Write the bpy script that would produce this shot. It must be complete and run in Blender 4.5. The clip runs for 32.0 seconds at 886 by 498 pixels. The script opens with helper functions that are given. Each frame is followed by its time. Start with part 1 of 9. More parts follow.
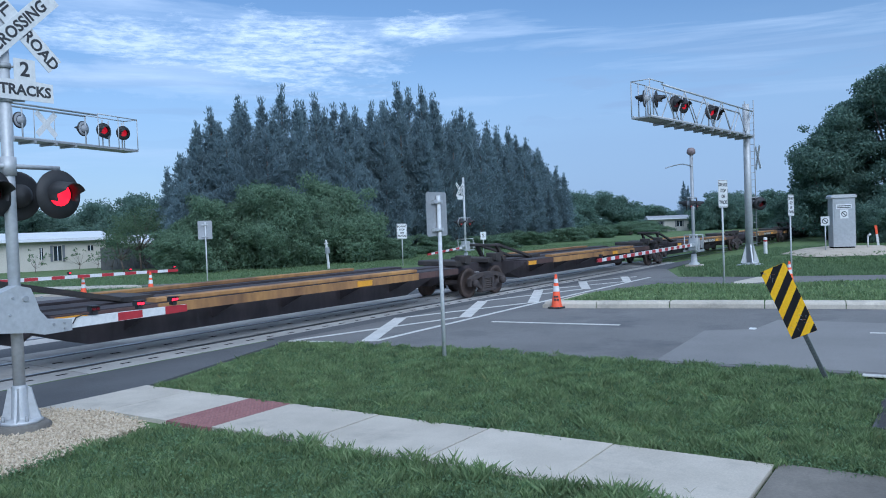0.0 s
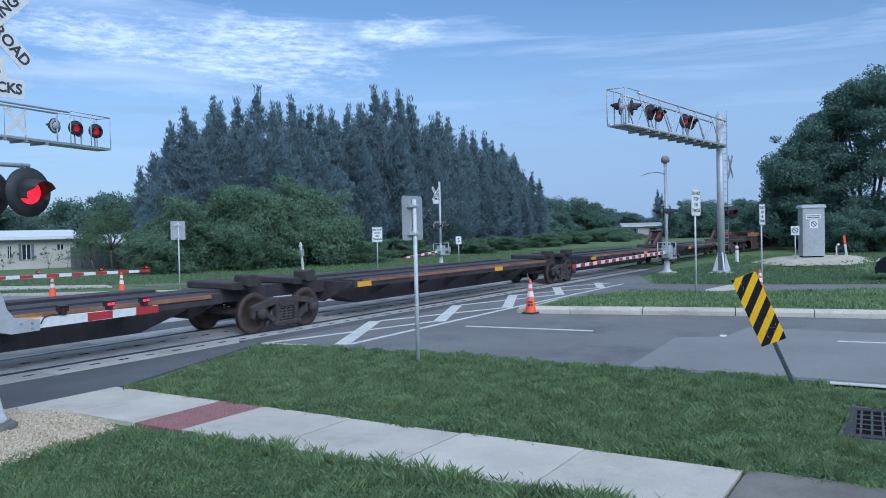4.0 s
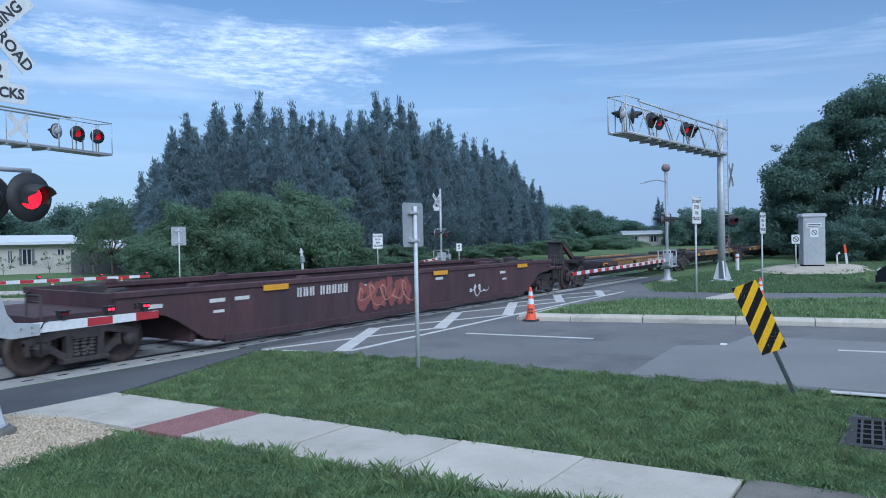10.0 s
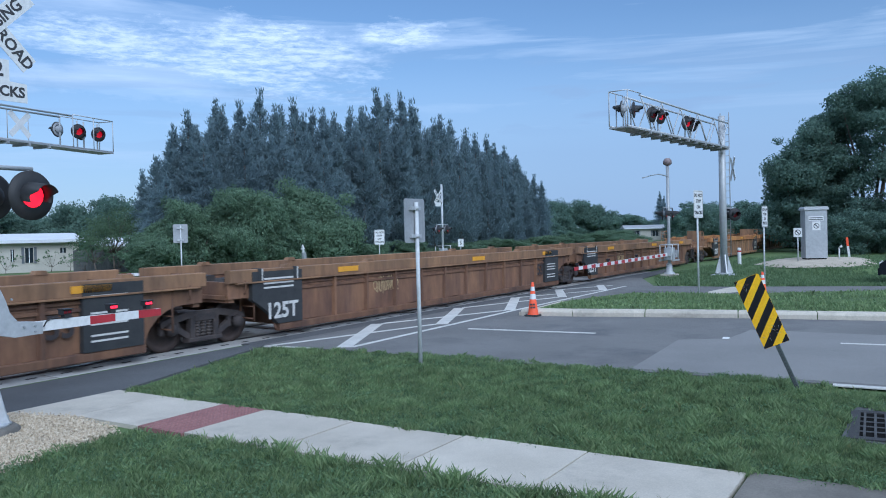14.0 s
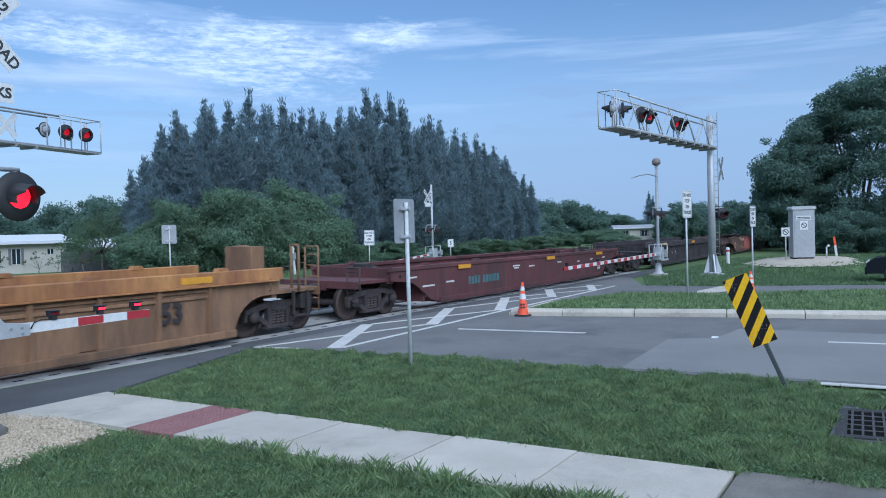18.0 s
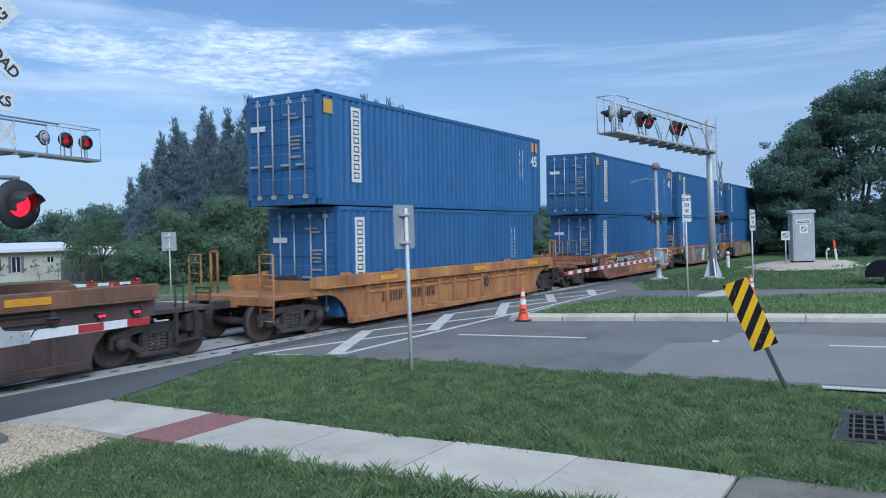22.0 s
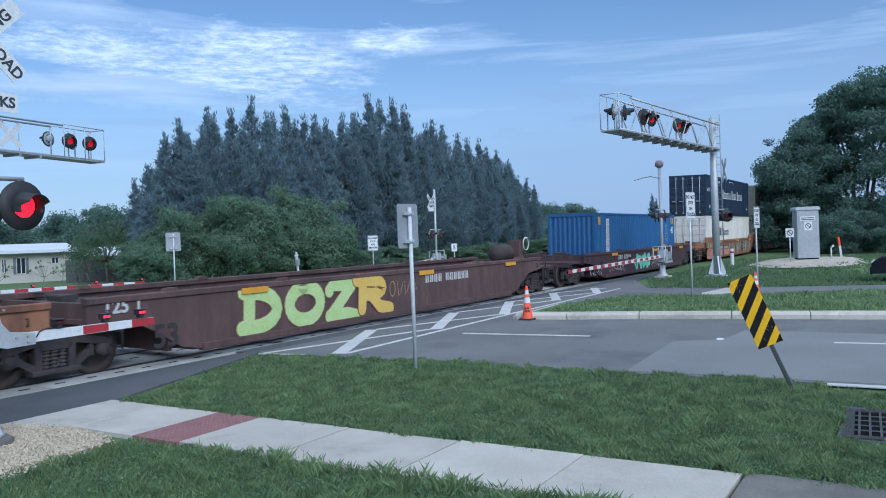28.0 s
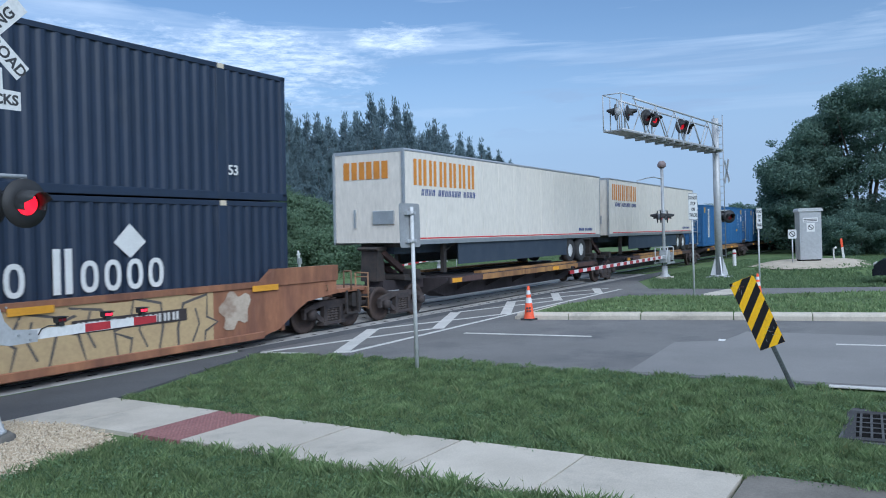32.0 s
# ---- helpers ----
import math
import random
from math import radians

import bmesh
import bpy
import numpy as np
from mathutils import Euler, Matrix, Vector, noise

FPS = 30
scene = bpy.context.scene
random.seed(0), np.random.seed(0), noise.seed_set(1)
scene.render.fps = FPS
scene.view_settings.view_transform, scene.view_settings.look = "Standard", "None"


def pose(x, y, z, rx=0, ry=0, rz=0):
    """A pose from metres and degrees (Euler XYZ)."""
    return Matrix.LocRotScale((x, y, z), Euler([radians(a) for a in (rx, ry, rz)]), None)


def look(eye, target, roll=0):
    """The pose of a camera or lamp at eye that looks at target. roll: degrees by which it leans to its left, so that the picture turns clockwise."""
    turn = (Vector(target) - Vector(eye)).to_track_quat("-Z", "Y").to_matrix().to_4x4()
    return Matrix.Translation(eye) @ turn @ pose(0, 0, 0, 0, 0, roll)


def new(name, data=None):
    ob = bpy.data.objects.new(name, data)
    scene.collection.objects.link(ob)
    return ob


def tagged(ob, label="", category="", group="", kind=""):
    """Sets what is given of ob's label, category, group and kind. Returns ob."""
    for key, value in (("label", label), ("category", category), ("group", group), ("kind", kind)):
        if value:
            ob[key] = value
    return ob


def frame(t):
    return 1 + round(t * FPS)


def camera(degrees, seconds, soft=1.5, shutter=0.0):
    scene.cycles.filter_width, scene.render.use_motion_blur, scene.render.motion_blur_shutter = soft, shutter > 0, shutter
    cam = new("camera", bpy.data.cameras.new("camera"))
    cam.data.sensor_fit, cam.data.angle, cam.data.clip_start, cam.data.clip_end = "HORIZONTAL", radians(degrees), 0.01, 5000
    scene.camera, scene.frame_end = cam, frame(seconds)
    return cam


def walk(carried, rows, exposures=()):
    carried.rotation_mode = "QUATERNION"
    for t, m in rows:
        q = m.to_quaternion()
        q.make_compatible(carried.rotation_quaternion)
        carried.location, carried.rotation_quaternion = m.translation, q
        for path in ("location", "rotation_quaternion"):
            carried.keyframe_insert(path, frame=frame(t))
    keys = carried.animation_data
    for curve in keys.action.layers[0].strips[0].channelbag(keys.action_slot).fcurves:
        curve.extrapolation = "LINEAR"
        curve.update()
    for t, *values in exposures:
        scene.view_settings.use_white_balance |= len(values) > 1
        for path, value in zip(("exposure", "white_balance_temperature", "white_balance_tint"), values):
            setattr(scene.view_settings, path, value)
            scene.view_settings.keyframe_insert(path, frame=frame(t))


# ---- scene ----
cam = camera(59.0, 32.0, soft=1.0, shutter=0.06)
EYE = (0.0, 0.0, 2.22)
SPEED = 24.6          # metres a second, train runs towards -x
TRACK_Y, CANT = 14.114, 1.18


def aim(yaw, pitch, roll):
    """Camera pose at the standing point: heading from +x, tilt and lean in degrees."""
    a, b = radians(yaw), radians(pitch)
    way = Vector((math.cos(b) * math.cos(a), math.cos(b) * math.sin(a), math.sin(b)))
    return look(EYE, Vector(EYE) + way * 10, roll)


walk(cam, [(t, aim(a, b, c)) for t, a, b, c in (
    (0, 33.431, -1.461, -2.145), (0.5, 33.434, -1.588, -2.091), (1, 33.423, -1.742, -2.047), (1.5, 33.36, -1.841, -1.957),
    (2, 33.126, -1.884, -1.786), (2.5, 32.754, -1.808, -1.475), (3, 32.292, -1.607, -1.164), (3.5, 31.839, -1.291, -1.065),
    (5.5, 31.138, -1.303, -1.853), (6, 31.084, -1.281, -1.795), (6.5, 31.105, -1.105, -1.728), (7, 31.124, -0.865, -1.652),
    (7.5, 31.114, -0.654, -1.564), (8, 31.113, -0.577, -1.489), (8.5, 31.111, -0.583, -1.336), (9, 31.163, -0.652, -1.145),
    (9.5, 31.406, -0.71, -1.088), (10, 31.634, -0.709, -1.036), (10.5, 31.705, -0.745, -1.106), (11, 31.678, -0.793, -1.205),
    (11.5, 31.655, -0.878, -1.381), (12, 31.661, -0.98, -1.544), (12.5, 31.696, -1.056, -1.541), (13, 31.75, -1.089, -1.522),
    (13.5, 31.782, -1.092, -1.477), (14, 31.767, -1.021, -1.414), (14.5, 31.703, -0.841, -1.385), (16.5, 31.185, -0.269, -1.505),
    (17, 31.1, -0.505, -1.536), (17.5, 31.067, -0.784, -1.551), (18, 31.026, -1.022, -1.54), (18.5, 31.003, -1.156, -1.543),
    (19, 30.955, -1.22, -1.551), (19.5, 30.944, -1.213, -1.522), (20, 30.953, -1.136, -1.517), (20.5, 30.958, -0.993, -1.57),
    (21, 30.989, -0.825, -1.665), (21.5, 30.993, -0.69, -1.732), (22, 31.011, -0.612, -1.864), (22.5, 31.061, -0.597, -2.044),
    (23, 31.141, -0.668, -2.076), (23.5, 31.197, -0.725, -2.189), (24, 31.237, -0.789, -2.283), (24.5, 31.255, -0.833, -2.393),
    (25, 31.239, -0.793, -2.406), (25.5, 31.21, -0.758, -2.378), (27.5, 31.228, -0.64, -2.253), (28, 31.286, -0.68, -2.166),
    (28.5, 31.311, -0.71, -2.006), (29, 31.315, -0.717, -1.943), (29.5, 31.301, -0.735, -1.911), (30, 31.299, -0.742, -1.86),
    (30.5, 31.311, -0.741, -1.848), (31, 31.334, -0.71, -1.93), (31.5, 31.371, -0.705, -1.935), (32, 31.43, -0.705, -1.881),
)], exposures=((0, 0.0, 5100, 6), (20, 0.02, 5110, 6), (22.5, 0.05, 5350, 6), (25.5, 0.08, 5420, 6), (28, 0.02, 5130, 6), (30, 0.02, 5230, 6), (31, 0.04, 5380, 6), (32, 0.07, 5380, 6)))

# ---- world and light ----
world = bpy.data.worlds.new("sky")
scene.world = world
world.use_nodes = True
W = world.node_tree
W.nodes.clear()


def wn(kind, **kw):
    n = W.nodes.new(kind)
    for k, v in kw.items():
        n.inputs[k].default_value = v
    return n


sky = W.nodes.new("ShaderNodeTexSky")
sky.sky_type, sky.sun_disc = "NISHITA", False
sky.sun_elevation, sky.sun_rotation = radians(34), radians(215)
sky.air_density, sky.dust_density, sky.ozone_density = 1.0, 0.6, 3.0
co = wn("ShaderNodeTexCoord")
sep = wn("ShaderNodeSeparateXYZ")
W.links.new(co.outputs["Generated"], sep.inputs[0])


def wmath(op, a, b=None, clamp=False):
    n = W.nodes.new("ShaderNodeMath")
    n.operation, n.use_clamp = op, clamp
    for i, v in enumerate((a, b)):
        if v is None:
            continue
        if isinstance(v, (int, float)):
            n.inputs[i].default_value = v
        else:
            W.links.new(v, n.inputs[i])
    return n.outputs[0]


# heading and height of the sky's direction, as a flat map for the clouds
head = wmath("ARCTAN2", sep.outputs["Y"], sep.outputs["X"])
comb = wn("ShaderNodeCombineXYZ")
W.links.new(wmath("MULTIPLY", head, 1.0), comb.inputs[0])
W.links.new(wmath("MULTIPLY", sep.outputs["Z"], 2.2), comb.inputs[1])


def wnoise(scale, detail, rough, vec, dist=0.0):
    n = W.nodes.new("ShaderNodeTexNoise")
    n.inputs["Scale"].default_value, n.inputs["Detail"].default_value = scale, detail
    n.inputs["Roughness"].default_value, n.inputs["Distortion"].default_value = rough, dist
    W.links.new(vec, n.inputs["Vector"])
    return n.outputs[0]


def wramp(v, *stops):
    r = W.nodes.new("ShaderNodeValToRGB")
    r.color_ramp.elements[0].position, r.color_ramp.elements[0].color = stops[0][0], (stops[0][1],) * 3 + (1,)
    r.color_ramp.elements[1].position, r.color_ramp.elements[1].color = stops[-1][0], (stops[-1][1],) * 3 + (1,)
    for p, c in stops[1:-1]:
        e = r.color_ramp.elements.new(p)
        e.color = (c, c, c, 1)
    W.links.new(v, r.inputs[0])
    return r.outputs[0]


def turned(angle, sx, sy):
    m_ = W.nodes.new("ShaderNodeMapping")
    m_.inputs["Rotation"].default_value = (0, 0, radians(angle))
    m_.inputs["Scale"].default_value = (sx, sy, 1)
    W.links.new(comb.outputs[0], m_.inputs[0])
    return m_.outputs[0]


def oval(u0, v0, a, b, slope):
    """1 in the middle of a slanting oval of sky, falling to 0 past its rim."""
    du = wmath("SUBTRACT", head, u0)
    dv = wmath("SUBTRACT", wmath("SUBTRACT", sep.outputs["Z"], v0), wmath("MULTIPLY", du, slope))
    d = wmath("SQRT", wmath("ADD", wmath("POWER", wmath("DIVIDE", du, a), 2.0), wmath("POWER", wmath("DIVIDE", dv, b), 2.0)))
    d = wmath("ADD", d, wmath("MULTIPLY", wmath("SUBTRACT", wnoise(17.0, 10, 0.70, turned(-8, 0.9, 1.1)), 0.5), 2.0))
    return wramp(d, (0.45, 1.0), (1.12, 0.0))


ripple = wramp(wnoise(58, 7, 0.68, turned(-14, 0.7, 1.5), 0.3), (0.38, 0.20), (0.60, 1.0))
patch_main = wmath("MAXIMUM", oval(0.765, 0.216, 0.155, 0.050, 0.07), wmath("MULTIPLY", oval(0.95, 0.228, 0.14, 0.028, 0.08), 0.85))
patch_main = wmath("MAXIMUM", patch_main, wmath("MULTIPLY", oval(0.605, 0.246, 0.065, 0.020, 0.0), 0.9))
cloud = wmath("MAXIMUM", wmath("MULTIPLY", patch_main, ripple), wmath("MULTIPLY", oval(0.90, 0.185, 0.20, 0.035, 0.05), 0.32))
# thin streaks over the whole sky, and an added sheet that thickens overhead
streak = wramp(wnoise(4.0, 8, 0.6, turned(14, 0.55, 3.2), 0.5), (0.46, 0.0), (0.72, 0.7))
low = wramp(sep.outputs["Z"], (0.0, 0.20), (0.11, 0.20), (0.21, 0.08), (0.45, 0.0))
# unseen bright cloud, put above the view to lift the light on the ground
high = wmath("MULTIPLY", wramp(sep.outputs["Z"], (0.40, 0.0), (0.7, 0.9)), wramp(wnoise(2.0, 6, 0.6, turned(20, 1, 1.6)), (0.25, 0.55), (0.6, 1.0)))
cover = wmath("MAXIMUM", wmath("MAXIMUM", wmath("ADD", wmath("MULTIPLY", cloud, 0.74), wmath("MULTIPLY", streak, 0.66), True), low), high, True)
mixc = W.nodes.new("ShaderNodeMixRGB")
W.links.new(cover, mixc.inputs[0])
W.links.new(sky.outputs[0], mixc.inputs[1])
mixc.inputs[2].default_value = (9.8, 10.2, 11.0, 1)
# grey-blue banks low over the horizon
bank = wmath("MULTIPLY", wramp(wnoise(5.0, 6, 0.5, turned(4, 0.8, 3.5), 0.4), (0.44, 0.0), (0.60, 0.75)), wramp(sep.outputs["Z"], (0.03, 0.0), (0.09, 1.0), (0.17, 1.0), (0.25, 0.0)), True)
bank = wmath("MULTIPLY", wmath("MAXIMUM", bank, wramp(sep.outputs["Z"], (0.0, 0.92), (0.10, 0.74), (0.18, 0.26), (0.26, 0.0))), wramp(head, (0.40, 1.0), (0.95, 0.62)))
bank = wmath("MAXIMUM", bank, wmath("MULTIPLY", wmath("MAXIMUM", oval(0.395, 0.174, 0.055, 0.013, 0.06), oval(0.42, 0.125, 0.11, 0.016, 0.10)), 0.62))
mixb = W.nodes.new("ShaderNodeMixRGB")
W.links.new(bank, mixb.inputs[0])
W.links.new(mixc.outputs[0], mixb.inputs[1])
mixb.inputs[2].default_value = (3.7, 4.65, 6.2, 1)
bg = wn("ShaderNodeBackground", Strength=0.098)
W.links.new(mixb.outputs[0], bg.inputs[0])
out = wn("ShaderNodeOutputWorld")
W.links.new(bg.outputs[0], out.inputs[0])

sun_lamp = bpy.data.lights.new("sun", "SUN")
sun_lamp.energy, sun_lamp.angle, sun_lamp.color = 2.15, radians(40), (1.0, 0.955, 0.905)
sun = new("sun", sun_lamp)
sun.matrix_world = look((-28.7, -41, 33.8), (0, 0, 0))
scene.view_settings.exposure = 0.0

# ---- materials ----
MATS = {}


def mat(name, a, b=None, scale=4.0, rough=0.7, metal=0.0, bump=0.15, fine=None, dirt=None, vary=0.0, stretch=None, alpha=None, gloss=0.5, emit=None, dirt_at=(0.5, 0.72), runs=0.0):
    """Two-scale noise material: a-b mix at scale, fine grain, optional dirt colour patches, tint per object."""
    if name in MATS:
        return MATS[name]
    m = bpy.data.materials.new(name)
    m.use_nodes = True
    t = m.node_tree
    p = t.nodes["Principled BSDF"]
    p.inputs["Roughness"].default_value, p.inputs["Metallic"].default_value = rough, metal
    p.inputs["Specular IOR Level"].default_value = gloss
    link = t.links.new
    co = t.nodes.new("ShaderNodeTexCoord")
    mp = t.nodes.new("ShaderNodeMapping")
    link(co.outputs["Object"], mp.inputs[0])
    if stretch:
        mp.inputs["Scale"].default_value = stretch
    oi = t.nodes.new("ShaderNodeObjectInfo")
    if vary:
        cm = t.nodes.new("ShaderNodeCombineXYZ")
        mul = t.nodes.new("ShaderNodeMath")
        mul.operation = "MULTIPLY"
        link(oi.outputs["Random"], mul.inputs[0])
        mul.inputs[1].default_value = 40
        for i in range(3):
            link(mul.outputs[0], cm.inputs[i])
        link(cm.outputs[0], mp.inputs["Location"])

    def noise_(s, d, r=0.6):
        n = t.nodes.new("ShaderNodeTexNoise")
        n.inputs["Scale"].default_value, n.inputs["Detail"].default_value, n.inputs["Roughness"].default_value = s, d, r
        link(mp.outputs[0], n.inputs["Vector"])
        return n.outputs[0]

    def ramp(v, lo, hi, c0=(0, 0, 0, 1), c1=(1, 1, 1, 1)):
        r = t.nodes.new("ShaderNodeValToRGB")
        e = r.color_ramp.elements
        e[0].position, e[1].position, e[0].color, e[1].color = lo, hi, c0, c1
        link(v, r.inputs[0])
        return r.outputs[0]

    def mix(f, x, y, kind="MIX"):
        n = t.nodes.new("ShaderNodeMixRGB")
        n.blend_type = kind
        for i, v in enumerate((f, x, y)):
            if isinstance(v, (int, float)):
                n.inputs[i].default_value = v
            elif isinstance(v, tuple):
                n.inputs[i].default_value = (*v, 1) if len(v) == 3 else v
            else:
                link(v, n.inputs[i])
        return n.outputs[0]

    b = b or tuple(x * 0.8 for x in a)
    f1 = noise_(scale, 6)
    f2 = noise_((fine or scale * 9), 4)
    col = mix(ramp(f1, 0.35, 0.68), a, b)
    col = mix(0.35, col, ramp(f2, 0.2, 0.8, (0.55, 0.55, 0.55, 1), (1.35, 1.35, 1.35, 1)), "MULTIPLY")
    if dirt:
        col = mix(ramp(noise_(scale * 0.6 + 0.3, 8, 0.7), *dirt_at), col, dirt)
    if runs:      # rain streaks down the sides and blotches of wear
        m2 = t.nodes.new("ShaderNodeMapping")
        link(mp.outputs[0], m2.inputs[0])
        m2.inputs["Scale"].default_value = (3.2, 3.2, 1.6)
        n2 = t.nodes.new("ShaderNodeTexNoise")
        n2.inputs["Scale"].default_value, n2.inputs["Detail"].default_value, n2.inputs["Roughness"].default_value = 1.0, 5, 0.7
        link(m2.outputs[0], n2.inputs["Vector"])
        lo, hi = 1 - runs, 1 + runs * 0.6
        col = mix(1.0, col, ramp(n2.outputs[0], 0.34, 0.66, (lo, lo, lo, 1), (hi, hi, hi, 1)), "MULTIPLY")
        blot = ramp(noise_(2.6, 9, 0.75), 0.60, 0.70)
        pale = tuple(0.55 * x + 0.09 for x in a)
        half = t.nodes.new("ShaderNodeMath")
        half.operation, half.inputs[1].default_value = "MULTIPLY", min(1.0, runs * 1.6)
        link(blot, half.inputs[0])
        col = mix(half.outputs[0], col, pale)
    if vary:
        hv = t.nodes.new("ShaderNodeHueSaturation")
        mr = t.nodes.new("ShaderNodeMapRange")
        link(oi.outputs["Random"], mr.inputs[0])
        mr.inputs[3].default_value, mr.inputs[4].default_value = 1 - vary, 1 + vary
        link(mr.outputs[0], hv.inputs["Value"])
        link(col, hv.inputs["Color"])
        col = hv.outputs[0]
    link(col, p.inputs["Base Color"])
    if bump:
        bp = t.nodes.new("ShaderNodeBump")
        bp.inputs["Strength"].default_value, bp.inputs["Distance"].default_value = bump, 0.02
        link(f2, bp.inputs["Height"])
        link(bp.outputs[0], p.inputs["Normal"])
    if emit:
        p.inputs["Emission Color"].default_value, p.inputs["Emission Strength"].default_value = (*emit[0], 1), emit[1]
    MATS[name] = m
    return m


asphalt = mat("asphalt", (0.150, 0.146, 0.142), (0.195, 0.190, 0.184), 0.35, 0.9, bump=0.5, fine=45, dirt=(0.10, 0.10, 0.105))
asphalt_dark = mat("asphalt_dark", (0.085, 0.087, 0.092), (0.115, 0.117, 0.122), 0.5, 0.9, bump=0.5, fine=45)
asphalt_pale = mat("asphalt_pale", (0.205, 0.20, 0.194), (0.245, 0.238, 0.23), 0.5, 0.9, bump=0.4, fine=45)
concrete = mat("concrete", (0.46, 0.42, 0.355), (0.56, 0.512, 0.435), 1.4, 0.92, bump=0.35, fine=60, vary=0.05, dirt=(0.24, 0.225, 0.20), dirt_at=(0.54, 0.90))
concrete_old = mat("concrete_old", (0.125, 0.115, 0.10), (0.215, 0.198, 0.172), 1.3, 0.92, bump=0.4, fine=30, dirt=(0.10, 0.095, 0.085))
kerb_stone = mat("kerb_stone", (0.50, 0.45, 0.37), (0.60, 0.545, 0.455), 1.4, 0.9, bump=0.3, fine=25, vary=0.08, dirt=(0.22, 0.20, 0.17), dirt_at=(0.50, 0.78))
brick_red = mat("tactile_red", (0.24, 0.112, 0.11), (0.30, 0.15, 0.14), 3, 0.85, bump=0.3, vary=0.08)
road_paint = mat("road_paint", (0.66, 0.64, 0.60), (0.50, 0.485, 0.455), 2, 0.75, bump=0.3, fine=40, dirt=(0.32, 0.32, 0.33), dirt_at=(0.6, 0.9))
rail_steel = mat("rail_steel", (0.42, 0.42, 0.44), (0.34, 0.34, 0.36), 3, 0.28, 1.0, bump=0.05)
rail_side = mat("rail_side", (0.10, 0.065, 0.05), (0.15, 0.095, 0.07), 5, 0.85, bump=0.3)
rubber = mat("rubber", (0.03, 0.03, 0.032), (0.05, 0.05, 0.05), 8, 0.8, bump=0.3)
ballast_m = mat("ballast", (0.19, 0.185, 0.18), (0.30, 0.29, 0.28), 9, 0.95, bump=1.0, fine=22, dirt=(0.10, 0.095, 0.09))
lime_gravel = mat("limestone", (0.38, 0.30, 0.20), (0.70, 0.61, 0.47), 26, 0.95, bump=0.4, dirt=(0.17, 0.13, 0.09), dirt_at=(0.56, 0.66))
sand = mat("shell_rock", (0.42, 0.36, 0.28), (0.54, 0.47, 0.37), 1.6, 0.95, bump=0.6, fine=30)
grass_soil = mat("grass_soil", (0.085, 0.140, 0.042), (0.120, 0.180, 0.062), 0.30, 0.95, bump=0.8, fine=18, dirt=(0.035, 0.065, 0.02))

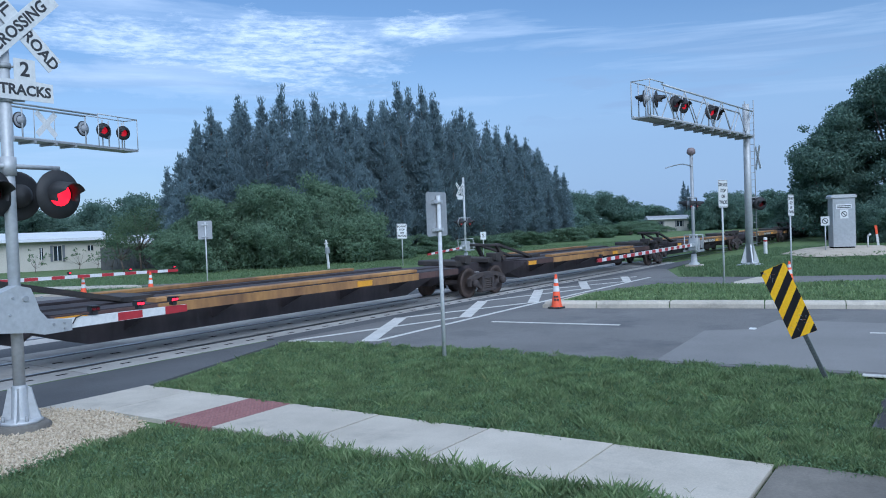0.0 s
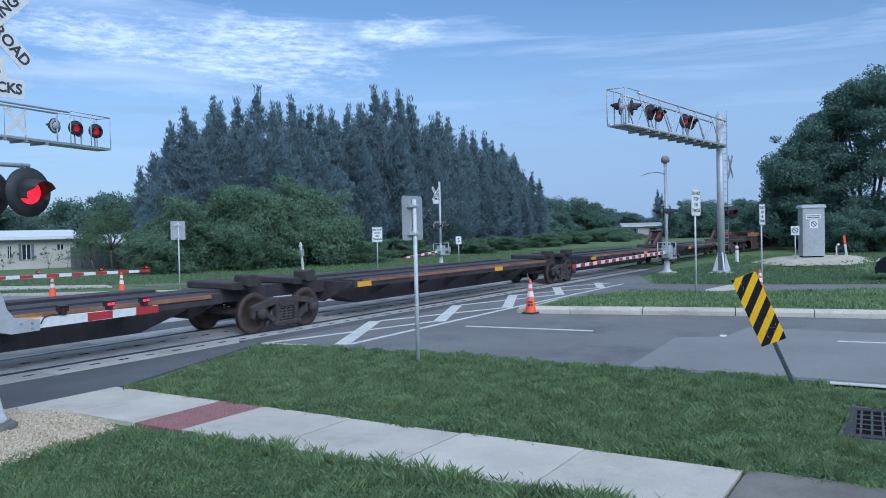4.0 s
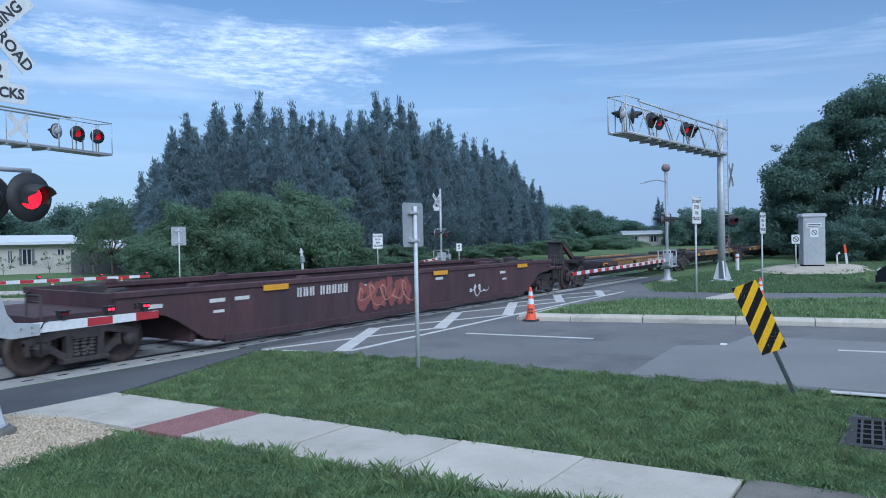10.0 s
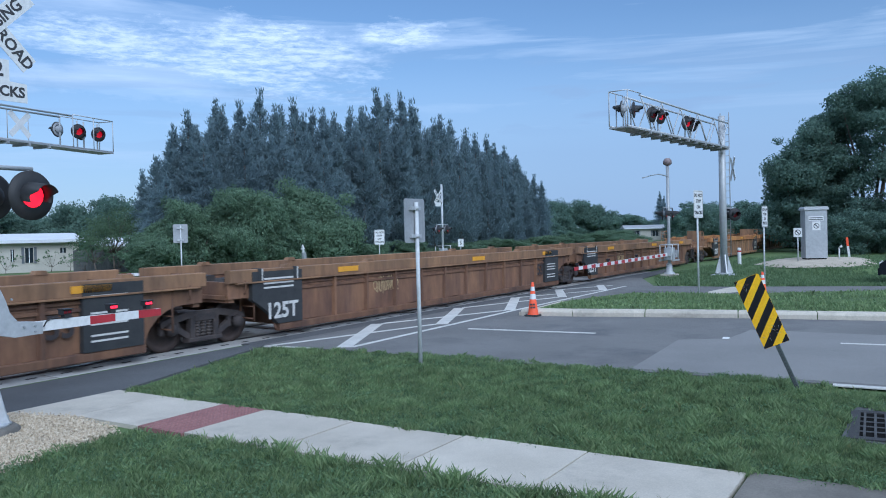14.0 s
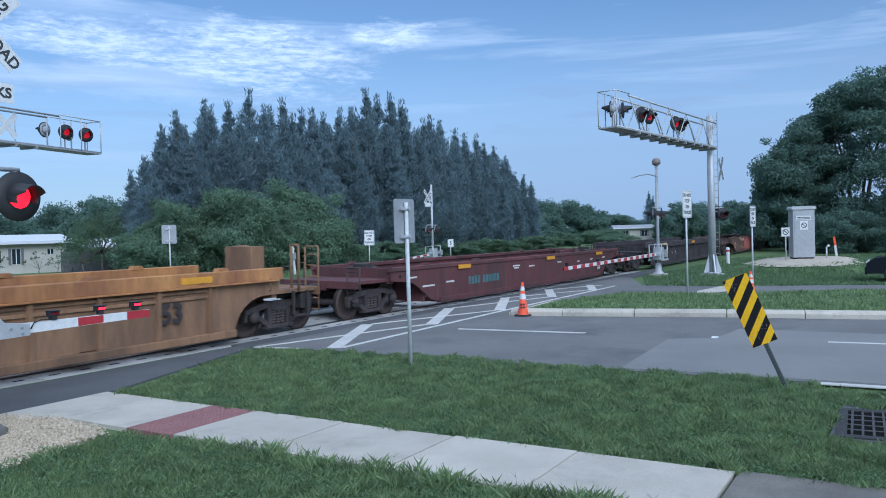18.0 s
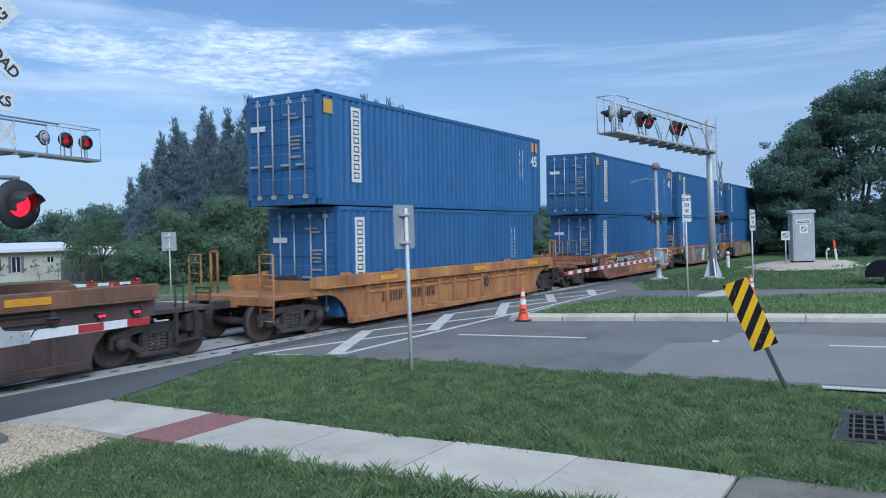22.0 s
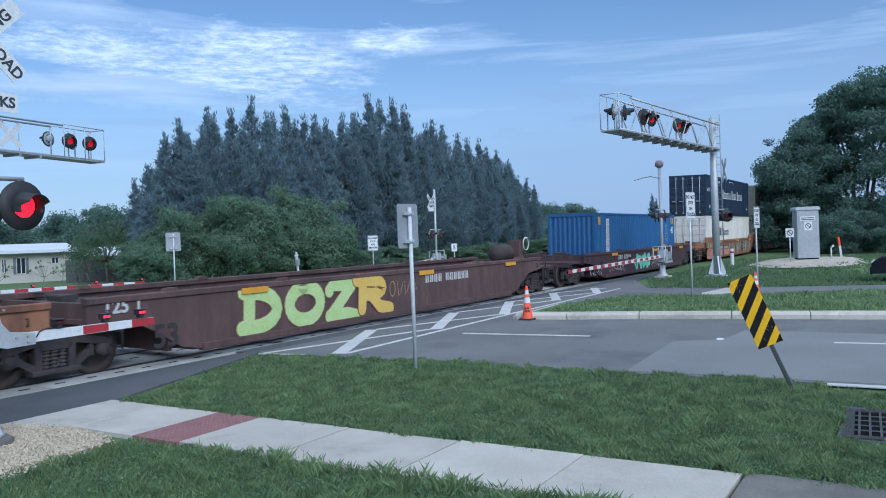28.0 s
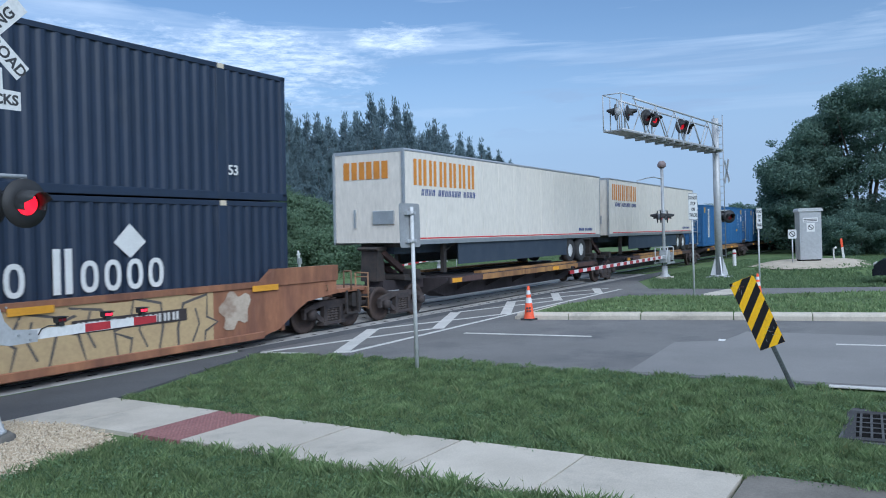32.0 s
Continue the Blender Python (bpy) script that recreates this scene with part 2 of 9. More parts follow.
# ---- mesh building ----
class Mesh:
    """Collects boxes, tubes and prisms into one mesh."""

    def __init__(self):
        self.v, self.f, self.smooth = [], [], []

    def quadmesh(self, vs, fs, smooth=False):
        n = len(self.v)
        self.v += [tuple(p) for p in vs]
        self.f += [tuple(i + n for i in f) for f in fs]
        self.smooth += [smooth] * len(fs)
        return self

    def box(self, x0, x1, y0, y1, z0, z1, c=0.0):
        """Box, with its long edges chamfered by c."""
        if c <= 0:
            vs = [(x, y, z) for x in (x0, x1) for y in (y0, y1) for z in (z0, z1)]
            return self.quadmesh(vs, [(0, 1, 3, 2), (4, 6, 7, 5), (0, 4, 5, 1), (2, 3, 7, 6), (0, 2, 6, 4), (1, 5, 7, 3)])
        ext = (x1 - x0, y1 - y0, z1 - z0)
        k = ext.index(max(ext))
        a, b = [i for i in range(3) if i != k]
        lo, hi = (x0, y0, z0), (x1, y1, z1)
        ring = [(lo[a] + c, lo[b]), (hi[a] - c, lo[b]), (hi[a], lo[b] + c), (hi[a], hi[b] - c), (hi[a] - c, hi[b]), (lo[a] + c, hi[b]), (lo[a], hi[b] - c), (lo[a], lo[b] + c)]
        vs = []
        for e in (lo[k], hi[k]):
            for p, q in ring:
                w = [0, 0, 0]
                w[k], w[a], w[b] = e, p, q
                vs.append(w)
        fs = [(i, (i + 1) % 8, 8 + (i + 1) % 8, 8 + i) for i in range(8)] + [tuple(range(7, -1, -1)), tuple(range(8, 16))]
        return self.quadmesh(vs, fs)

    def tube(self, p, q, r, r2=None, n=10, smooth=True, cap=True):
        p, q = Vector(p), Vector(q)
        r2 = r if r2 is None else r2
        d = (q - p).normalized()
        a = d.orthogonal().normalized()
        b = d.cross(a)
        vs = []
        for c, rr in ((p, r), (q, r2)):
            for i in range(n):
                t = 2 * math.pi * i / n
                vs.append(c + (a * math.cos(t) + b * math.sin(t)) * rr)
        self.quadmesh(vs, [(i, (i + 1) % n, n + (i + 1) % n, n + i) for i in range(n)], smooth)
        if cap:
            k = len(self.v) - 2 * n
            self.f += [tuple(range(k + n - 1, k - 1, -1)), tuple(range(k + n, k + 2 * n))]
            self.smooth += [False, False]
        return self

    def path(self, pts, r, n=8):
        for a, b in zip(pts, pts[1:]):
            self.tube(a, b, r, n=n)
        return self

    def prism(self, poly, axis, lo, hi):
        """Polygon given in the two other axes, pulled from lo to hi along axis."""
        n = len(poly)
        vs = []
        for e in (lo, hi):
            for p, q in poly:
                vs.append({"x": (e, p, q), "y": (p, e, q), "z": (p, q, e)}[axis])
        fs = [(i, (i + 1) % n, n + (i + 1) % n, n + i) for i in range(n)] + [tuple(range(n - 1, -1, -1)), tuple(range(n, 2 * n))]
        return self.quadmesh(vs, fs)

    def lathe(self, prof, n=16, at=(0, 0, 0), axis="z"):
        """Profile of (radius, height) turned round an axis."""
        vs = []
        for r, h in prof:
            for i in range(n):
                t = 2 * math.pi * i / n
                c, s = r * math.cos(t), r * math.sin(t)
                w = {"z": (c, s, h), "x": (h, c, s), "y": (c, h, s)}[axis]
                vs.append((at[0] + w[0], at[1] + w[1], at[2] + w[2]))
        fs = [(k * n + i, k * n + (i + 1) % n, (k + 1) * n + (i + 1) % n, (k + 1) * n + i) for k in range(len(prof) - 1) for i in range(n)]
        return self.quadmesh(vs, fs, True)

    def data(self, name, m):
        me = bpy.data.meshes.new(name)
        me.from_pydata(self.v, [], self.f)
        me.polygons.foreach_set("use_smooth", self.smooth)
        bm = bmesh.new()
        bm.from_mesh(me)
        bmesh.ops.recalc_face_normals(bm, faces=bm.faces)
        bm.to_mesh(me)
        bm.free()
        me.materials.append(m)
        return me


def part(name, mesh, material, parent=None, label="", at=None):
    """One mesh object, under a thing or a part."""
    data = mesh.data(name, material) if isinstance(mesh, Mesh) else mesh
    ob = new(name, data)
    if parent is not None:
        ob.parent = parent
    if at is not None:
        ob.matrix_basis = at if isinstance(at, Matrix) else Matrix.Translation(at)
    if label:
        ob["label"] = label
    return ob


def thing(name, label, category, at=None, group="", kind=""):
    ob = new(name)
    ob.empty_display_size = 0.3
    if at is not None:
        ob.matrix_basis = at
    return tagged(ob, label, category, group, kind)


def structure(name, mesh, material, label, category="ground"):
    return tagged(part(name, mesh, material), label, category, kind="structure")


TEXTS = {}


def letters(s, size, m, bold=0.0, thick=0.004):
    """Mesh of words in the built-in font, centred, in the x-z plane, facing -y."""
    key = (s, size, m.name, bold)
    if key not in TEXTS:
        cu = bpy.data.curves.new("lettering", "FONT")
        cu.body, cu.size, cu.align_x, cu.align_y = s, size, "CENTER", "CENTER"
        cu.extrude, cu.offset, cu.resolution_u = thick, bold, 3
        ob = new("lettering", cu)
        me = bpy.data.meshes.new_from_object(ob)
        bpy.data.objects.remove(ob)
        me.transform(Matrix.Rotation(radians(90), 4, "X"))
        me.materials.clear()
        me.materials.append(m)
        TEXTS[key] = me
    return TEXTS[key]


def polygon_slab(name, poly, z0, z1, m, label, category="ground", kind="structure"):
    return tagged(part(name, Mesh().prism(poly, "z", z0, z1), m), label, category, kind=kind)


# ---- ground, road, pavements ----
g = Mesh()
xs = sorted(set([-3000, -800, -200, -60, -20] + list(range(-10, 121, 5)) + [160, 300, 800, 3000]))
ys = sorted(set([-3000, -800, -200, -60, -25] + list(range(-15, 91, 5)) + [130, 300, 800, 3000]))
g.quadmesh([(x, y, -0.05) for x in xs for y in ys], [(i * len(ys) + j, (i + 1) * len(ys) + j, (i + 1) * len(ys) + j + 1, i * len(ys) + j + 1) for i in range(len(xs) - 1) for j in range(len(ys) - 1)])
structure("ground", g, grass_soil, "flat mown grass ground reaching the horizon")

polygon_slab("road", [(12.1, 10.4), (12.1, 4.6), (12.25, 0), (12.6, -25), (21.6, -25), (20.75, 0.5), (20.2, 4.0), (19.75, 6.2), (19.3, 8.0), (19.1, 9.4), (26.2, 9.0), (26.5, 5.4), (29.0, 1.3), (31.0, -25), (34.0, -25), (32.3, 1.4), (31.0, 6.5), (30.9, 9.3), (36.0, 11.4), (36.0, 12.0), (12.1, 12.0)], -0.2, -0.012, asphalt, "grey worn asphalt carriageway", "road")
polygon_slab("road_shoulder", [(-40, 10.42), (5.6, 10.42), (7.45, 10.45), (12.0, 11.95), (12.0, 12.0), (12.6, 12.0), (12.6, 12.32), (-40, 12.32)], -0.2, -0.016, asphalt_dark, "dark asphalt shoulder along the track", "road")
polygon_slab("road_far", [(9.0, 16.2), (24.0, 16.2), (21.7, 26.3), (18.7, 31.3), (12, 44), (0, 70), (-10, 70), (2, 40), (8.0, 27.0)], -0.2, -0.014, asphalt_pale, "pale asphalt carriageway beyond the tracks", "road")
polygon_slab("drain_apron", [(9.0, -5), (12.2, -5), (12.15, 0.2), (10.9, 0.6), (10.8, 0.78), (9.1, 0.8)], -0.1, -0.022, asphalt_dark, "dark worn asphalt apron round the storm drain", "road")
polygon_slab("track_edge", [(12.0, 11.9), (31.5, 10.9), (44, 12.0), (44, 12.6), (12.0, 12.6)], -0.1, -0.0185, asphalt_dark, "dark asphalt strip along the crossing panels", "road")
polygon_slab("road_patch", [(12.3, 4.1), (15.9, 4.3), (16.4, 3.45), (18.0, 3.3), (17.9, -20), (12.9, -20)], -0.1, -0.008, asphalt_pale, "paler resurfaced asphalt patch in the lane", "road patch")


def stripe(m_, a, b, w, z=-0.0035):
    a, b = Vector((*a, 0)), Vector((*b, 0))
    d = (b - a).normalized()
    s = Vector((-d.y, d.x, 0)) * (w / 2)
    m_.prism([(p.x, p.y) for p in (a - s, b - s, b + s, a + s)], "z", -0.02, z)


marks = thing("road_markings", "worn white painted lane lines and hatched keep-clear zone", "road marking", kind="structure")
for a, b, w in (((16.0, 9.25), (16.25, 6.2), 0.13), ((16.46, 1.42), (16.7, -1.7), 0.13), ((16.9, -7), (17.1, -10), 0.13), ((12.14, 1.15), (12.6, -20), 0.15)):
    k = Mesh()
    stripe(k, a, b, w)
    part("lane_line", k, road_paint, marks)
# keep-clear zone: a lattice of broad bars and thin diagonals over a base line
BARS = (((12.4, 10.1), (16.05, 11.97)), ((16.6, 10.38), (20.4, 12.1)), ((20.3, 10.35), (24.3, 12.15)), ((25.0, 10.7), (28.15, 12.2)), ((28.2, 10.4), (30.8, 11.5)))
for a, b in BARS:
    k = Mesh()
    stripe(k, a, b, 0.31, -0.002)
    part("hatch_bar", k, road_paint, marks)
for a, b in (((11.88, 11.78), (16.5, 10.52)), ((16.2, 11.92), (20.2, 10.45)), ((20.6, 12.08), (25.0, 10.75)), ((24.4, 12.12), (28.3, 10.55)), ((28.2, 12.15), (30.8, 11.0)), ((11.88, 11.78), (12.08, 10.7)), ((12.5, 9.97), (20.4, 10.2)), ((20.4, 10.2), (30.5, 10.32))):
    k = Mesh()
    stripe(k, a, b, 0.12)
    part("hatch_line", k, road_paint, marks)

# pavement slabs with joints
walkway = thing("pavement", "pale concrete pavement slabs with dark joints and a red tactile strip", "pavement", kind="structure")
edges = [-9.2, -7.7, -6.2, -4.7, -3.2, -1.7, -0.15, 1.4]
for y0, y1 in zip(edges, edges[1:]):
    part("slab", Mesh().box(6.1, 7.46, y0 + 0.014, y1 - 0.014, -0.2, 0.0), concrete_old, walkway)
edges = [1.4, 2.93, 4.37, 5.91, 7.36]
for k, (y0, y1) in enumerate(zip(edges, edges[1:])):
    g0, g1 = ((0.03, 0.008), (0.008, 0.024), (0.024, 0.012), (0.012, 0.006))[k]
    part("slab", Mesh().prism([(6.08, y0 + g0), (7.4, y0 + g0 * 0.7), (7.4, y1 - g1), (6.08, y1 - g1 * 0.8)], "z", -0.2, (0.004, 0.010, 0.0, 0.006)[k]), concrete, walkway)
part("slab", Mesh().box(6.05, 7.4, 8.16, 9.4, -0.2, 0.004), concrete, walkway)
part("slab", Mesh().prism([(6.0, 9.41), (7.4, 9.41), (7.42, 10.42), (5.65, 10.42)], "z", -0.2, 0.004), concrete, walkway)
tact = part("tactile_strip", Mesh().box(6.05, 7.4, 7.37, 8.15, -0.2, 0.004), brick_red, walkway, "red tactile paving strip")
dome = Mesh().lathe([(0.018, 0.0), (0.014, 0.006), (0.0, 0.008)], 6).data("dome", brick_red)
for i in range(22):
    for j in range(12):
        part("dome", dome, brick_red, tact, at=(6.09 + i * 0.06, 7.42 + j * 0.06, 0.004))
# far pavement of the other side and crossing walk
polygon_slab("kerb_far", [(24.1, 17.5), (24.4, 17.5), (22.05, 26.4), (19.05, 31.4), (12.4, 44), (12.1, 44), (18.75, 31.35), (21.75, 26.35)], -0.1, 0.08, kerb_stone, "pale concrete kerb beyond the tracks", "kerb")
polygon_slab("pavement_far", [(27.6, 27.0), (28.8, 27.2), (26.4, 31.4), (23.0, 37.6), (18, 48), (16.8, 47.5), (21.9, 37.0), (25.2, 30.7)], -0.1, -0.02, concrete_old, "narrow grey concrete footpath beyond the tracks", "pavement")
polygon_slab("pavement_ramp", [(27.0, 6.3), (29.5, 5.2), (31.0, 5.4), (30.7, 6.3), (28.4, 6.6)], -0.1, 0.0, concrete, "pale concrete ramp at the median", "pavement")

# median island with kerb stones
island = [(19.15, 9.3), (19.35, 8.0), (19.8, 6.2), (20.25, 4.0), (20.8, 0.5), (21.7, -25), (30.6, -25), (28.7, 1.3), (26.4, 5.3), (26.0, 8.6), (22.5, 9.5)]
kerb = thing("kerb", "pale concrete kerb stones round the grass median", "kerb", kind="structure")
pts = [Vector((19.1, 9.4)), Vector((19.32, 8.0)), Vector((19.78, 6.2)), Vector((20.22, 4.0)), Vector((20.78, 0.5)), Vector((21.65, -25))]
for a, b in zip(pts, pts[1:]):
    n = max(1, round((b - a).length / 1.95))
    d = (b - a) / n
    s = Vector((-d.y, d.x)).normalized() * -0.46
    for i in range(n):
        p, q = a + d * (i + 0.006), a + d * (i + 0.994)
        e = s.normalized()
        rim = [(0.0, -0.2), (0.0, 0.09), (-0.03, 0.135), (-0.08, 0.15), (-0.46, 0.15), (-0.46, -0.2)]
        vs = [(c.x - e.x * -o, c.y - e.y * -o, z) for c in (p, q) for o, z in rim]
        part("kerb_stone", Mesh().quadmesh(vs, [(j, (j + 1) % 6, 6 + (j + 1) % 6, 6 + j) for j in range(6)] + [(5, 4, 3, 2, 1, 0), (6, 7, 8, 9, 10, 11)]), kerb_stone, kerb)
polygon_slab("kerb_nose", [(19.1, 9.45), (19.45, 9.5), (22.6, 9.7), (22.6, 9.4), (19.45, 9.2)], -0.1, 0.08, kerb_stone, "pale concrete kerb nose of the median", "kerb")

# ---- railway ----
rails = thing("railway_track", "steel railway track set in concrete crossing panels", "railway track", pose(0, TRACK_Y, 0, CANT), kind="structure")


def railpair(y0):
    for s in (-1, 1):
        y = y0 + s * 0.7525
        part("rail", Mesh().box(-120, 600, y - 0.036, y + 0.036, -0.05, 0.0, 0.008), rail_steel, rails, "polished steel rail head")
        part("rail_web", Mesh().box(-120, 600, y - 0.02, y + 0.02, -0.15, -0.05), rail_side, rails)


railpair(0)
railpair(4.3)
panel_m = mat("crossing_concrete", (0.40, 0.38, 0.355), (0.48, 0.46, 0.43), 1.2, 0.9, bump=0.4, fine=25, vary=0.08, dirt=(0.22, 0.20, 0.19), dirt_at=(0.5, 0.8))
slot = mat("slot", (0.018, 0.018, 0.018), None, 5, 0.95, gloss=0.0, bump=0)
for k in range(17):
    x0 = 0.5 + k * 2.44
    for y0, y1 in ((-1.55, -0.86), (-0.64, 0.64), (0.86, 1.6), (2.7, 3.44), (3.66, 4.94), (5.16, 5.85)):
        pn = part("crossing_panel", Mesh().box(x0, x0 + 2.42, y0, y1, -0.2, -0.012, 0.01), panel_m, rails)
        if y0 < 0 and k < 12:
            for q in range(4):
                # near-black blocks on the panel paint the shade inside its slots
                part("lifting_slot", Mesh().box(x0 + 0.25 + q * 0.6, x0 + 0.45 + q * 0.6, (y0 + y1) / 2 - 0.03, (y0 + y1) / 2 + 0.03, -0.03, -0.0085), slot, pn)
for y0, y1 in ((-0.86, -0.80), (-0.70, -0.64), (0.64, 0.70), (0.80, 0.86)):
    part("rubber_seal", Mesh().box(0.5, 42, y0, y1, -0.2, -0.02), rubber, rails)
part("crossing_gap", Mesh().box(0.5, 42, 1.6, 2.7, -0.2, -0.014), asphalt_dark, rails, "dark asphalt between the two tracks")
bed = Mesh()
for x0, x1 in ((-120, 0.4), (42.1, 600)):
    for yc in (0, 4.3):
        bed.prism([(yc - 2.6, -0.5), (yc - 1.6, -0.16), (yc + 1.6, -0.16), (yc + 2.6, -0.5)], "x", x0, x1)
part("ballast_bed", bed, ballast_m, rails, "grey crushed stone ballast")
tie = mat("tie_wood", (0.13, 0.105, 0.085), (0.20, 0.17, 0.14), 6, 0.9, vary=0.2)
for k in range(110):
    part("sleeper", Mesh().box(0, 0.23, -1.3, 1.3, -0.3, -0.13) if k == 0 else bpy.data.objects["sleeper"].data, tie, rails, at=(43 + k * 0.6, 0, 0))

# ---- the train ----
def rusty(name, a, b, dirt, rough=0.75):
    return mat(name, a, b, 0.8, rough, bump=0.25, fine=14, dirt=dirt, vary=0.12, stretch=(1, 1, 0.3), dirt_at=(0.40, 0.62), runs=0.20)


paint_brown = rusty("paint_brown", (0.20, 0.10, 0.055), (0.26, 0.14, 0.075), (0.11, 0.06, 0.042))
paint_dark = rusty("paint_dark", (0.085, 0.055, 0.05), (0.12, 0.075, 0.06), (0.055, 0.04, 0.036))
paint_red = rusty("paint_red", (0.078, 0.038, 0.043), (0.100, 0.048, 0.052), (0.056, 0.034, 0.038))
paint_coal = rusty("paint_coal", (0.052, 0.042, 0.046), (0.074, 0.058, 0.060), (0.036, 0.030, 0.033))
paint_maroon = rusty("paint_maroon", (0.13, 0.045, 0.045), (0.16, 0.055, 0.055), (0.08, 0.04, 0.038))
paint_umber = rusty("paint_umber", (0.105, 0.060, 0.054), (0.138, 0.078, 0.066), (0.075, 0.045, 0.040))
paint_orange = rusty("paint_orange", (0.44, 0.20, 0.065), (0.50, 0.25, 0.085), (0.26, 0.11, 0.05))
paint_rust = rusty("paint_rust", (0.33, 0.145, 0.075), (0.41, 0.19, 0.095), (0.20, 0.09, 0.055))
paint_tan = rusty("paint_tan", (0.30, 0.165, 0.085), (0.36, 0.205, 0.105), (0.17, 0.10, 0.06))
deck_yellow = rusty("deck_yellow", (0.46, 0.25, 0.08), (0.40, 0.21, 0.075), (0.20, 0.105, 0.05))
black_iron = mat("black_iron", (0.03, 0.028, 0.028), (0.055, 0.045, 0.04), 3, 0.7, bump=0.3, dirt=(0.09, 0.06, 0.045), dirt_at=(0.5, 0.85))
truck_iron = mat("truck_iron", (0.046, 0.039, 0.040), (0.080, 0.062, 0.055), 4, 0.85, bump=0.4, dirt=(0.030, 0.028, 0.030))
wheel_steel = mat("wheel_steel", (0.058, 0.042, 0.036), (0.092, 0.064, 0.052), 5, 0.7, 0.2, bump=0.2, dirt=(0.05, 0.04, 0.036))
spring_steel = mat("spring_steel", (0.066, 0.054, 0.050), (0.095, 0.078, 0.07), 6, 0.75, 0.2, bump=0.2)
reflect_yellow = mat("reflector_yellow", (0.80, 0.38, 0.03), None, 3, 0.5, bump=0.1)
stencil = mat("stencil_white", (0.68, 0.66, 0.62), (0.55, 0.53, 0.50), 6, 0.8, bump=0.1)
stencil_dark = mat("stencil_black", (0.05, 0.04, 0.04), None, 6, 0.8, bump=0.1)
panel_black = mat("panel_black", (0.03, 0.032, 0.035), (0.05, 0.05, 0.05), 2, 0.7, bump=0.15)

wheel_me = Mesh().lathe([(0.0, 0.05), (0.10, 0.06), (0.13, 0.02), (0.33, 0.015), (0.37, 0.05), (0.455, 0.06), (0.457, -0.055), (0.49, -0.07), (0.485, -0.095), (0.36, -0.09), (0.33, -0.03), (0.12, -0.03), (0.0, -0.03)], 24, axis="y").data("wheel", wheel_steel)
axle_me = Mesh().tube((0, -0.9, 0), (0, 0.9, 0), 0.085).data("axle", truck_iron)
sf = Mesh()
sf.prism([(-1.12, 0.54), (-1.12, 0.62), (-0.92, 0.69), (-0.45, 0.78), (0.45, 0.78), (0.92, 0.69), (1.12, 0.62), (1.12, 0.54), (0.88, 0.55), (0.45, 0.64), (-0.45, 0.64), (-0.88, 0.55)], "y", -0.07, 0.07)
for s in (-1, 1):
    for x0, x1 in ((1.03, 1.12), (0.66, 0.75)):
        sf.box(min(s * x0, s * x1), max(s * x0, s * x1), -0.06, 0.06, 0.36, 0.58, 0.01)
    sf.box(min(s * 0.25, s * 0.38), max(s * 0.25, s * 0.38), -0.08, 0.08, 0.20, 0.66, 0.015)
    sf.prism([(s * 0.34, 0.15), (s * 0.74, 0.42), (s * 0.70, 0.53), (s * 0.30, 0.27)], "y", -0.05, 0.05)
sf.box(-0.45, 0.45, -0.11, 0.11, 0.14, 0.235, 0.02)
side_frame_me = sf.data("side_frame", truck_iron)
coil = [(0.05, 0.235)]
for k in range(5):
    coil += [(0.045, 0.245 + k * 0.066), (0.076, 0.260 + k * 0.066), (0.076, 0.282 + k * 0.066), (0.045, 0.297 + k * 0.066)]
spring_me = Mesh().lathe(coil + [(0.0, 0.58)], 12).data("coil_spring", spring_steel)
bear_me = Mesh().lathe([(0.0, -0.10), (0.10, -0.10), (0.13, -0.04), (0.13, 0.06), (0.0, 0.06)], 12, axis="y").data("bearing_cap", truck_iron)
bolster_me = Mesh().box(-0.2, 0.2, -0.86, 0.86, 0.48, 0.74, 0.04).box(-0.29, 0.29, -1.08, 1.08, 0.57, 0.72, 0.03).tube((0, 0, 0.7), (0, 0, 0.86), 0.25).data("truck", truck_iron)


def bogie(parent, x):
    t = part("truck", bolster_me, truck_iron, parent, "cast iron four-wheel truck", (x, 0, 0))
    for dx in (-0.89, 0.89):
        for s in (-1, 1):
            part("wheel", wheel_me, wheel_steel, t, at=pose(dx, s * 0.76, 0.457, 0, 0, 180 if s > 0 else 0))
            part("bearing_cap", bear_me, truck_iron, t, at=pose(dx, s * 1.10, 0.46, 0, 0, 180 if s > 0 else 0))
        part("axle", axle_me, truck_iron, t, at=(dx, 0, 0.457))
    for s in (-1, 1):
        part("side_frame", side_frame_me, truck_iron, t, at=(0, s * 1.0, 0))
        for x in (-0.155, 0.0, 0.155):
            part("coil_spring", spring_me, spring_steel, t, at=(x, s * 1.0, 0))
    return t


MOVERS = []      # every moving thing with the place on the train of its origin


def rolling(name, label, category, s, group):
    ob = thing(name, label, category, pose(s, TRACK_Y, 0, CANT), group)
    MOVERS.append((ob, s))
    return ob


def gear(x, s):
    """Coupler and draft gear at a free end; s is the end's sign."""
    return Mesh().box(min(x, x + s * 0.9), max(x, x + s * 0.9), -0.12, 0.12, 0.78, 0.98, 0.02).box(min(x + s * 0.75, x + s * 1.05), max(x + s * 0.75, x + s * 1.05), -0.17, 0.17, 0.74, 1.03, 0.04)


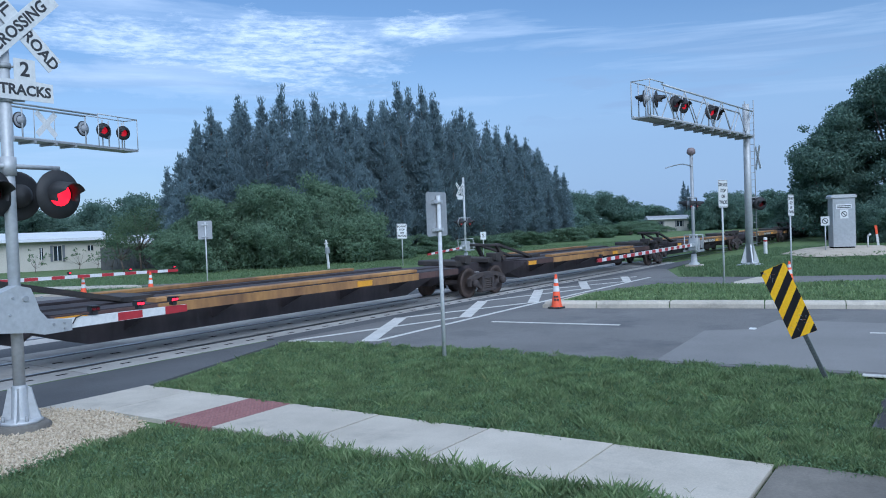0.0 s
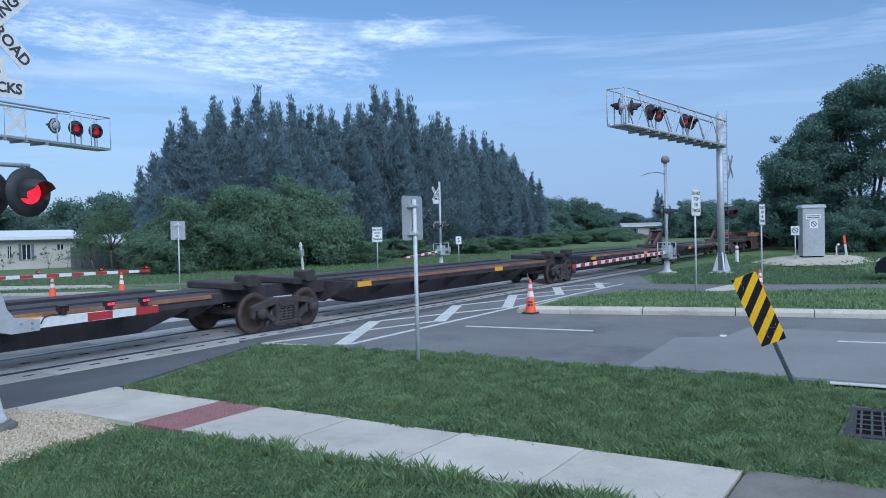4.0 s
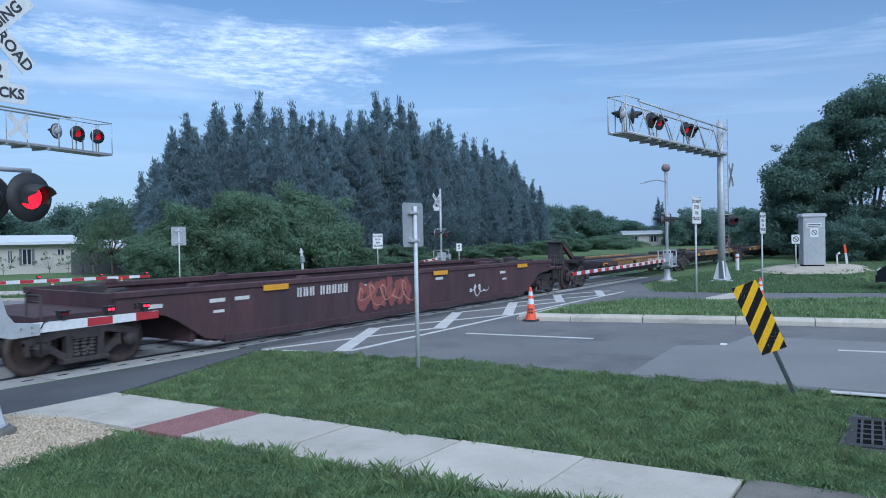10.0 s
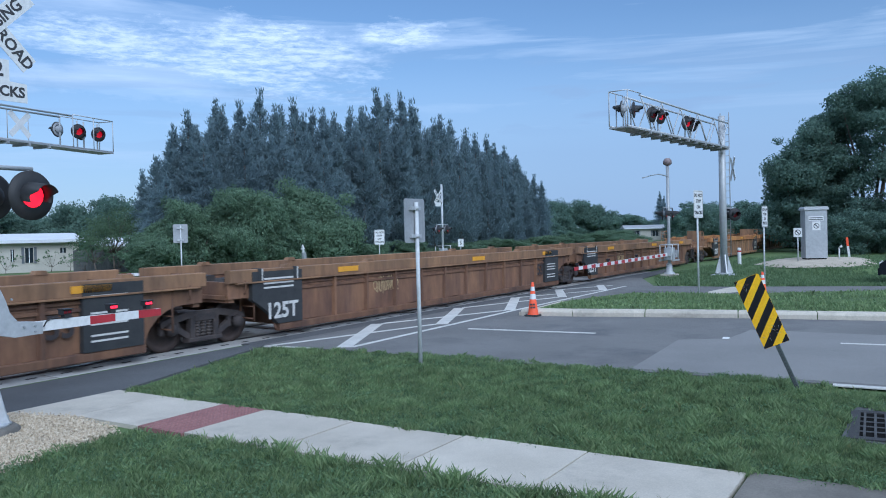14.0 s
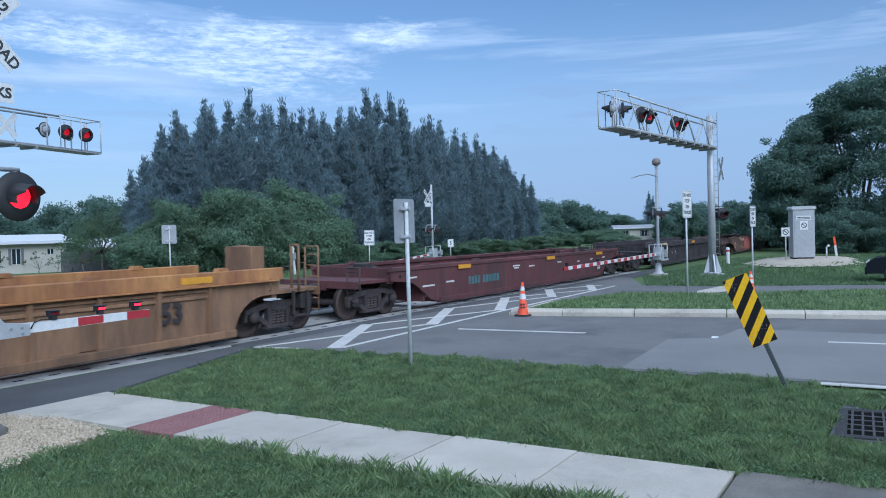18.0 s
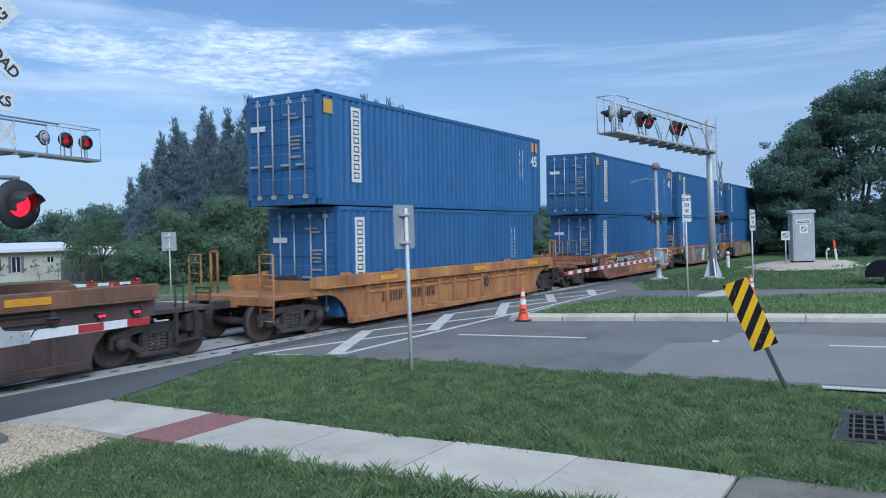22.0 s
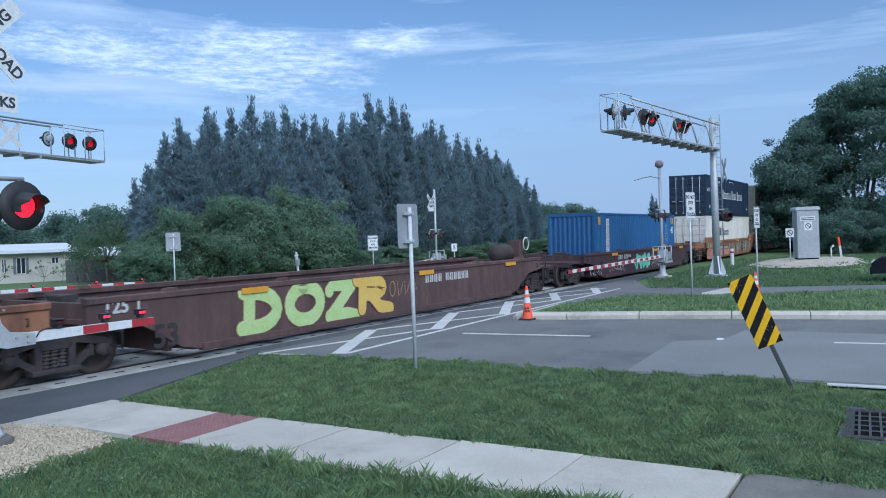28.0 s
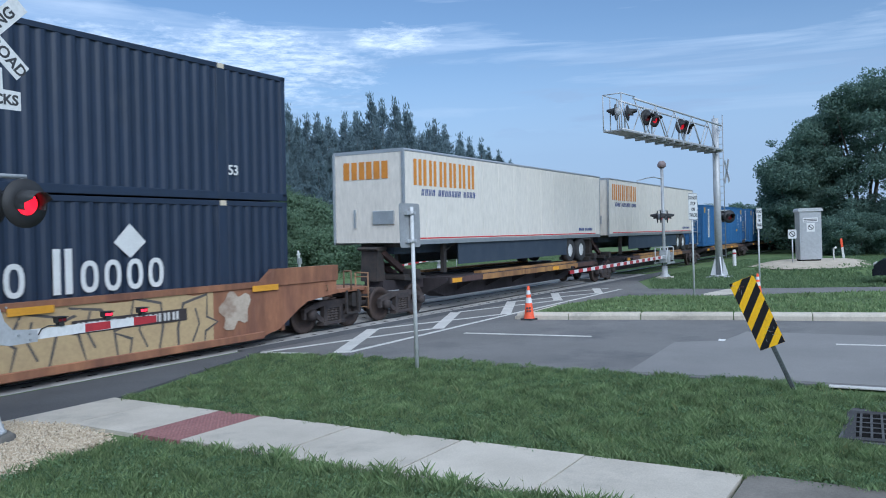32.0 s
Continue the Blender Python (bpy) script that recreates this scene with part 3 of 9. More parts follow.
def well_shape(L, top, smooth=False):
    """Side of a well car in x-z: full depth between the trucks, cut up over them at both ends."""
    h = L / 2
    e = h - 0.35
    arch = [(h - 1.75 + 0.95 * (1 - math.cos(t)), 0.22 + 0.76 * math.sin(t)) for t in (0.0, 0.25, 0.5, 0.8, 1.1, 1.35, 1.57)]
    if smooth:      # straight slanting cut
        arch = [(h - 2.9, 0.22), (h - 2.45, 0.30), (h - 1.75, 0.72), (h - 1.45, 0.86), (h - 0.9, 0.93)]
    return [(-e, top), (e, top), (e, 0.98)] + arch[::-1] + [(-x, z) for x, z in arch] + [(-e, 0.98)]


CAR_MESH = {}


def car_mesh(key, make):
    if key not in CAR_MESH:
        CAR_MESH[key] = make()
    return CAR_MESH[key]


PLACE = {}       # middle of each wagon along the train


def well_car(s0, s1, paint, label, ribs=True, top=1.58, chord=None, raised=False, front=True, back=False, panels="", free=(False, False), trim=None, posts=12, tall=False, first=False):
    """Well car unit between truck centres s0 and s1; it carries its front truck, and the rear one if asked."""
    L, c = s1 - s0, (s0 + s1) / 2
    L = round(L, 1)
    h = L / 2
    car = rolling("well_car", label, "railway wagon", c, "wagons of the freight train")
    PLACE[car] = c
    chord = chord or paint
    trim = trim or black_iron
    key = (L, ribs, top, raised)
    for s in (-1, 1):
        def side():
            y0, y1 = (1.36, 1.40) if ribs else (1.40, 1.46)
            return Mesh().prism(well_shape(L, top, not ribs), "y", y0, y1).data("side", paint)
        w = part("side", car_mesh((*key, paint.name, "side"), side), paint, car, at=pose(0, 0, 0, 0, 0, 0 if s > 0 else 180))

        def chords():
            e, lo, hi = h - 0.33, top - (0.26 if ribs else 0.10), top + 0.02
            if not raised:
                return Mesh().box(-e, e, 1.32, 1.50, lo, hi, 0.015).data("top_chord", chord)
            half = [(e, lo), (e, hi + 0.26), (h - 2.6, hi + 0.26), (h - 2.95, hi)]
            return Mesh().prism(half + [(-x, z) for x, z in half[::-1]], "y", 1.34, 1.50).data("top_chord", chord)
        part("top_chord", car_mesh((*key, chord.name, "chord"), chords), chord, w)
        if ribs:
            def strake():
                return Mesh().box(-(h - 2.4), h - 2.4, 1.36, 1.44, -0.035, 0.035, 0.012).data("side_strake", paint)
            me = car_mesh((*key, paint.name, "strake"), strake)
            for z in (0.36, 0.49):
                part("side_strake", me, paint, w, at=(0, 0, top - z))

            def rib():
                return Mesh().prism([(-0.06, 1.39), (0.06, 1.39), (0.04, 1.49), (-0.04, 1.49)], "z", 0.24, top - 0.24).data("rib", paint)
            me = car_mesh((*key, paint.name, "rib"), rib)
            n = posts
            for i in range(n):
                part("rib", me, paint, w, at=((i - (n - 1) / 2) * (L - 5.0) / (n - 1), 0, 0))

        def lip():
            return Mesh().box(-(h - 0.5), h - 0.5, 1.42, 1.545, top - 0.285, top - 0.25, 0.006).data("chord_lip", chord)
        if ribs:
            part("chord_lip", car_mesh((*key, chord.name, "lip"), lip), chord, w)

        def bracket():
            return Mesh().prism([(-0.16, top + 0.0), (0.16, top + 0.0), (0.11, top + 0.085), (-0.11, top + 0.085)], "y", 1.30, 1.47).data("lock_bracket", chord)
        if not raised:
            for x in (-0.39 * L, -0.23 * L, 0.23 * L, 0.39 * L):
                part("lock_bracket", car_mesh((*key, chord.name, "bracket"), bracket), chord, w, at=(x, 0, 0))

        def sill():
            q_ = 1.8 if ribs else 2.95
            return Mesh().box(-(h - q_), h - q_, 1.34, 1.50, 0.16, 0.32, 0.015).data("side_sill", paint)
        part("side_sill", car_mesh((*key, paint.name, "sill"), sill), paint, w)

    def floor():
        k = Mesh()
        n = 7
        k.box(-(h - 2.3), h - 2.3, -0.9, -0.6, 0.22, 0.30).box(-(h - 2.3), h - 2.3, 0.6, 0.9, 0.22, 0.30)
        for i in range(n):
            x = (i - (n - 1) / 2) * (L - 6) / (n - 1)
            k.box(x - 0.25, x + 0.25, -1.4, 1.4, 0.2, 0.34)
        for q in (-1, 1):
            k.box(min(q * (h - 2.25), q * (h - 2.15)), max(q * (h - 2.25), q * (h - 2.15)), -1.36, 1.36, 0.25, 1.0)
        return k.data("well_floor", paint)
    part("well_floor", car_mesh((*key, paint.name, "floor"), floor), paint, car)
    for q, f in zip((-1, 1), free):
        ext = 1.15 if f else -0.35       # a free end reaches out past its truck

        def deck():
            k = Mesh()
            k.box(h - 2.2, h + ext, -1.30, 1.30, 0.96, 1.06, 0.01)
            k.prism([(h - 2.2, 0.62), (h - 2.2, 0.96), (h + ext, 0.96), (h + ext, 0.80), (h - 1.6, 0.70)], "y", -0.3, 0.3)
            k.box(h - 0.55, h - 0.40, -1.36, 1.36, 0.90, 1.34)
            for y in (-1.05, 1.05):
                k.box(h - 1.9, h - 0.5, y - 0.12, y + 0.12, 1.06, 1.28, 0.02)
            if f:
                k.box(h + ext - 0.12, h + ext, -1.36, 1.36, 0.86, 1.04)
            return k.data("end_platform", paint)
        pl = part("end_platform", car_mesh((*key, paint.name, "deck", f), deck), paint, car, at=pose(0, 0, 0, 0, 0, 0 if q > 0 else 180))
        x = h + ext - 0.1 if f else h - 1.1
        for y in (-1.40, 1.40):
            def rail():
                k = Mesh()
                z1 = 2.05 if tall else 1.42
                k.path([(x, y, 0.45), (x, y, z1), (x, y * 0.7, z1), (x, y * 0.7, 0.45)], 0.022, 6)
                for i in range(6 if tall else 4):
                    k.tube((x, y, 0.5 + 0.27 * i), (x, y * 0.7, 0.5 + 0.27 * i), 0.016, n=6)
                return k.data("ladder", trim)
            part("ladder", car_mesh((*key, y, trim.name, "rail", f, tall), rail), trim, pl)
        if f:
            def post():
                z1 = 2.1 if tall else 1.5
                return Mesh().path([(h + 0.4, -1.34, 1.0), (h + 0.4, -1.34, z1), (h + 0.4, -1.1, z1), (h + 0.4, -1.1, 1.0)], 0.035 if tall else 0.022, 6).data("handrail", trim)
            part("handrail", car_mesh((*key, trim.name, "post", tall), post), trim, pl)

            def valve():
                k = Mesh().box(h + 0.55, h + 0.95, -1.25, -0.7, 0.55, 0.93, 0.03).tube((h + 0.1, -0.9, 0.86), (h + 0.55, -0.9, 0.86), 0.05, n=8)
                return k.box(h + 0.2, h + 0.26, -1.34, -1.28, 0.4, 1.0).box(h + 0.7, h + 0.76, -1.34, -1.28, 0.4, 1.0).box(h + 0.2, h + 0.76, -1.35, -1.27, 0.38, 0.43)
            part("step", car_mesh((*key, "step"), lambda: valve().data("step", black_iron)), black_iron, pl, "black end step and valve box")

        for y in (-1.46, 1.46):
            def grab():
                return Mesh().path([(h - 0.75, y, 1.08), (h - 0.75, y * 1.035, 1.08), (h - 0.75, y * 1.035, top - 0.22), (h - 0.75, y, top - 0.22)], 0.014, 6).data("grab_iron", trim)
            part("grab_iron", car_mesh((*key, y, trim.name, "grab"), grab), trim, pl)

        def hose():
            return Mesh().path([(h - 0.3, 0.45, 0.9), (h + 0.1, 0.48, 0.62), (h + 0.45, 0.5, 0.52), (h + 0.8, 0.48, 0.62)], 0.03, 6).data("brake_hose", rubber)
        if f:
            part("brake_hose", car_mesh((*key, "hose"), hose), rubber, pl, "black rubber brake hose")

        def brake():
            return Mesh().box(h - 0.95, h - 0.6, -0.1, 0.35, 1.06, 1.45, 0.02).tube((h - 1.75, -0.2, 1.2), (h - 0.9, -0.2, 1.2), 0.14).tube((h - 0.9, 0.25, 1.06), (h - 0.9, 0.55, 1.30), 0.12).data("brake_gear", black_iron)
        part("brake_gear", car_mesh((*key, "brake"), brake), black_iron, pl)
    for x in (-0.30 * L, 0.05 * L, 0.33 * L):
        part("reflector", car_mesh(("reflector", top), lambda: Mesh().box(0, 0.8, -1.515, -1.50, top - 0.19, top - 0.06).data("reflector", reflect_yellow)), reflect_yellow, car, "orange-yellow reflective patch", (x, 0, 0))
    if panels:
        wd = 1.6 if panels == "wide" else 1.45
        x0 = -h + (0.95 if panels == "wide" else 1.35)
        lim = -h + 1.75
        poly = [(x0, top - 0.04), (x0, 0.92), (-h + 1.1, 0.84), (-h + 1.45, 0.6), (lim, 0.33), (x0 + wd, 0.33), (x0 + wd, top - 0.04)]
        if first:
            side_bars(car, -h + 3.6, 2.2, 0.86, 0.26, stencil, "HHHH HHHHH", y=-1.41)
        else:
            part("black_panel", Mesh().prism(poly, "y", -1.515, -1.38), panel_black, car, "black painted side panel")
            part("lettering", letters("125T", 0.5, stencil, 0.012), stencil, car, "white stencilled load limit", (x0 + wd / 2 + 0.12, -1.521, 0.62))
            for z in (1.15, 1.25, 1.35):
                part("stencil_bar", Mesh().box(x0 + 0.35, x0 + wd - 0.3, -1.521, -1.515, z, z + 0.04), stencil, car)
        if not back:
            part("black_panel", Mesh().box(h - 3.1, h - 1.85, -1.515, -1.38, 0.33, top - 0.04), panel_black, car, "black painted side panel")
            for z in (0.5, 0.6, 0.8, 0.9, 1.0, 1.3):
                part("stencil_bar", Mesh().box(h - 2.95, h - 2.2, -1.521, -1.515, z, z + 0.035), stencil, car)
        for x in () if first else (x0 + 0.18, x0 + wd - 0.28):
            part("black_strap", Mesh().box(x, x + 0.10, -1.522, -1.30, top - 0.30, top + 0.03), panel_black, car)
            part("strap_edge", Mesh().box(x + 0.10, x + 0.135, -1.524, -1.31, top - 0.28, top + 0.026), stencil, car)
        part("lettering", letters("53", 0.56, stencil_dark, 0.016), stencil_dark, car, "black stencilled 53", (h - 3.5, -1.478, 0.82))
    if front:
        bogie(car, -h)
    if back:
        bogie(car, h)
    for q, f in zip((-1, 1), free):
        if f:
            part("coupler", gear(q * (h + 1.1), q), black_iron, car)
    return car


# each mark: width, height, hollow or not
GLYPHS = {"H": (0.92, 1.0, False), "W": (1.45, 1.0, False), "x": (0.82, 0.72, True), "w": (1.2, 0.7, False), "l": (0.42, 1.0, False), "i": (0.42, 0.7, False), "B": (0.9, 1.0, False), " ": (0.6, 0.0, False)}


def side_bars(car, x0, w, z0, h, m, marks="BBBBBBBB", lean=0.0, y=-1.468, stroke=0.26):
    """Plain bars and blocks that stand for a word: their widths and heights follow its letters."""
    total = sum(GLYPHS[g][0] + 0.28 for g in marks) - 0.28
    u = w / total
    x = x0
    for g in marks:
        ww, hh, hollow = GLYPHS[g][0] * u, GLYPHS[g][1] * h, GLYPHS[g][2]
        if hh:
            def ring(d):
                a_, b_, n = ww / 2 - d, hh / 2 - d, 18
                pts = []
                for j in range(n):
                    t = 2 * math.pi * j / n
                    c_, s_ = math.cos(t), math.sin(t)
                    f = (abs(c_) ** power + abs(s_) ** power) ** (-1 / power)
                    pts.append((ww / 2 + a_ * f * c_, hh / 2 + b_ * f * s_))
                return [(x + p + lean * q / h, y - 0.004, z0 + q) for p, q in pts]
            power = (2.6 if hh < h else 5) if hollow else 10
            o = ring(0.0)
            k = Mesh()
            stems = {"H": 2, "W": 3}.get(g, 0)
            for j in range(stems):
                b0 = ww * j / stems * 1.12
                b1 = b0 + ww / stems * 0.70
                k.quadmesh([(x + p + lean * q / h, y - 0.004, z0 + q) for p, q in ((b0, 0), (b1, 0), (b1, hh), (b0, hh))], [(0, 1, 2, 3)])
            if stems:
                part("letter_bar", k, m, car)
                x += ww + 0.28 * u
                continue
            if hollow and ww > 0.12:
                i_ = ring(min(ww, hh) * stroke)
                k.quadmesh(o + i_, [(j, (j + 1) % 18, 18 + (j + 1) % 18, 18 + j) for j in range(18)])
            else:
                k.quadmesh(o, [tuple(range(18))])
            part("letter_bar", k, m, car)
        x += ww + 0.28 * u


def spine_car(s0, s1, label, front=True, back=False, hitch="", free=(False, False), mark=False, plain=False):
    """Spine wagon; hitch: r/f a raised trailer hitch over the rear or front truck, l a folded one."""
    L, c = round(s1 - s0, 1), (s0 + s1) / 2
    car = rolling("spine_car", label, "railway wagon", c, "wagons of the freight train")
    PLACE[car] = c
    h = L / 2

    def sill():
        k = Mesh()
        k.prism([(-h, 0.74), (-h, 1.04), (h, 1.04), (h, 0.74), (h - 2.2, 0.72), (h - 3.6, 0.30), (-(h - 3.6), 0.30), (-(h - 2.2), 0.72)], "y", -0.34, 0.34)
        return k.data("centre_sill", paint_coal)
    part("centre_sill", car_mesh((L, "spine"), sill), paint_coal, car, "dark rusty fish-bellied centre sill")

    def arm():
        k = Mesh().prism([(-1.25, 0.95), (-1.25, 1.0), (1.25, 1.0), (1.25, 0.95), (1.2, 0.88), (0.3, 0.45), (-0.3, 0.45), (-1.2, 0.88)], "x", -0.04, 0.04)
        return k.data("cross_bearer", paint_coal)
    for i in range(7):
        part("cross_bearer", car_mesh("arm", arm), paint_coal, car, at=((i - 3) * (L - 4.5) / 6, 0, 0))
    for s in (-1, 1):
        def deck():
            return Mesh().prism([(0.78, 1.0), (0.78, 1.05), (1.33, 1.05), (1.33, 0.84), (1.28, 0.84), (1.28, 1.0)], "x", -(h - 2.3), h - 2.3).data("side_deck", paint_coal)
        dk = part("side_deck", car_mesh((L, "sidedeck"), deck), paint_coal, car, at=pose(0, 0, 0, 0, 0, 0 if s > 0 else 180))

        def fascia():
            if plain:
                return Mesh().box(-(h - 2.6), h - 2.6, 1.33, 1.36, 0.97, 1.05, 0.005).data("side_fascia", paint_rust)
            return Mesh().box(-(h - 4.4), h - 4.4, 1.33, 1.36, 0.84, 1.03, 0.005).data("side_fascia", deck_yellow)
        part("side_fascia", car_mesh((L, "fascia", plain), fascia), paint_rust if plain else deck_yellow, dk, "rusty side board")
        for x in () if plain else (-1, 1):
            part("end_fascia", car_mesh((L, "fascia end", x), lambda: Mesh().box(min(x * (h - 4.4), x * (h - 2.3)), max(x * (h - 4.4), x * (h - 2.3)), 1.33, 1.355, 0.86, 1.03, 0.005).data("end_fascia", paint_umber)), paint_umber, dk, "dark rusty side board")

        def plank():
            return Mesh().box(-(h - 4.4), h - 4.4, 1.0, 1.3, 1.05, 1.13, 0.01).data("deck_board", deck_yellow)
        if not plain:
            part("deck_board", car_mesh((L, "plank"), plank), deck_yellow, dk, "ochre-yellow rusty deck board")
    for x in (-(h - 1.0), h - 1.0):
        part("end_box", car_mesh("endbox", lambda: Mesh().box(-0.45, 0.45, -0.75, 0.75, 1.03, 1.2, 0.03).box(-0.15, 0.2, -0.9, -0.5, 1.1, 1.36, 0.03).data("end_box", black_iron)), black_iron, car, at=(x, 0, 0))
    for q in hitch:
        def stand():
            k = Mesh()
            x = -h - 0.05
            k.prism([(x - 0.20, 1.04), (x - 0.13, 1.95), (x + 0.13, 1.95), (x + 0.24, 1.04)], "y", -0.30, 0.30)
            k.prism([(x - 0.28, 2.0), (x - 0.20, 2.06), (x + 0.20, 2.06), (x + 0.27, 2.02), (x + 0.2, 1.95), (x - 0.2, 1.95)], "y", -0.36, 0.36)
            return k.data("trailer_hitch", black_iron)

        def strut():
            k = Mesh()
            x = -h - 0.05
            for s in (-1, 1):
                k.prism([(x + 0.05, 1.86), (x + 0.18, 1.96), (x + 1.66, 1.17), (x + 1.64, 1.06), (x + 1.46, 1.04)], "y", s * 0.27 - 0.07, s * 0.27 + 0.07)
            return k.tube((x + 0.95, -0.3, 1.48), (x + 0.95, 0.3, 1.48), 0.05, n=8).data("strut", paint_umber)

        def folded():
            k = Mesh()
            x = -h + 1.6
            for s in (-1, 1):
                k.prism([(x, 1.62), (x + 0.18, 1.66), (x + 3.0, 1.06), (x + 2.7, 1.04)], "y", s * 0.41 - 0.06, s * 0.41 + 0.06)
                k.prism([(x + 0.05, 1.6), (x + 0.2, 1.6), (x + 0.75, 1.04), (x + 0.55, 1.04)], "y", s * 0.41 - 0.05, s * 0.41 + 0.05)
            k.box(x - 0.1, x + 0.25, -0.55, 0.55, 1.55, 1.64, 0.02).box(x + 2.6, x + 3.3, -0.55, 0.55, 1.04, 1.14, 0.02)
            return k.data("trailer_hitch", black_iron)
        if q == "l":
            part("trailer_hitch", car_mesh((L, "low"), folded), black_iron, car, "black folded trailer hitch")
        else:
            ht = part("trailer_hitch", car_mesh((L, "hitch"), stand), black_iron, car, "black raised trailer hitch with raking struts", pose(0, 0, 0, 0, 0, 180 if q == "r" else 0))
            part("strut", car_mesh((L, "strut"), strut), paint_umber, ht, "rust-brown raking struts")
            part("foot_plate", car_mesh((L, "foot"), lambda: Mesh().box(-h + 1.3, -h + 1.95, -0.6, 0.6, 1.04, 1.12, 0.02).data("foot_plate", black_iron)), black_iron, ht)
    for x in (-h + 2.35, 1.6):
        part("reflector", car_mesh("spine_reflector", lambda: Mesh().box(0, 0.6, -1.366, -1.36, 0.86, 1.0).data("reflector", reflect_yellow)), reflect_yellow, car, at=(x, 0, 0))
    if mark:
        part("plate", Mesh().box(-h + 5.18, -h + 5.68, -1.365, -1.358, 0.85, 1.02), black_iron, car, "dark painted patch")
        part("lettering", letters("53", 0.2, stencil, 0.004), stencil, car, at=(-h + 5.43, -1.372, 0.935))
        part("plate", Mesh().box(-1.2, 1.5, -1.365, -1.358, 0.85, 1.02), black_iron, car, "dark painted patch")
        side_bars(car, -1.05, 2.4, 0.87, 0.14, stencil, "HHHH HHHHHH", y=-1.372)
    if front:
        bogie(car, -h)
    if back:
        bogie(car, h)
        if not plain:
            part("end_board", Mesh().box(h - 1.3, h + 0.2, -1.34, -1.31, 0.78, 0.97, 0.005).box(h - 1.2, h + 0.2, -1.31, -1.24, 0.80, 0.86), deck_yellow, car, "rusty ochre board over the end truck")
    for q, f in zip((-1, 1), free):
        if f:
            part("coupler", gear(q * (h + 0.75), q), black_iron, car)
    return car


# containers
def paint_box(name, a, b, dirt=None):
    return mat(name, a, b, 0.7, 0.5, bump=0.08, fine=9, dirt=dirt, vary=0.07, stretch=(1, 1, 0.3), dirt_at=(0.55, 0.9), runs=0.10)


box_blue = paint_box("container_blue", (0.032, 0.110, 0.262), (0.042, 0.130, 0.296), (0.044, 0.098, 0.21))
box_faded = paint_box("container_faded_blue", (0.060, 0.130, 0.215), (0.075, 0.150, 0.24), (0.07, 0.11, 0.17))
box_mid = paint_box("container_mid_blue", (0.042, 0.128, 0.262), (0.055, 0.150, 0.295), (0.05, 0.11, 0.21))
box_black = paint_box("container_black", (0.016, 0.028, 0.056), (0.022, 0.035, 0.066), (0.032, 0.04, 0.055))
box_white = paint_box("container_white", (0.66, 0.61, 0.53), (0.74, 0.69, 0.60), (0.44, 0.36, 0.26))
box_beige = paint_box("container_beige", (0.60, 0.53, 0.39), (0.68, 0.61, 0.46), (0.36, 0.26, 0.16))
steel_rod = mat("galvanised_rod", (0.48, 0.50, 0.52), (0.40, 0.42, 0.44), 8, 0.5, 0.4, bump=0.1)
label_white = mat("label_white", (0.74, 0.74, 0.72), (0.66, 0.66, 0.64), 5, 0.7, bump=0.05)
label_yellow = mat("label_yellow", (0.60, 0.38, 0.09), (0.5, 0.3, 0.07), 5, 0.6, bump=0.05)
label_red = mat("label_red", (0.62, 0.04, 0.05), None, 5, 0.6, bump=0.05)
label_navy = mat("label_navy", (0.03, 0.04, 0.13), None, 5, 0.6, bump=0.05)
label_grey = mat("label_grey", (0.30, 0.32, 0.34), None, 5, 0.6, bump=0.05)
label_slate = mat("label_slate", (0.10, 0.11, 0.13), (0.16, 0.17, 0.19), 3, 0.7, bump=0.05)
label_cream = mat("label_cream", (0.66, 0.58, 0.44), (0.58, 0.50, 0.38), 4, 0.7, bump=0.05)
label_faded = mat("label_faded", (0.40, 0.40, 0.38), (0.52, 0.49, 0.42), 2, 0.7, bump=0.05)


def container_mesh(L, Wd, Hh, paint, posts):
    k = Mesh()
    h, w = L / 2, Wd / 2
    inset, depth, period = 0.12, 0.036, 0.278 if posts else 0.30
    n = int((L - 2 * inset) / period)
    period = (L - 2 * inset) / n
    for s in (-1, 1):      # corrugated sides
        vs, y0, y1 = [], w - 0.008, w - 0.008 - depth
        for i in range(n):
            x = -h + inset + i * period
            for dx, y in ((0, y0), (0.26, y0), (0.5, y1), (0.76, y1)):
                vs += [(x + dx * period, s * y, 0.16), (x + dx * period, s * y, Hh - 0.10)]
        vs += [(h - inset, s * y0, 0.16), (h - inset, s * y0, Hh - 0.10)]
        k.quadmesh(vs, [(2 * i, 2 * i + 2, 2 * i + 3, 2 * i + 1) for i in range(len(vs) // 2 - 1)])
    # corrugated far end wall and roof
    m_, vs = 8, []
    for i in range(m_):
        y = -w + 0.14 + i * (Wd - 0.28) / m_
        for dy, x in ((0, h - 0.02), (0.26, h - 0.02), (0.5, h - 0.06), (0.76, h - 0.06)):
            vs += [(x, y + dy * (Wd - 0.28) / m_, 0.16), (x, y + dy * (Wd - 0.28) / m_, Hh - 0.1)]
    vs += [(h - 0.02, w - 0.14, 0.16), (h - 0.02, w - 0.14, Hh - 0.1)]
    k.quadmesh(vs, [(2 * i, 2 * i + 2, 2 * i + 3, 2 * i + 1) for i in range(len(vs) // 2 - 1)])
    return k.data("body", paint)


BOXES = {}


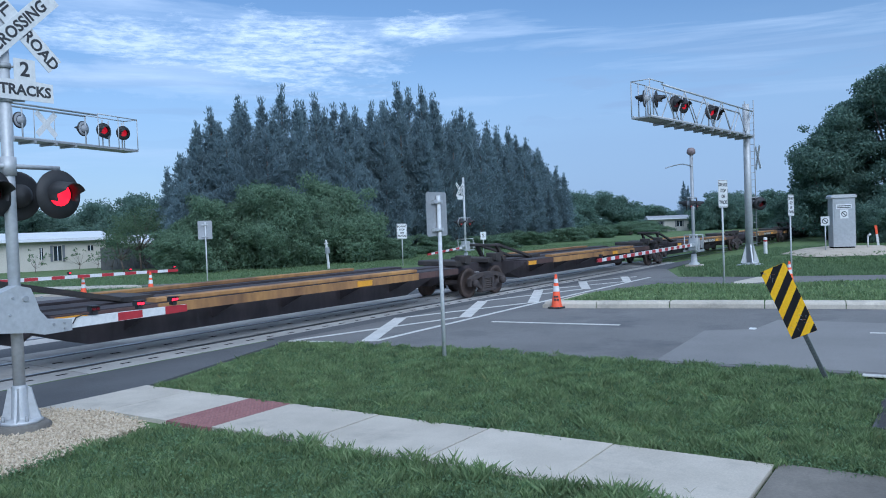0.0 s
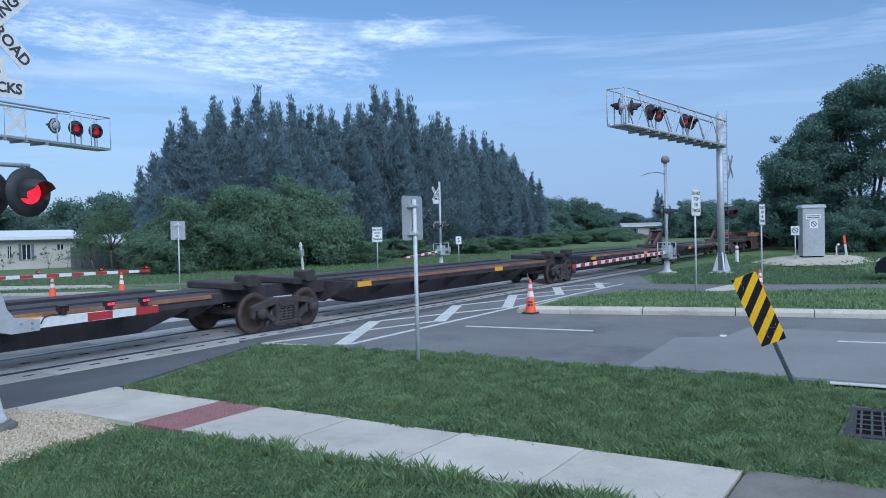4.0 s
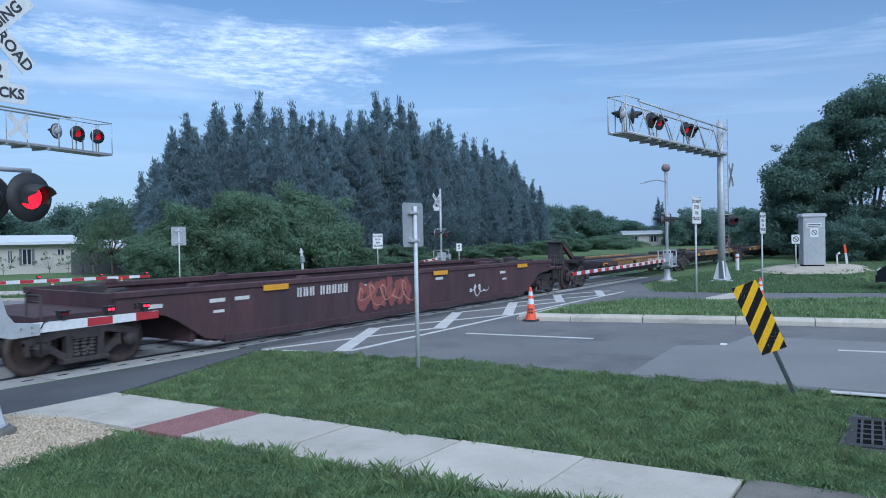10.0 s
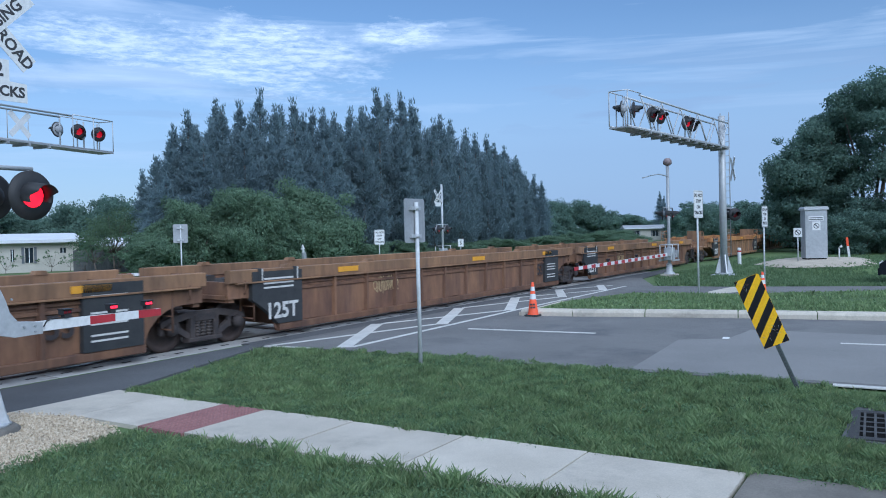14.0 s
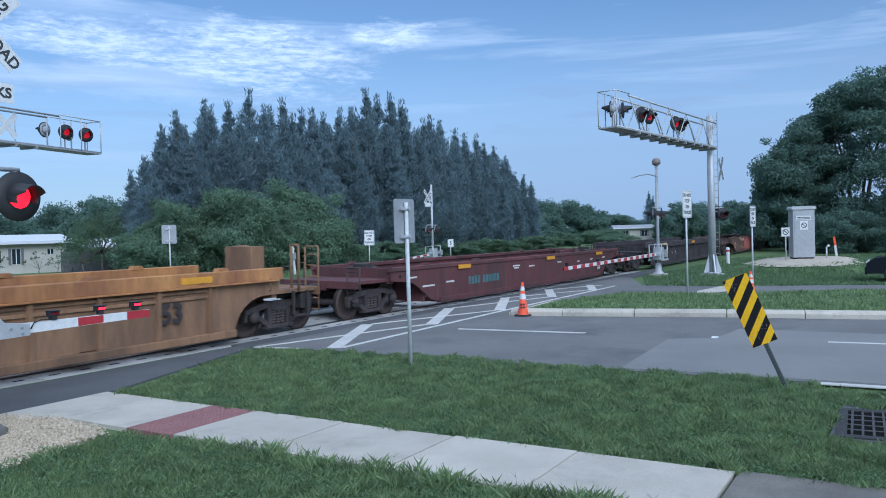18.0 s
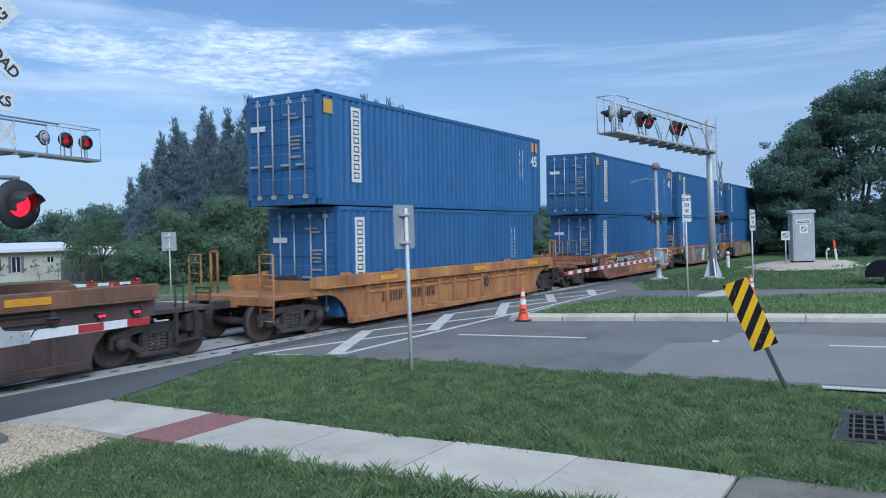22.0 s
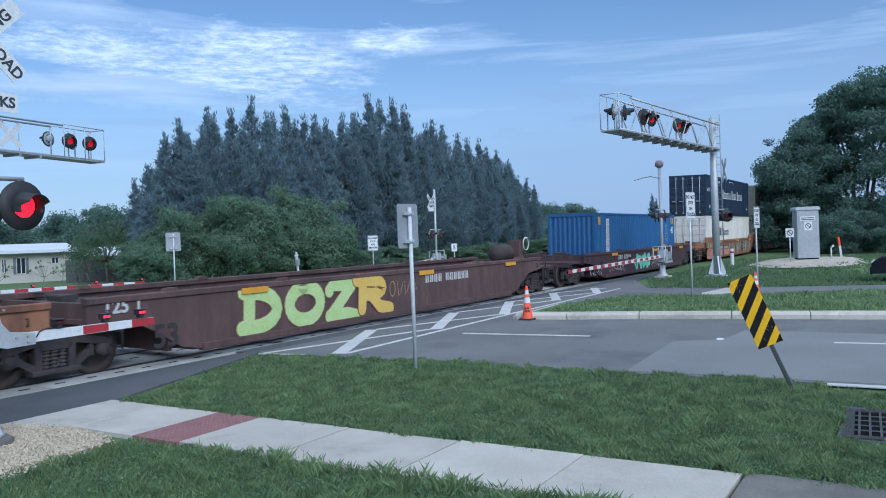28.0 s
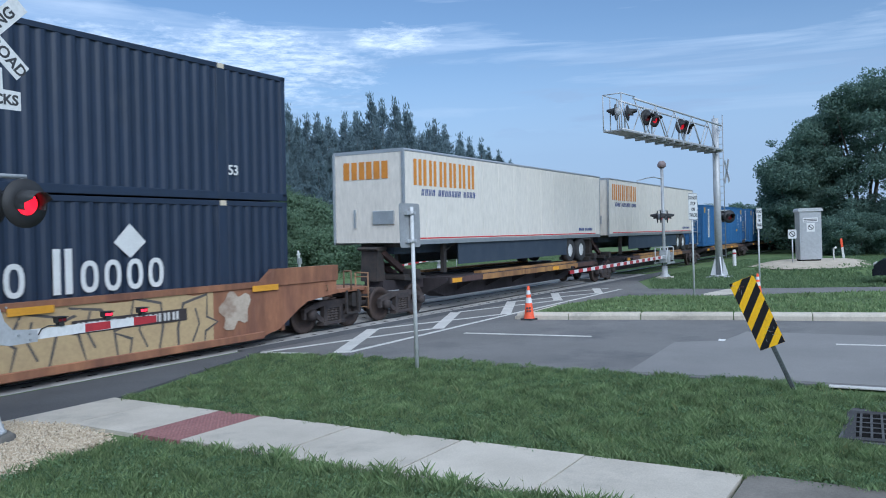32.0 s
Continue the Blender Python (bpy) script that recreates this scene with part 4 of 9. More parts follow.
def container(s, z, L, paint, label, Wd=2.438, Hh=2.896, posts=0.0, doors=True, flip=False, y_off=0.0):
    """Container with its middle at s on the train, its floor at z over the rail; doors to the front end."""
    ob = thing("container", label, "shipping container", pose(s, TRACK_Y, 0, CANT) @ pose(0, y_off, z), "containers on the train")
    MOVERS.append((ob, s, z, y_off))
    key = (L, Wd, Hh, paint.name, posts)
    if key not in BOXES:
        BOXES[key] = container_mesh(L, Wd, Hh, paint, posts)
    part("body", BOXES[key], paint, ob)
    h, w = L / 2, Wd / 2
    for s_ in (-1, 1):
        part("bottom_rail", car_mesh((*key, "brail"), lambda: Mesh().box(-h, h, -0.05, 0.05, 0.0, 0.165, 0.01).data("bottom_rail", paint)), paint, ob, at=(0, s_ * (w - 0.05), 0))
        part("top_rail", car_mesh((*key, "trail"), lambda: Mesh().box(-h, h, -0.04, 0.04, Hh - 0.11, Hh, 0.01).data("top_rail", paint)), paint, ob, at=(0, s_ * (w - 0.04), 0))
        for q in (-1, 1):
            part("corner_post", car_mesh((*key, "post"), lambda: Mesh().box(-0.075, 0.075, -0.07, 0.072, 0.003, Hh - 0.003, 0.012).data("corner_post", paint)), paint, ob, at=(q * (h - 0.075), s_ * (w - 0.07), 0))
            if posts:
                part("side_post", car_mesh((*key, "mid"), lambda: Mesh().box(-0.13, 0.13, -0.035, 0.035, 0.004, Hh - 0.004, 0.012).data("side_post", paint)), paint, ob, at=(q * posts, s_ * (w - 0.030), 0))
    part("roof", car_mesh((*key, "roof"), lambda: Mesh().box(-h + 0.05, h - 0.05, -w + 0.05, w - 0.05, Hh - 0.04, Hh - 0.015).data("roof", paint)), paint, ob)
    part("floor", car_mesh((*key, "floor"), lambda: Mesh().box(-h + 0.01, h - 0.01, -w + 0.06, w - 0.06, 0.02, 0.14).data("floor", paint)), paint, ob)
    for q in (-1, 1):
        for z_ in (0.005, Hh - 0.165):
            part("end_rail", car_mesh((*key, "erail"), lambda: Mesh().box(-0.06, 0.06, -w + 0.14, w - 0.14, 0, 0.16, 0.01).data("end_rail", paint)), paint, ob, at=(q * (h - 0.06), 0, z_))
    for q in (-1, 1):
        for s_ in (-1, 1):
            for zz in (0.0, Hh - 0.118):
                cx = q * (posts if posts else h - 0.089)
                cast = label_cream if Wd > 2.5 and zz > 0 else paint
                part("corner_casting", BOXES.setdefault((cast.name, "casting"), Mesh().box(-0.089, 0.089, -0.045, 0.045, 0, 0.12, 0.012).data("corner_casting", cast)), cast, ob, at=(cx, s_ * (w - 0.036), zz))
    if not doors:
        def wall():
            k, vs = Mesh(), []
            for i in range(9):
                y = -w + 0.14 + i * (Wd - 0.28) / 9
                for dy, x in ((0, -h + 0.02), (0.26, -h + 0.02), (0.5, -h + 0.06), (0.76, -h + 0.06)):
                    vs += [(x, y + dy * (Wd - 0.28) / 9, 0.16), (x, y + dy * (Wd - 0.28) / 9, Hh - 0.1)]
            vs += [(-h + 0.02, w - 0.14, 0.16), (-h + 0.02, w - 0.14, Hh - 0.1)]
            return k.quadmesh(vs, [(2 * i, 2 * i + 2, 2 * i + 3, 2 * i + 1) for i in range(len(vs) // 2 - 1)]).data("end_wall", paint)
        part("end_wall", car_mesh((*key, "endwall"), wall), paint, ob)
    if doors:
        for s_ in (-1, 1):
            def leaf():
                edge = [(-0.03, 0.17)]
                for z0 in (0.25, 0.9, 1.55, 2.2):
                    edge += [(-0.03, z0), (-0.05, z0 + 0.03), (-0.05, z0 + 0.42), (-0.03, z0 + 0.45)]
                edge += [(-0.03, Hh - 0.17), (0.03, Hh - 0.17), (0.03, 0.17)]
                k = Mesh().prism(edge, "y", -(w - 0.16) / 2, (w - 0.16) / 2)
                return k.data("door", paint)
            d = part("door", car_mesh((*key, "door"), leaf), paint, ob, at=(-h + 0.03, s_ * (w - 0.14) / 2, 0))
            for yy in (-0.28, 0.22):
                part("lock_rod", BOXES.setdefault("rod", Mesh().tube((0, 0, 0.12), (0, 0, 2.78), 0.022, n=6).box(-0.03, 0.05, -0.05, 0.05, 0.16, 0.26).box(-0.03, 0.05, -0.05, 0.05, 2.6, 2.7).box(-0.05, 0.0, -0.02, 0.26, 1.0, 1.05).data("lock_rod", steel_rod)), steel_rod, d, "galvanised lock rod", (-0.085, yy, 0))
    return ob


def decal(ob, x, z, w, h, m, y, label="", name="label"):
    return part(name, Mesh().box(x - w / 2, x + w / 2, y - 0.003, y + 0.003, z - h / 2, z + h / 2), m, ob, label)


def blue_box(s, z, L, far_mark, door=True, paint=None):
    b = container(s, z, L, paint or box_blue, ("faded blue" if paint else "deep blue") + " corrugated steel shipping container with a white side label", doors=door, posts=6.096 if L > 13 else 0.0)
    y, h = -1.2225, L / 2
    tag_x = -h + (1.58 if L > 13 else 0.92)
    decal(b, tag_x, 1.62, 0.42, 2.0, label_white, y, "tall white label with a dark vertical word", "name_board")
    for i in range(8):
        part("letter_bar", Mesh().quadmesh([(tag_x - 0.12 + p, y - 0.006, 2.36 - i * 0.235 + q) for d in (0, 0.034) for p, q in ((d, d), (0.24 - d, d), (0.24 - d, 0.17 - d), (d, 0.17 - d))], [(j, (j + 1) % 4, 4 + (j + 1) % 4, 4 + j) for j in range(4)]), stencil_dark, b)
    r = random.Random(int(s))
    if far_mark:
        part("lettering", letters("45", 0.55, label_white, 0.014), label_white, b, "white size number 45", (h - 0.62, y - 0.002, 1.95))
        decal(b, -h + 0.42, 2.52, 0.36, 0.36, label_yellow, y, "yellow square high-cube label")
        for x in (h - 0.75, h - 0.4):
            decal(b, x, 2.52, 0.2, 0.36, label_yellow, y - 0.003, "small yellow high-cube label")
        if r.random() < 0.5:
            decal(b, h - 2.3, 1.05, 0.45, 0.2, label_yellow, y, "small yellow label")
    for x in (h - 1.95, h - 1.7):
        for k in range(9):
            part("letter_bar", Mesh().box(x, x + 0.05, y - 0.004, y, 1.2 + k * 0.13, 1.2 + k * 0.13 + r.choice((0.06, 0.09))), label_white, b)
    if door:
        for yy, z0, w, hh in ((0.75, 1.95, 0.5, 0.14), (-0.35, 2.3, 0.42, 0.05), (-0.5, 2.2, 0.3, 0.05), (-0.55, 1.72, 0.36, 0.05), (-0.55, 1.62, 0.3, 0.05), (-0.5, 1.52, 0.36, 0.05), (-0.55, 1.42, 0.26, 0.05), (-0.5, 1.2, 0.4, 0.06)):
            part("letter_bar", Mesh().box(-h - 0.072, -h - 0.066, yy - w / 2, yy + w / 2, z0, z0 + hh), label_white if hh > 0.1 else label_grey, b)
    return b


def dom_box(s, z, paint, label, ink, bars, door=True, ends=(-7.7, 6.4)):
    """53-foot container: posts at the 40-foot points, plain blocks for its big lettering."""
    b = container(s, z, 16.154, paint, label, Wd=2.591, posts=6.096, doors=door)
    y = -1.303
    for x0, x1, z0, hh, marks, lean in bars:
        side_bars(b, x0, x1 - x0, z0, hh, ink, marks, lean, y)
    for x in ends:
        part("lettering", letters("53", 0.3, ink, 0.006), ink, b, "size number 53", (x, y - 0.003, 0.62))
    side_bars(b, -4.6, 1.0, 2.5, 0.08, ink, "BBB BBBB", 0, y)
    side_bars(b, -0.2, 1.5, 2.62, 0.07, ink, "BBBBBB BBBB", 0, y)
    return b


def loc(car, s):
    return s - PLACE[car]


def swirl(car, s0, s1, z0, h, m, seed, y=-1.468, n=9, r=0.022):
    """A sprayed scrawl: one running line of loops."""
    q = random.Random(seed)
    x0, w = loc(car, s0), s1 - s0
    steps = n * 12
    a, b, c = q.uniform(0, 6), q.uniform(0.5, 0.9), q.uniform(1.6, 2.4)
    pts = []
    for i in range(steps + 1):
        u = i / steps
        t = u * n * 2 * math.pi
        env = 0.5 + 0.3 * math.sin(t * 0.37 + a) + 0.2 * math.sin(t * 0.83)
        pts.append(Vector((x0 + u * w + 0.42 * w / n * math.cos(t + 0.3 * math.sin(t * c)), z0 + h * (0.5 + 0.45 * env * math.sin(t) + 0.12 * math.sin(t * b + a)))))
    vs = []
    for i, p in enumerate(pts):
        d = pts[min(i + 1, steps)] - pts[max(i - 1, 0)]
        sd = Vector((-d.y, d.x)).normalized() * r * (0.8 + 0.4 * math.sin(i * 0.5))
        vs += [(p.x - sd.x, y - 0.005, p.y - sd.y), (p.x + sd.x, y - 0.005, p.y + sd.y)]
    part("graffiti", Mesh().quadmesh(vs, [(2 * i, 2 * i + 2, 2 * i + 3, 2 * i + 1) for i in range(steps)]), m, car, "sprayed graffiti scrawl")


def bulge(q, cx, cz, rx, rz, n=30):
    """Rounded letter-like outline."""
    k = [(q.uniform(0.05, 0.22), f, q.uniform(0, 6.3)) for f in (2, 3, 4, 5)]
    out = []
    for i in range(n):
        t = 2 * math.pi * i / n
        f = 1 + sum(a * math.sin(m_ * t + b) for a, m_, b in k)
        x, z = math.cos(t), math.sin(t)
        sq = 1 / max(abs(x), abs(z)) ** 0.6
        out.append((cx + rx * f * x * sq * 0.9, cz + rz * min(f, 1.12) * z * sq * 0.9))
    return out


def blobs(car, s0, s1, z0, h, m, seed, y=-1.468, n=5, edge=None, shine=None):
    """Bulging sprayed shapes that cannot be read, each with a dark outline and a hole or stroke."""
    q = random.Random(seed)
    x0, w = loc(car, s0), s1 - s0
    for i in range(n):
        cx, cz = x0 + (i + 0.5) * w / n, z0 + h * q.uniform(0.46, 0.54)
        poly = bulge(q, cx, cz, w / n * 0.52, h * 0.44)
        big = [(cx + (x - cx) * 1.13, cz + (z - cz) * 1.10) for x, z in poly]
        dy = 0.0006 * (i % 3)
        o = part("graffiti", Mesh().prism(big, "y", y - 0.002 - dy, y + 0.004), edge or spray_black, car, "sprayed graffiti outline")
        part("fill", Mesh().prism(poly, "y", y - 0.005 - dy, y), m, o, "sprayed graffiti shape")
        hole = bulge(q, cx + q.uniform(-0.1, 0.1) * w / n, cz + q.uniform(-0.15, 0.15) * h, w / n * q.uniform(0.07, 0.2), h * q.uniform(0.07, 0.2), 14)
        part("counter", Mesh().prism(hole, "y", y - 0.007 - dy, y), edge or spray_black, o)
        if shine:
            a = [(cx - 0.3 * w / n, cz + 0.2 * h), (cx - 0.22 * w / n, cz + 0.3 * h), (cx + 0.1 * w / n, cz + 0.34 * h), (cx - 0.2 * w / n, cz + 0.24 * h)]
            part("shine", Mesh().prism(a, "y", y - 0.0085 - dy, y), shine, o)


def bow(cx, cz, rx, rz, a0, a1, n=10):
    return [(cx + rx * math.cos(radians(a0 + (a1 - a0) * i / n)), cz + rz * math.sin(radians(a0 + (a1 - a0) * i / n))) for i in range(n + 1)]


# width and strokes of sprayed letters in a box one unit high
STROKES = {
    "D": (0.80, ([(0.12, 0.0), (0.12, 1.0)], [(0.0, 1.0), (0.2, 1.0)] + bow(0.2, 0.5, 0.52, 0.5, 90, -90) + [(-0.02, 0.0)])),
    "O": (0.86, (bow(0.43, 0.5, 0.38, 0.5, 95, 455, 22),)),
    "Z": (0.78, ([(0.02, 0.8), (0.12, 1.0), (0.66, 1.0)], [(0.66, 1.0), (0.08, 0.02)], [(0.04, 0.0), (0.55, 0.04), (0.78, -0.04)])),
    "R": (0.80, ([(0.14, 0.0), (0.14, 1.0)], [(0.0, 0.98), (0.3, 1.0)] + bow(0.34, 0.75, 0.28, 0.25, 90, -90) + [(0.2, 0.5)], [(0.34, 0.5), (0.56, 0.08), (0.82, 0.0)])),
    "K": (0.80, ([(0.10, 0.0), (0.10, 1.0)], [(0.74, 1.02), (0.14, 0.46)], [(0.3, 0.56), (0.74, 0.0)])),
    "E": (0.66, ([(0.62, 0.96), (0.16, 1.0), (0.1, 0.9)], [(0.1, 1.0), (0.1, 0.0)], [(0.1, 0.52), (0.52, 0.54)], [(0.08, 0.02), (0.64, 0.04)])),
    "P": (0.70, ([(0.10, 0.0), (0.10, 1.0)], [(0.1, 1.0), (0.3, 1.0)] + bow(0.3, 0.72, 0.32, 0.28, 90, -90) + [(0.12, 0.44)])),
    "B": (0.78, ([(0.10, 0.0), (0.10, 1.0)], [(0.1, 1.0), (0.3, 1.0)] + bow(0.32, 0.76, 0.28, 0.24, 90, -90) + [(0.2, 0.52)], [(0.2, 0.5)] + bow(0.36, 0.26, 0.34, 0.25, 90, -90) + [(0.1, 0.0)])),
    "A": (0.82, ([(0.04, 0.0), (0.42, 1.0)], [(0.42, 1.0), (0.78, 0.0)], [(0.2, 0.34), (0.66, 0.34)])),
    "C": (0.72, (bow(0.42, 0.5, 0.36, 0.5, 55, 305, 16),)),
    "S": (0.70, (bow(0.36, 0.74, 0.28, 0.25, 20, 260, 14) + bow(0.32, 0.26, 0.30, 0.26, 80, -160, 14),)),
    "U": (0.78, ([(0.1, 1.0)] + bow(0.38, 0.3, 0.28, 0.3, 180, 360, 12) + [(0.66, 1.0)],)),
    "M": (0.95, ([(0.06, 0.0), (0.14, 1.0)], [(0.14, 1.0), (0.46, 0.3)], [(0.46, 0.3), (0.78, 1.0)], [(0.78, 1.0), (0.88, 0.0)])),
    "3": (0.76, (bow(0.30, 0.76, 0.32, 0.25, 150, -80, 12), bow(0.30, 0.26, 0.38, 0.27, 85, -150, 14))),
    "T": (0.80, ([(0.0, 0.96), (0.8, 1.0)], [(0.42, 1.0), (0.36, 0.0)])),
}


def ribbon(mesh, pts, r, y):
    """A flat band with round ends along pts (x, z), facing -y."""
    P = [Vector(p) for p in pts]
    n = len(P)
    left, right = [], []
    for i in range(n):
        a, b = P[max(i - 1, 0)], P[min(i + 1, n - 1)]
        d = (b - a).normalized()
        nn = Vector((-d.y, d.x)) * r
        left.append(P[i] + nn)
        right.append(P[i] - nn)
    d0, d1 = (P[1] - P[0]).normalized(), (P[-1] - P[-2]).normalized()
    cap0 = [P[0] + Vector((-d0.y, d0.x)) * r * math.cos(t) - d0 * r * math.sin(t) for t in (0.52, 1.05, 1.57, 2.09, 2.62)]
    cap1 = [P[-1] - Vector((-d1.y, d1.x)) * r * math.cos(t) + d1 * r * math.sin(t) for t in (0.52, 1.05, 1.57, 2.09, 2.62)]
    vs = [(p.x, y, p.y) for p in left + right]
    mesh.quadmesh(vs, [(i, i + 1, n + i + 1, n + i) for i in range(n - 1)])
    for ring_ in ([left[0]] + cap0 + [right[0]], [right[-1]] + cap1 + [left[-1]]):
        mesh.quadmesh([(p.x, y, p.y) for p in ring_], [tuple(range(7))])


def bubble(car, text, s0, s1, z0, z1, fill, edge, r=0.15, rim=0.05, y=-1.468, seed=1, glow=None, lean=0.0):
    """Fat sprayed letters with a rim: r and rim in metres; glow: a third, outer colour."""
    q = random.Random(seed)
    x0, w, h = loc(car, s0) + r + rim, s1 - s0 - 2 * (r + rim), z1 - z0 - 2 * (r + rim)
    total = sum(STROKES[c][0] for c in text) + 0.16 * (len(text) - 1)
    u = w / total
    x = x0
    layers = [(edge, r + rim, 0.004, "sprayed graffiti outline"), (fill, r, 0.012, "sprayed graffiti lettering")]
    if glow:
        layers.insert(0, (glow, r + 2 * rim, 0.001, "sprayed graffiti glow"))
    sets = []
    for c in text:
        turn, drop = radians(q.uniform(-5, 5)), q.uniform(-0.04, 0.04) * h
        for st_ in STROKES[c][1]:
            pts = []
            for px_, pz_ in st_:
                dx, dz = (px_ - 0.4) * u, (pz_ - 0.5) * h
                pts.append((x + 0.4 * u + dx * math.cos(turn) - dz * math.sin(turn) + lean * pz_, z0 + r + rim + 0.5 * h + drop + dx * math.sin(turn) + dz * math.cos(turn)))
            sets.append(pts)
        x += (STROKES[c][0] + 0.16) * u
    for m, rad, dy, label in layers:
        k = Mesh()
        for j, pts in enumerate(sets):
            ribbon(k, pts, rad, y - dy - 0.00025 * j)
        part("graffiti", k, m, car, label)


def scrawl(car, s0, s1, z0, z1, m, seed, y=-1.468, r=0.016, n=9):
    """A quick tag: hooked strokes and loops side by side that spell nothing."""
    q = random.Random(seed)
    x0, w, h = loc(car, s0), s1 - s0, z1 - z0
    k = Mesh()
    for i in range(n):
        cx, cw = x0 + (i + 0.5) * w / n, 0.46 * w / n
        top, low = z0 + h * q.uniform(0.8, 1.0), z0 + h * q.uniform(0.0, 0.2)
        kind = q.randrange(4)
        if kind == 0:
            pts = [(cx - cw * 0.6, top), (cx - cw * 0.4, low), (cx + cw * 0.2, low + h * 0.1), (cx + cw, top - h * 0.1)]
        elif kind == 1:
            pts = bow(cx, (top + low) / 2, cw * 0.8, (top - low) / 2, 60, 420, 14)
        elif kind == 2:
            pts = bow(cx, (top + low) / 2, cw * 1.5, (top - low) * 0.3, 200, -140, 12) + [(cx + cw * 1.6, low)]
        else:
            pts = [(cx - cw, top - h * 0.1), (cx - cw * 0.2, low), (cx + cw * 0.2, top), (cx + cw, low + h * 0.15)]
        ribbon(k, pts, r, y - 0.005 - 0.00025 * i)
    part("graffiti", k, m, car, "thin sprayed tag")


def wild(car, s0, s1, z0, h, colours, edge, seed, y=-1.468, n=9, rim=0.035):
    """Interlocked angular sprayed shapes that cannot be read: slanting bodies with arms, a rim and a bright facet."""
    q = random.Random(seed)
    x0, w = loc(car, s0), s1 - s0
    wave = [(x0 + w * i / 16, z0 + h * (0.96 + 0.06 * math.sin(i * 1.7 + seed))) for i in range(17)]
    part("paint_patch", Mesh().prism([(x0, z0 - 0.02), (x0 + w, z0 - 0.02)] + wave[::-1], "y", y - 0.002, y + 0.003), colours[0], car, "sprayed ground of a graffiti piece")
    for i in range(n):
        cx, cw = x0 + (i + 0.5) * w / n, 0.62 * w / n
        ln = q.uniform(-0.5, 0.5) * cw
        lo, hi = z0 + h * q.uniform(0.0, 0.14), z0 + h * q.uniform(0.84, 1.0)
        mz = z0 + h * q.uniform(0.35, 0.65)
        side_ = q.choice((-1, 1))
        body = [(cx - cw * 0.5 - ln, lo), (cx + cw * 0.4 - ln, lo + h * q.uniform(0, 0.08)), (cx + cw * 0.45, mz - h * 0.1), (cx + cw * q.uniform(0.7, 1.1), mz + h * 0.02), (cx + cw * 0.5, mz + h * 0.12), (cx + cw * 0.55 + ln, hi), (cx - cw * 0.3 + ln, hi - h * q.uniform(0, 0.12)), (cx - cw * 0.5, mz)]
        body = [(cx + side_ * (p - cx), z) for p, z in body]
        bx, bz = sum(p for p, _ in body) / 8, sum(z for _, z in body) / 8
        big = []
        for p, z in body:
            d = Vector((p - bx, z - bz))
            d = d * (1 + rim / max(d.length, 0.05))
            big.append((bx + d.x, bz + d.y))
        dy = 0.0007 * i
        o = part("graffiti", Mesh().prism(big, "y", y - 0.004 - dy, y), edge, car, "sprayed graffiti outline")
        part("fill", Mesh().prism(body, "y", y - 0.0075 - dy, y), colours[1 + q.randrange(len(colours) - 1)], o, "sprayed graffiti shape")
        k = Mesh()
        ribbon(k, [(bx - side_ * cw * 0.2, bz - h * 0.28), (bx + side_ * cw * 0.05, bz), (bx - side_ * cw * 0.08, bz + h * 0.26)], 0.022, y - 0.0082 - dy)
        part("stroke", k, edge, o)
        k = Mesh()
        ribbon(k, [(bx + side_ * cw * 0.12, bz + h * 0.1), (bx + side_ * cw * 0.22, bz + h * 0.3)], 0.026, y - 0.0084 - dy)
        part("shine", k, colours[-1], o)


spray_white = mat("spray_white", (0.72, 0.70, 0.66), (0.6, 0.58, 0.54), 4, 0.8, bump=0.05)
spray_black = mat("spray_black", (0.03, 0.03, 0.035), None, 4, 0.8, bump=0.05)
spray_green = mat("spray_green", (0.48, 0.62, 0.22), (0.55, 0.66, 0.3), 2, 0.8, bump=0.05)
spray_mint = mat("spray_mint", (0.20, 0.52, 0.34), (0.25, 0.58, 0.4), 2, 0.8, bump=0.05)
spray_yellow = mat("spray_yellow", (0.68, 0.44, 0.09), (0.72, 0.5, 0.12), 2, 0.8, bump=0.05)
spray_tan = mat("spray_tan", (0.52, 0.38, 0.20), (0.46, 0.33, 0.18), 2, 0.8, bump=0.05)
spray_pink = mat("spray_pink", (0.50, 0.22, 0.16), (0.45, 0.18, 0.14), 2, 0.8, bump=0.05)
spray_teal = mat("spray_teal", (0.10, 0.24, 0.25), None, 2, 0.8, bump=0.05)
spray_olive = mat("spray_olive", (0.26, 0.33, 0.10), (0.3, 0.38, 0.14), 2, 0.8, bump=0.05)
spray_aqua = mat("spray_aqua", (0.33, 0.55, 0.56), (0.45, 0.62, 0.60), 2, 0.8, bump=0.05)
spray_coral = mat("spray_coral", (0.44, 0.14, 0.12), (0.5, 0.2, 0.17), 2, 0.8, bump=0.05)
spray_moss = mat("spray_moss", (0.26, 0.25, 0.17), (0.34, 0.32, 0.22), 2, 0.8, bump=0.05)
spray_mauve = mat("spray_mauve", (0.30, 0.12, 0.20), (0.22, 0.08, 0.13), 2, 0.8, bump=0.05)
spray_rust = mat("spray_rust", (0.19, 0.075, 0.05), (0.23, 0.10, 0.06), 2, 0.8, bump=0.05)
spray_cream = mat("spray_cream", (0.56, 0.47, 0.37), (0.42, 0.34, 0.26), 1.5, 0.8, bump=0.05, dirt=(0.24, 0.15, 0.10), dirt_at=(0.5, 0.7))
spray_rose = mat("spray_rose", (0.62, 0.30, 0.24), (0.5, 0.22, 0.18), 2, 0.8, bump=0.05)
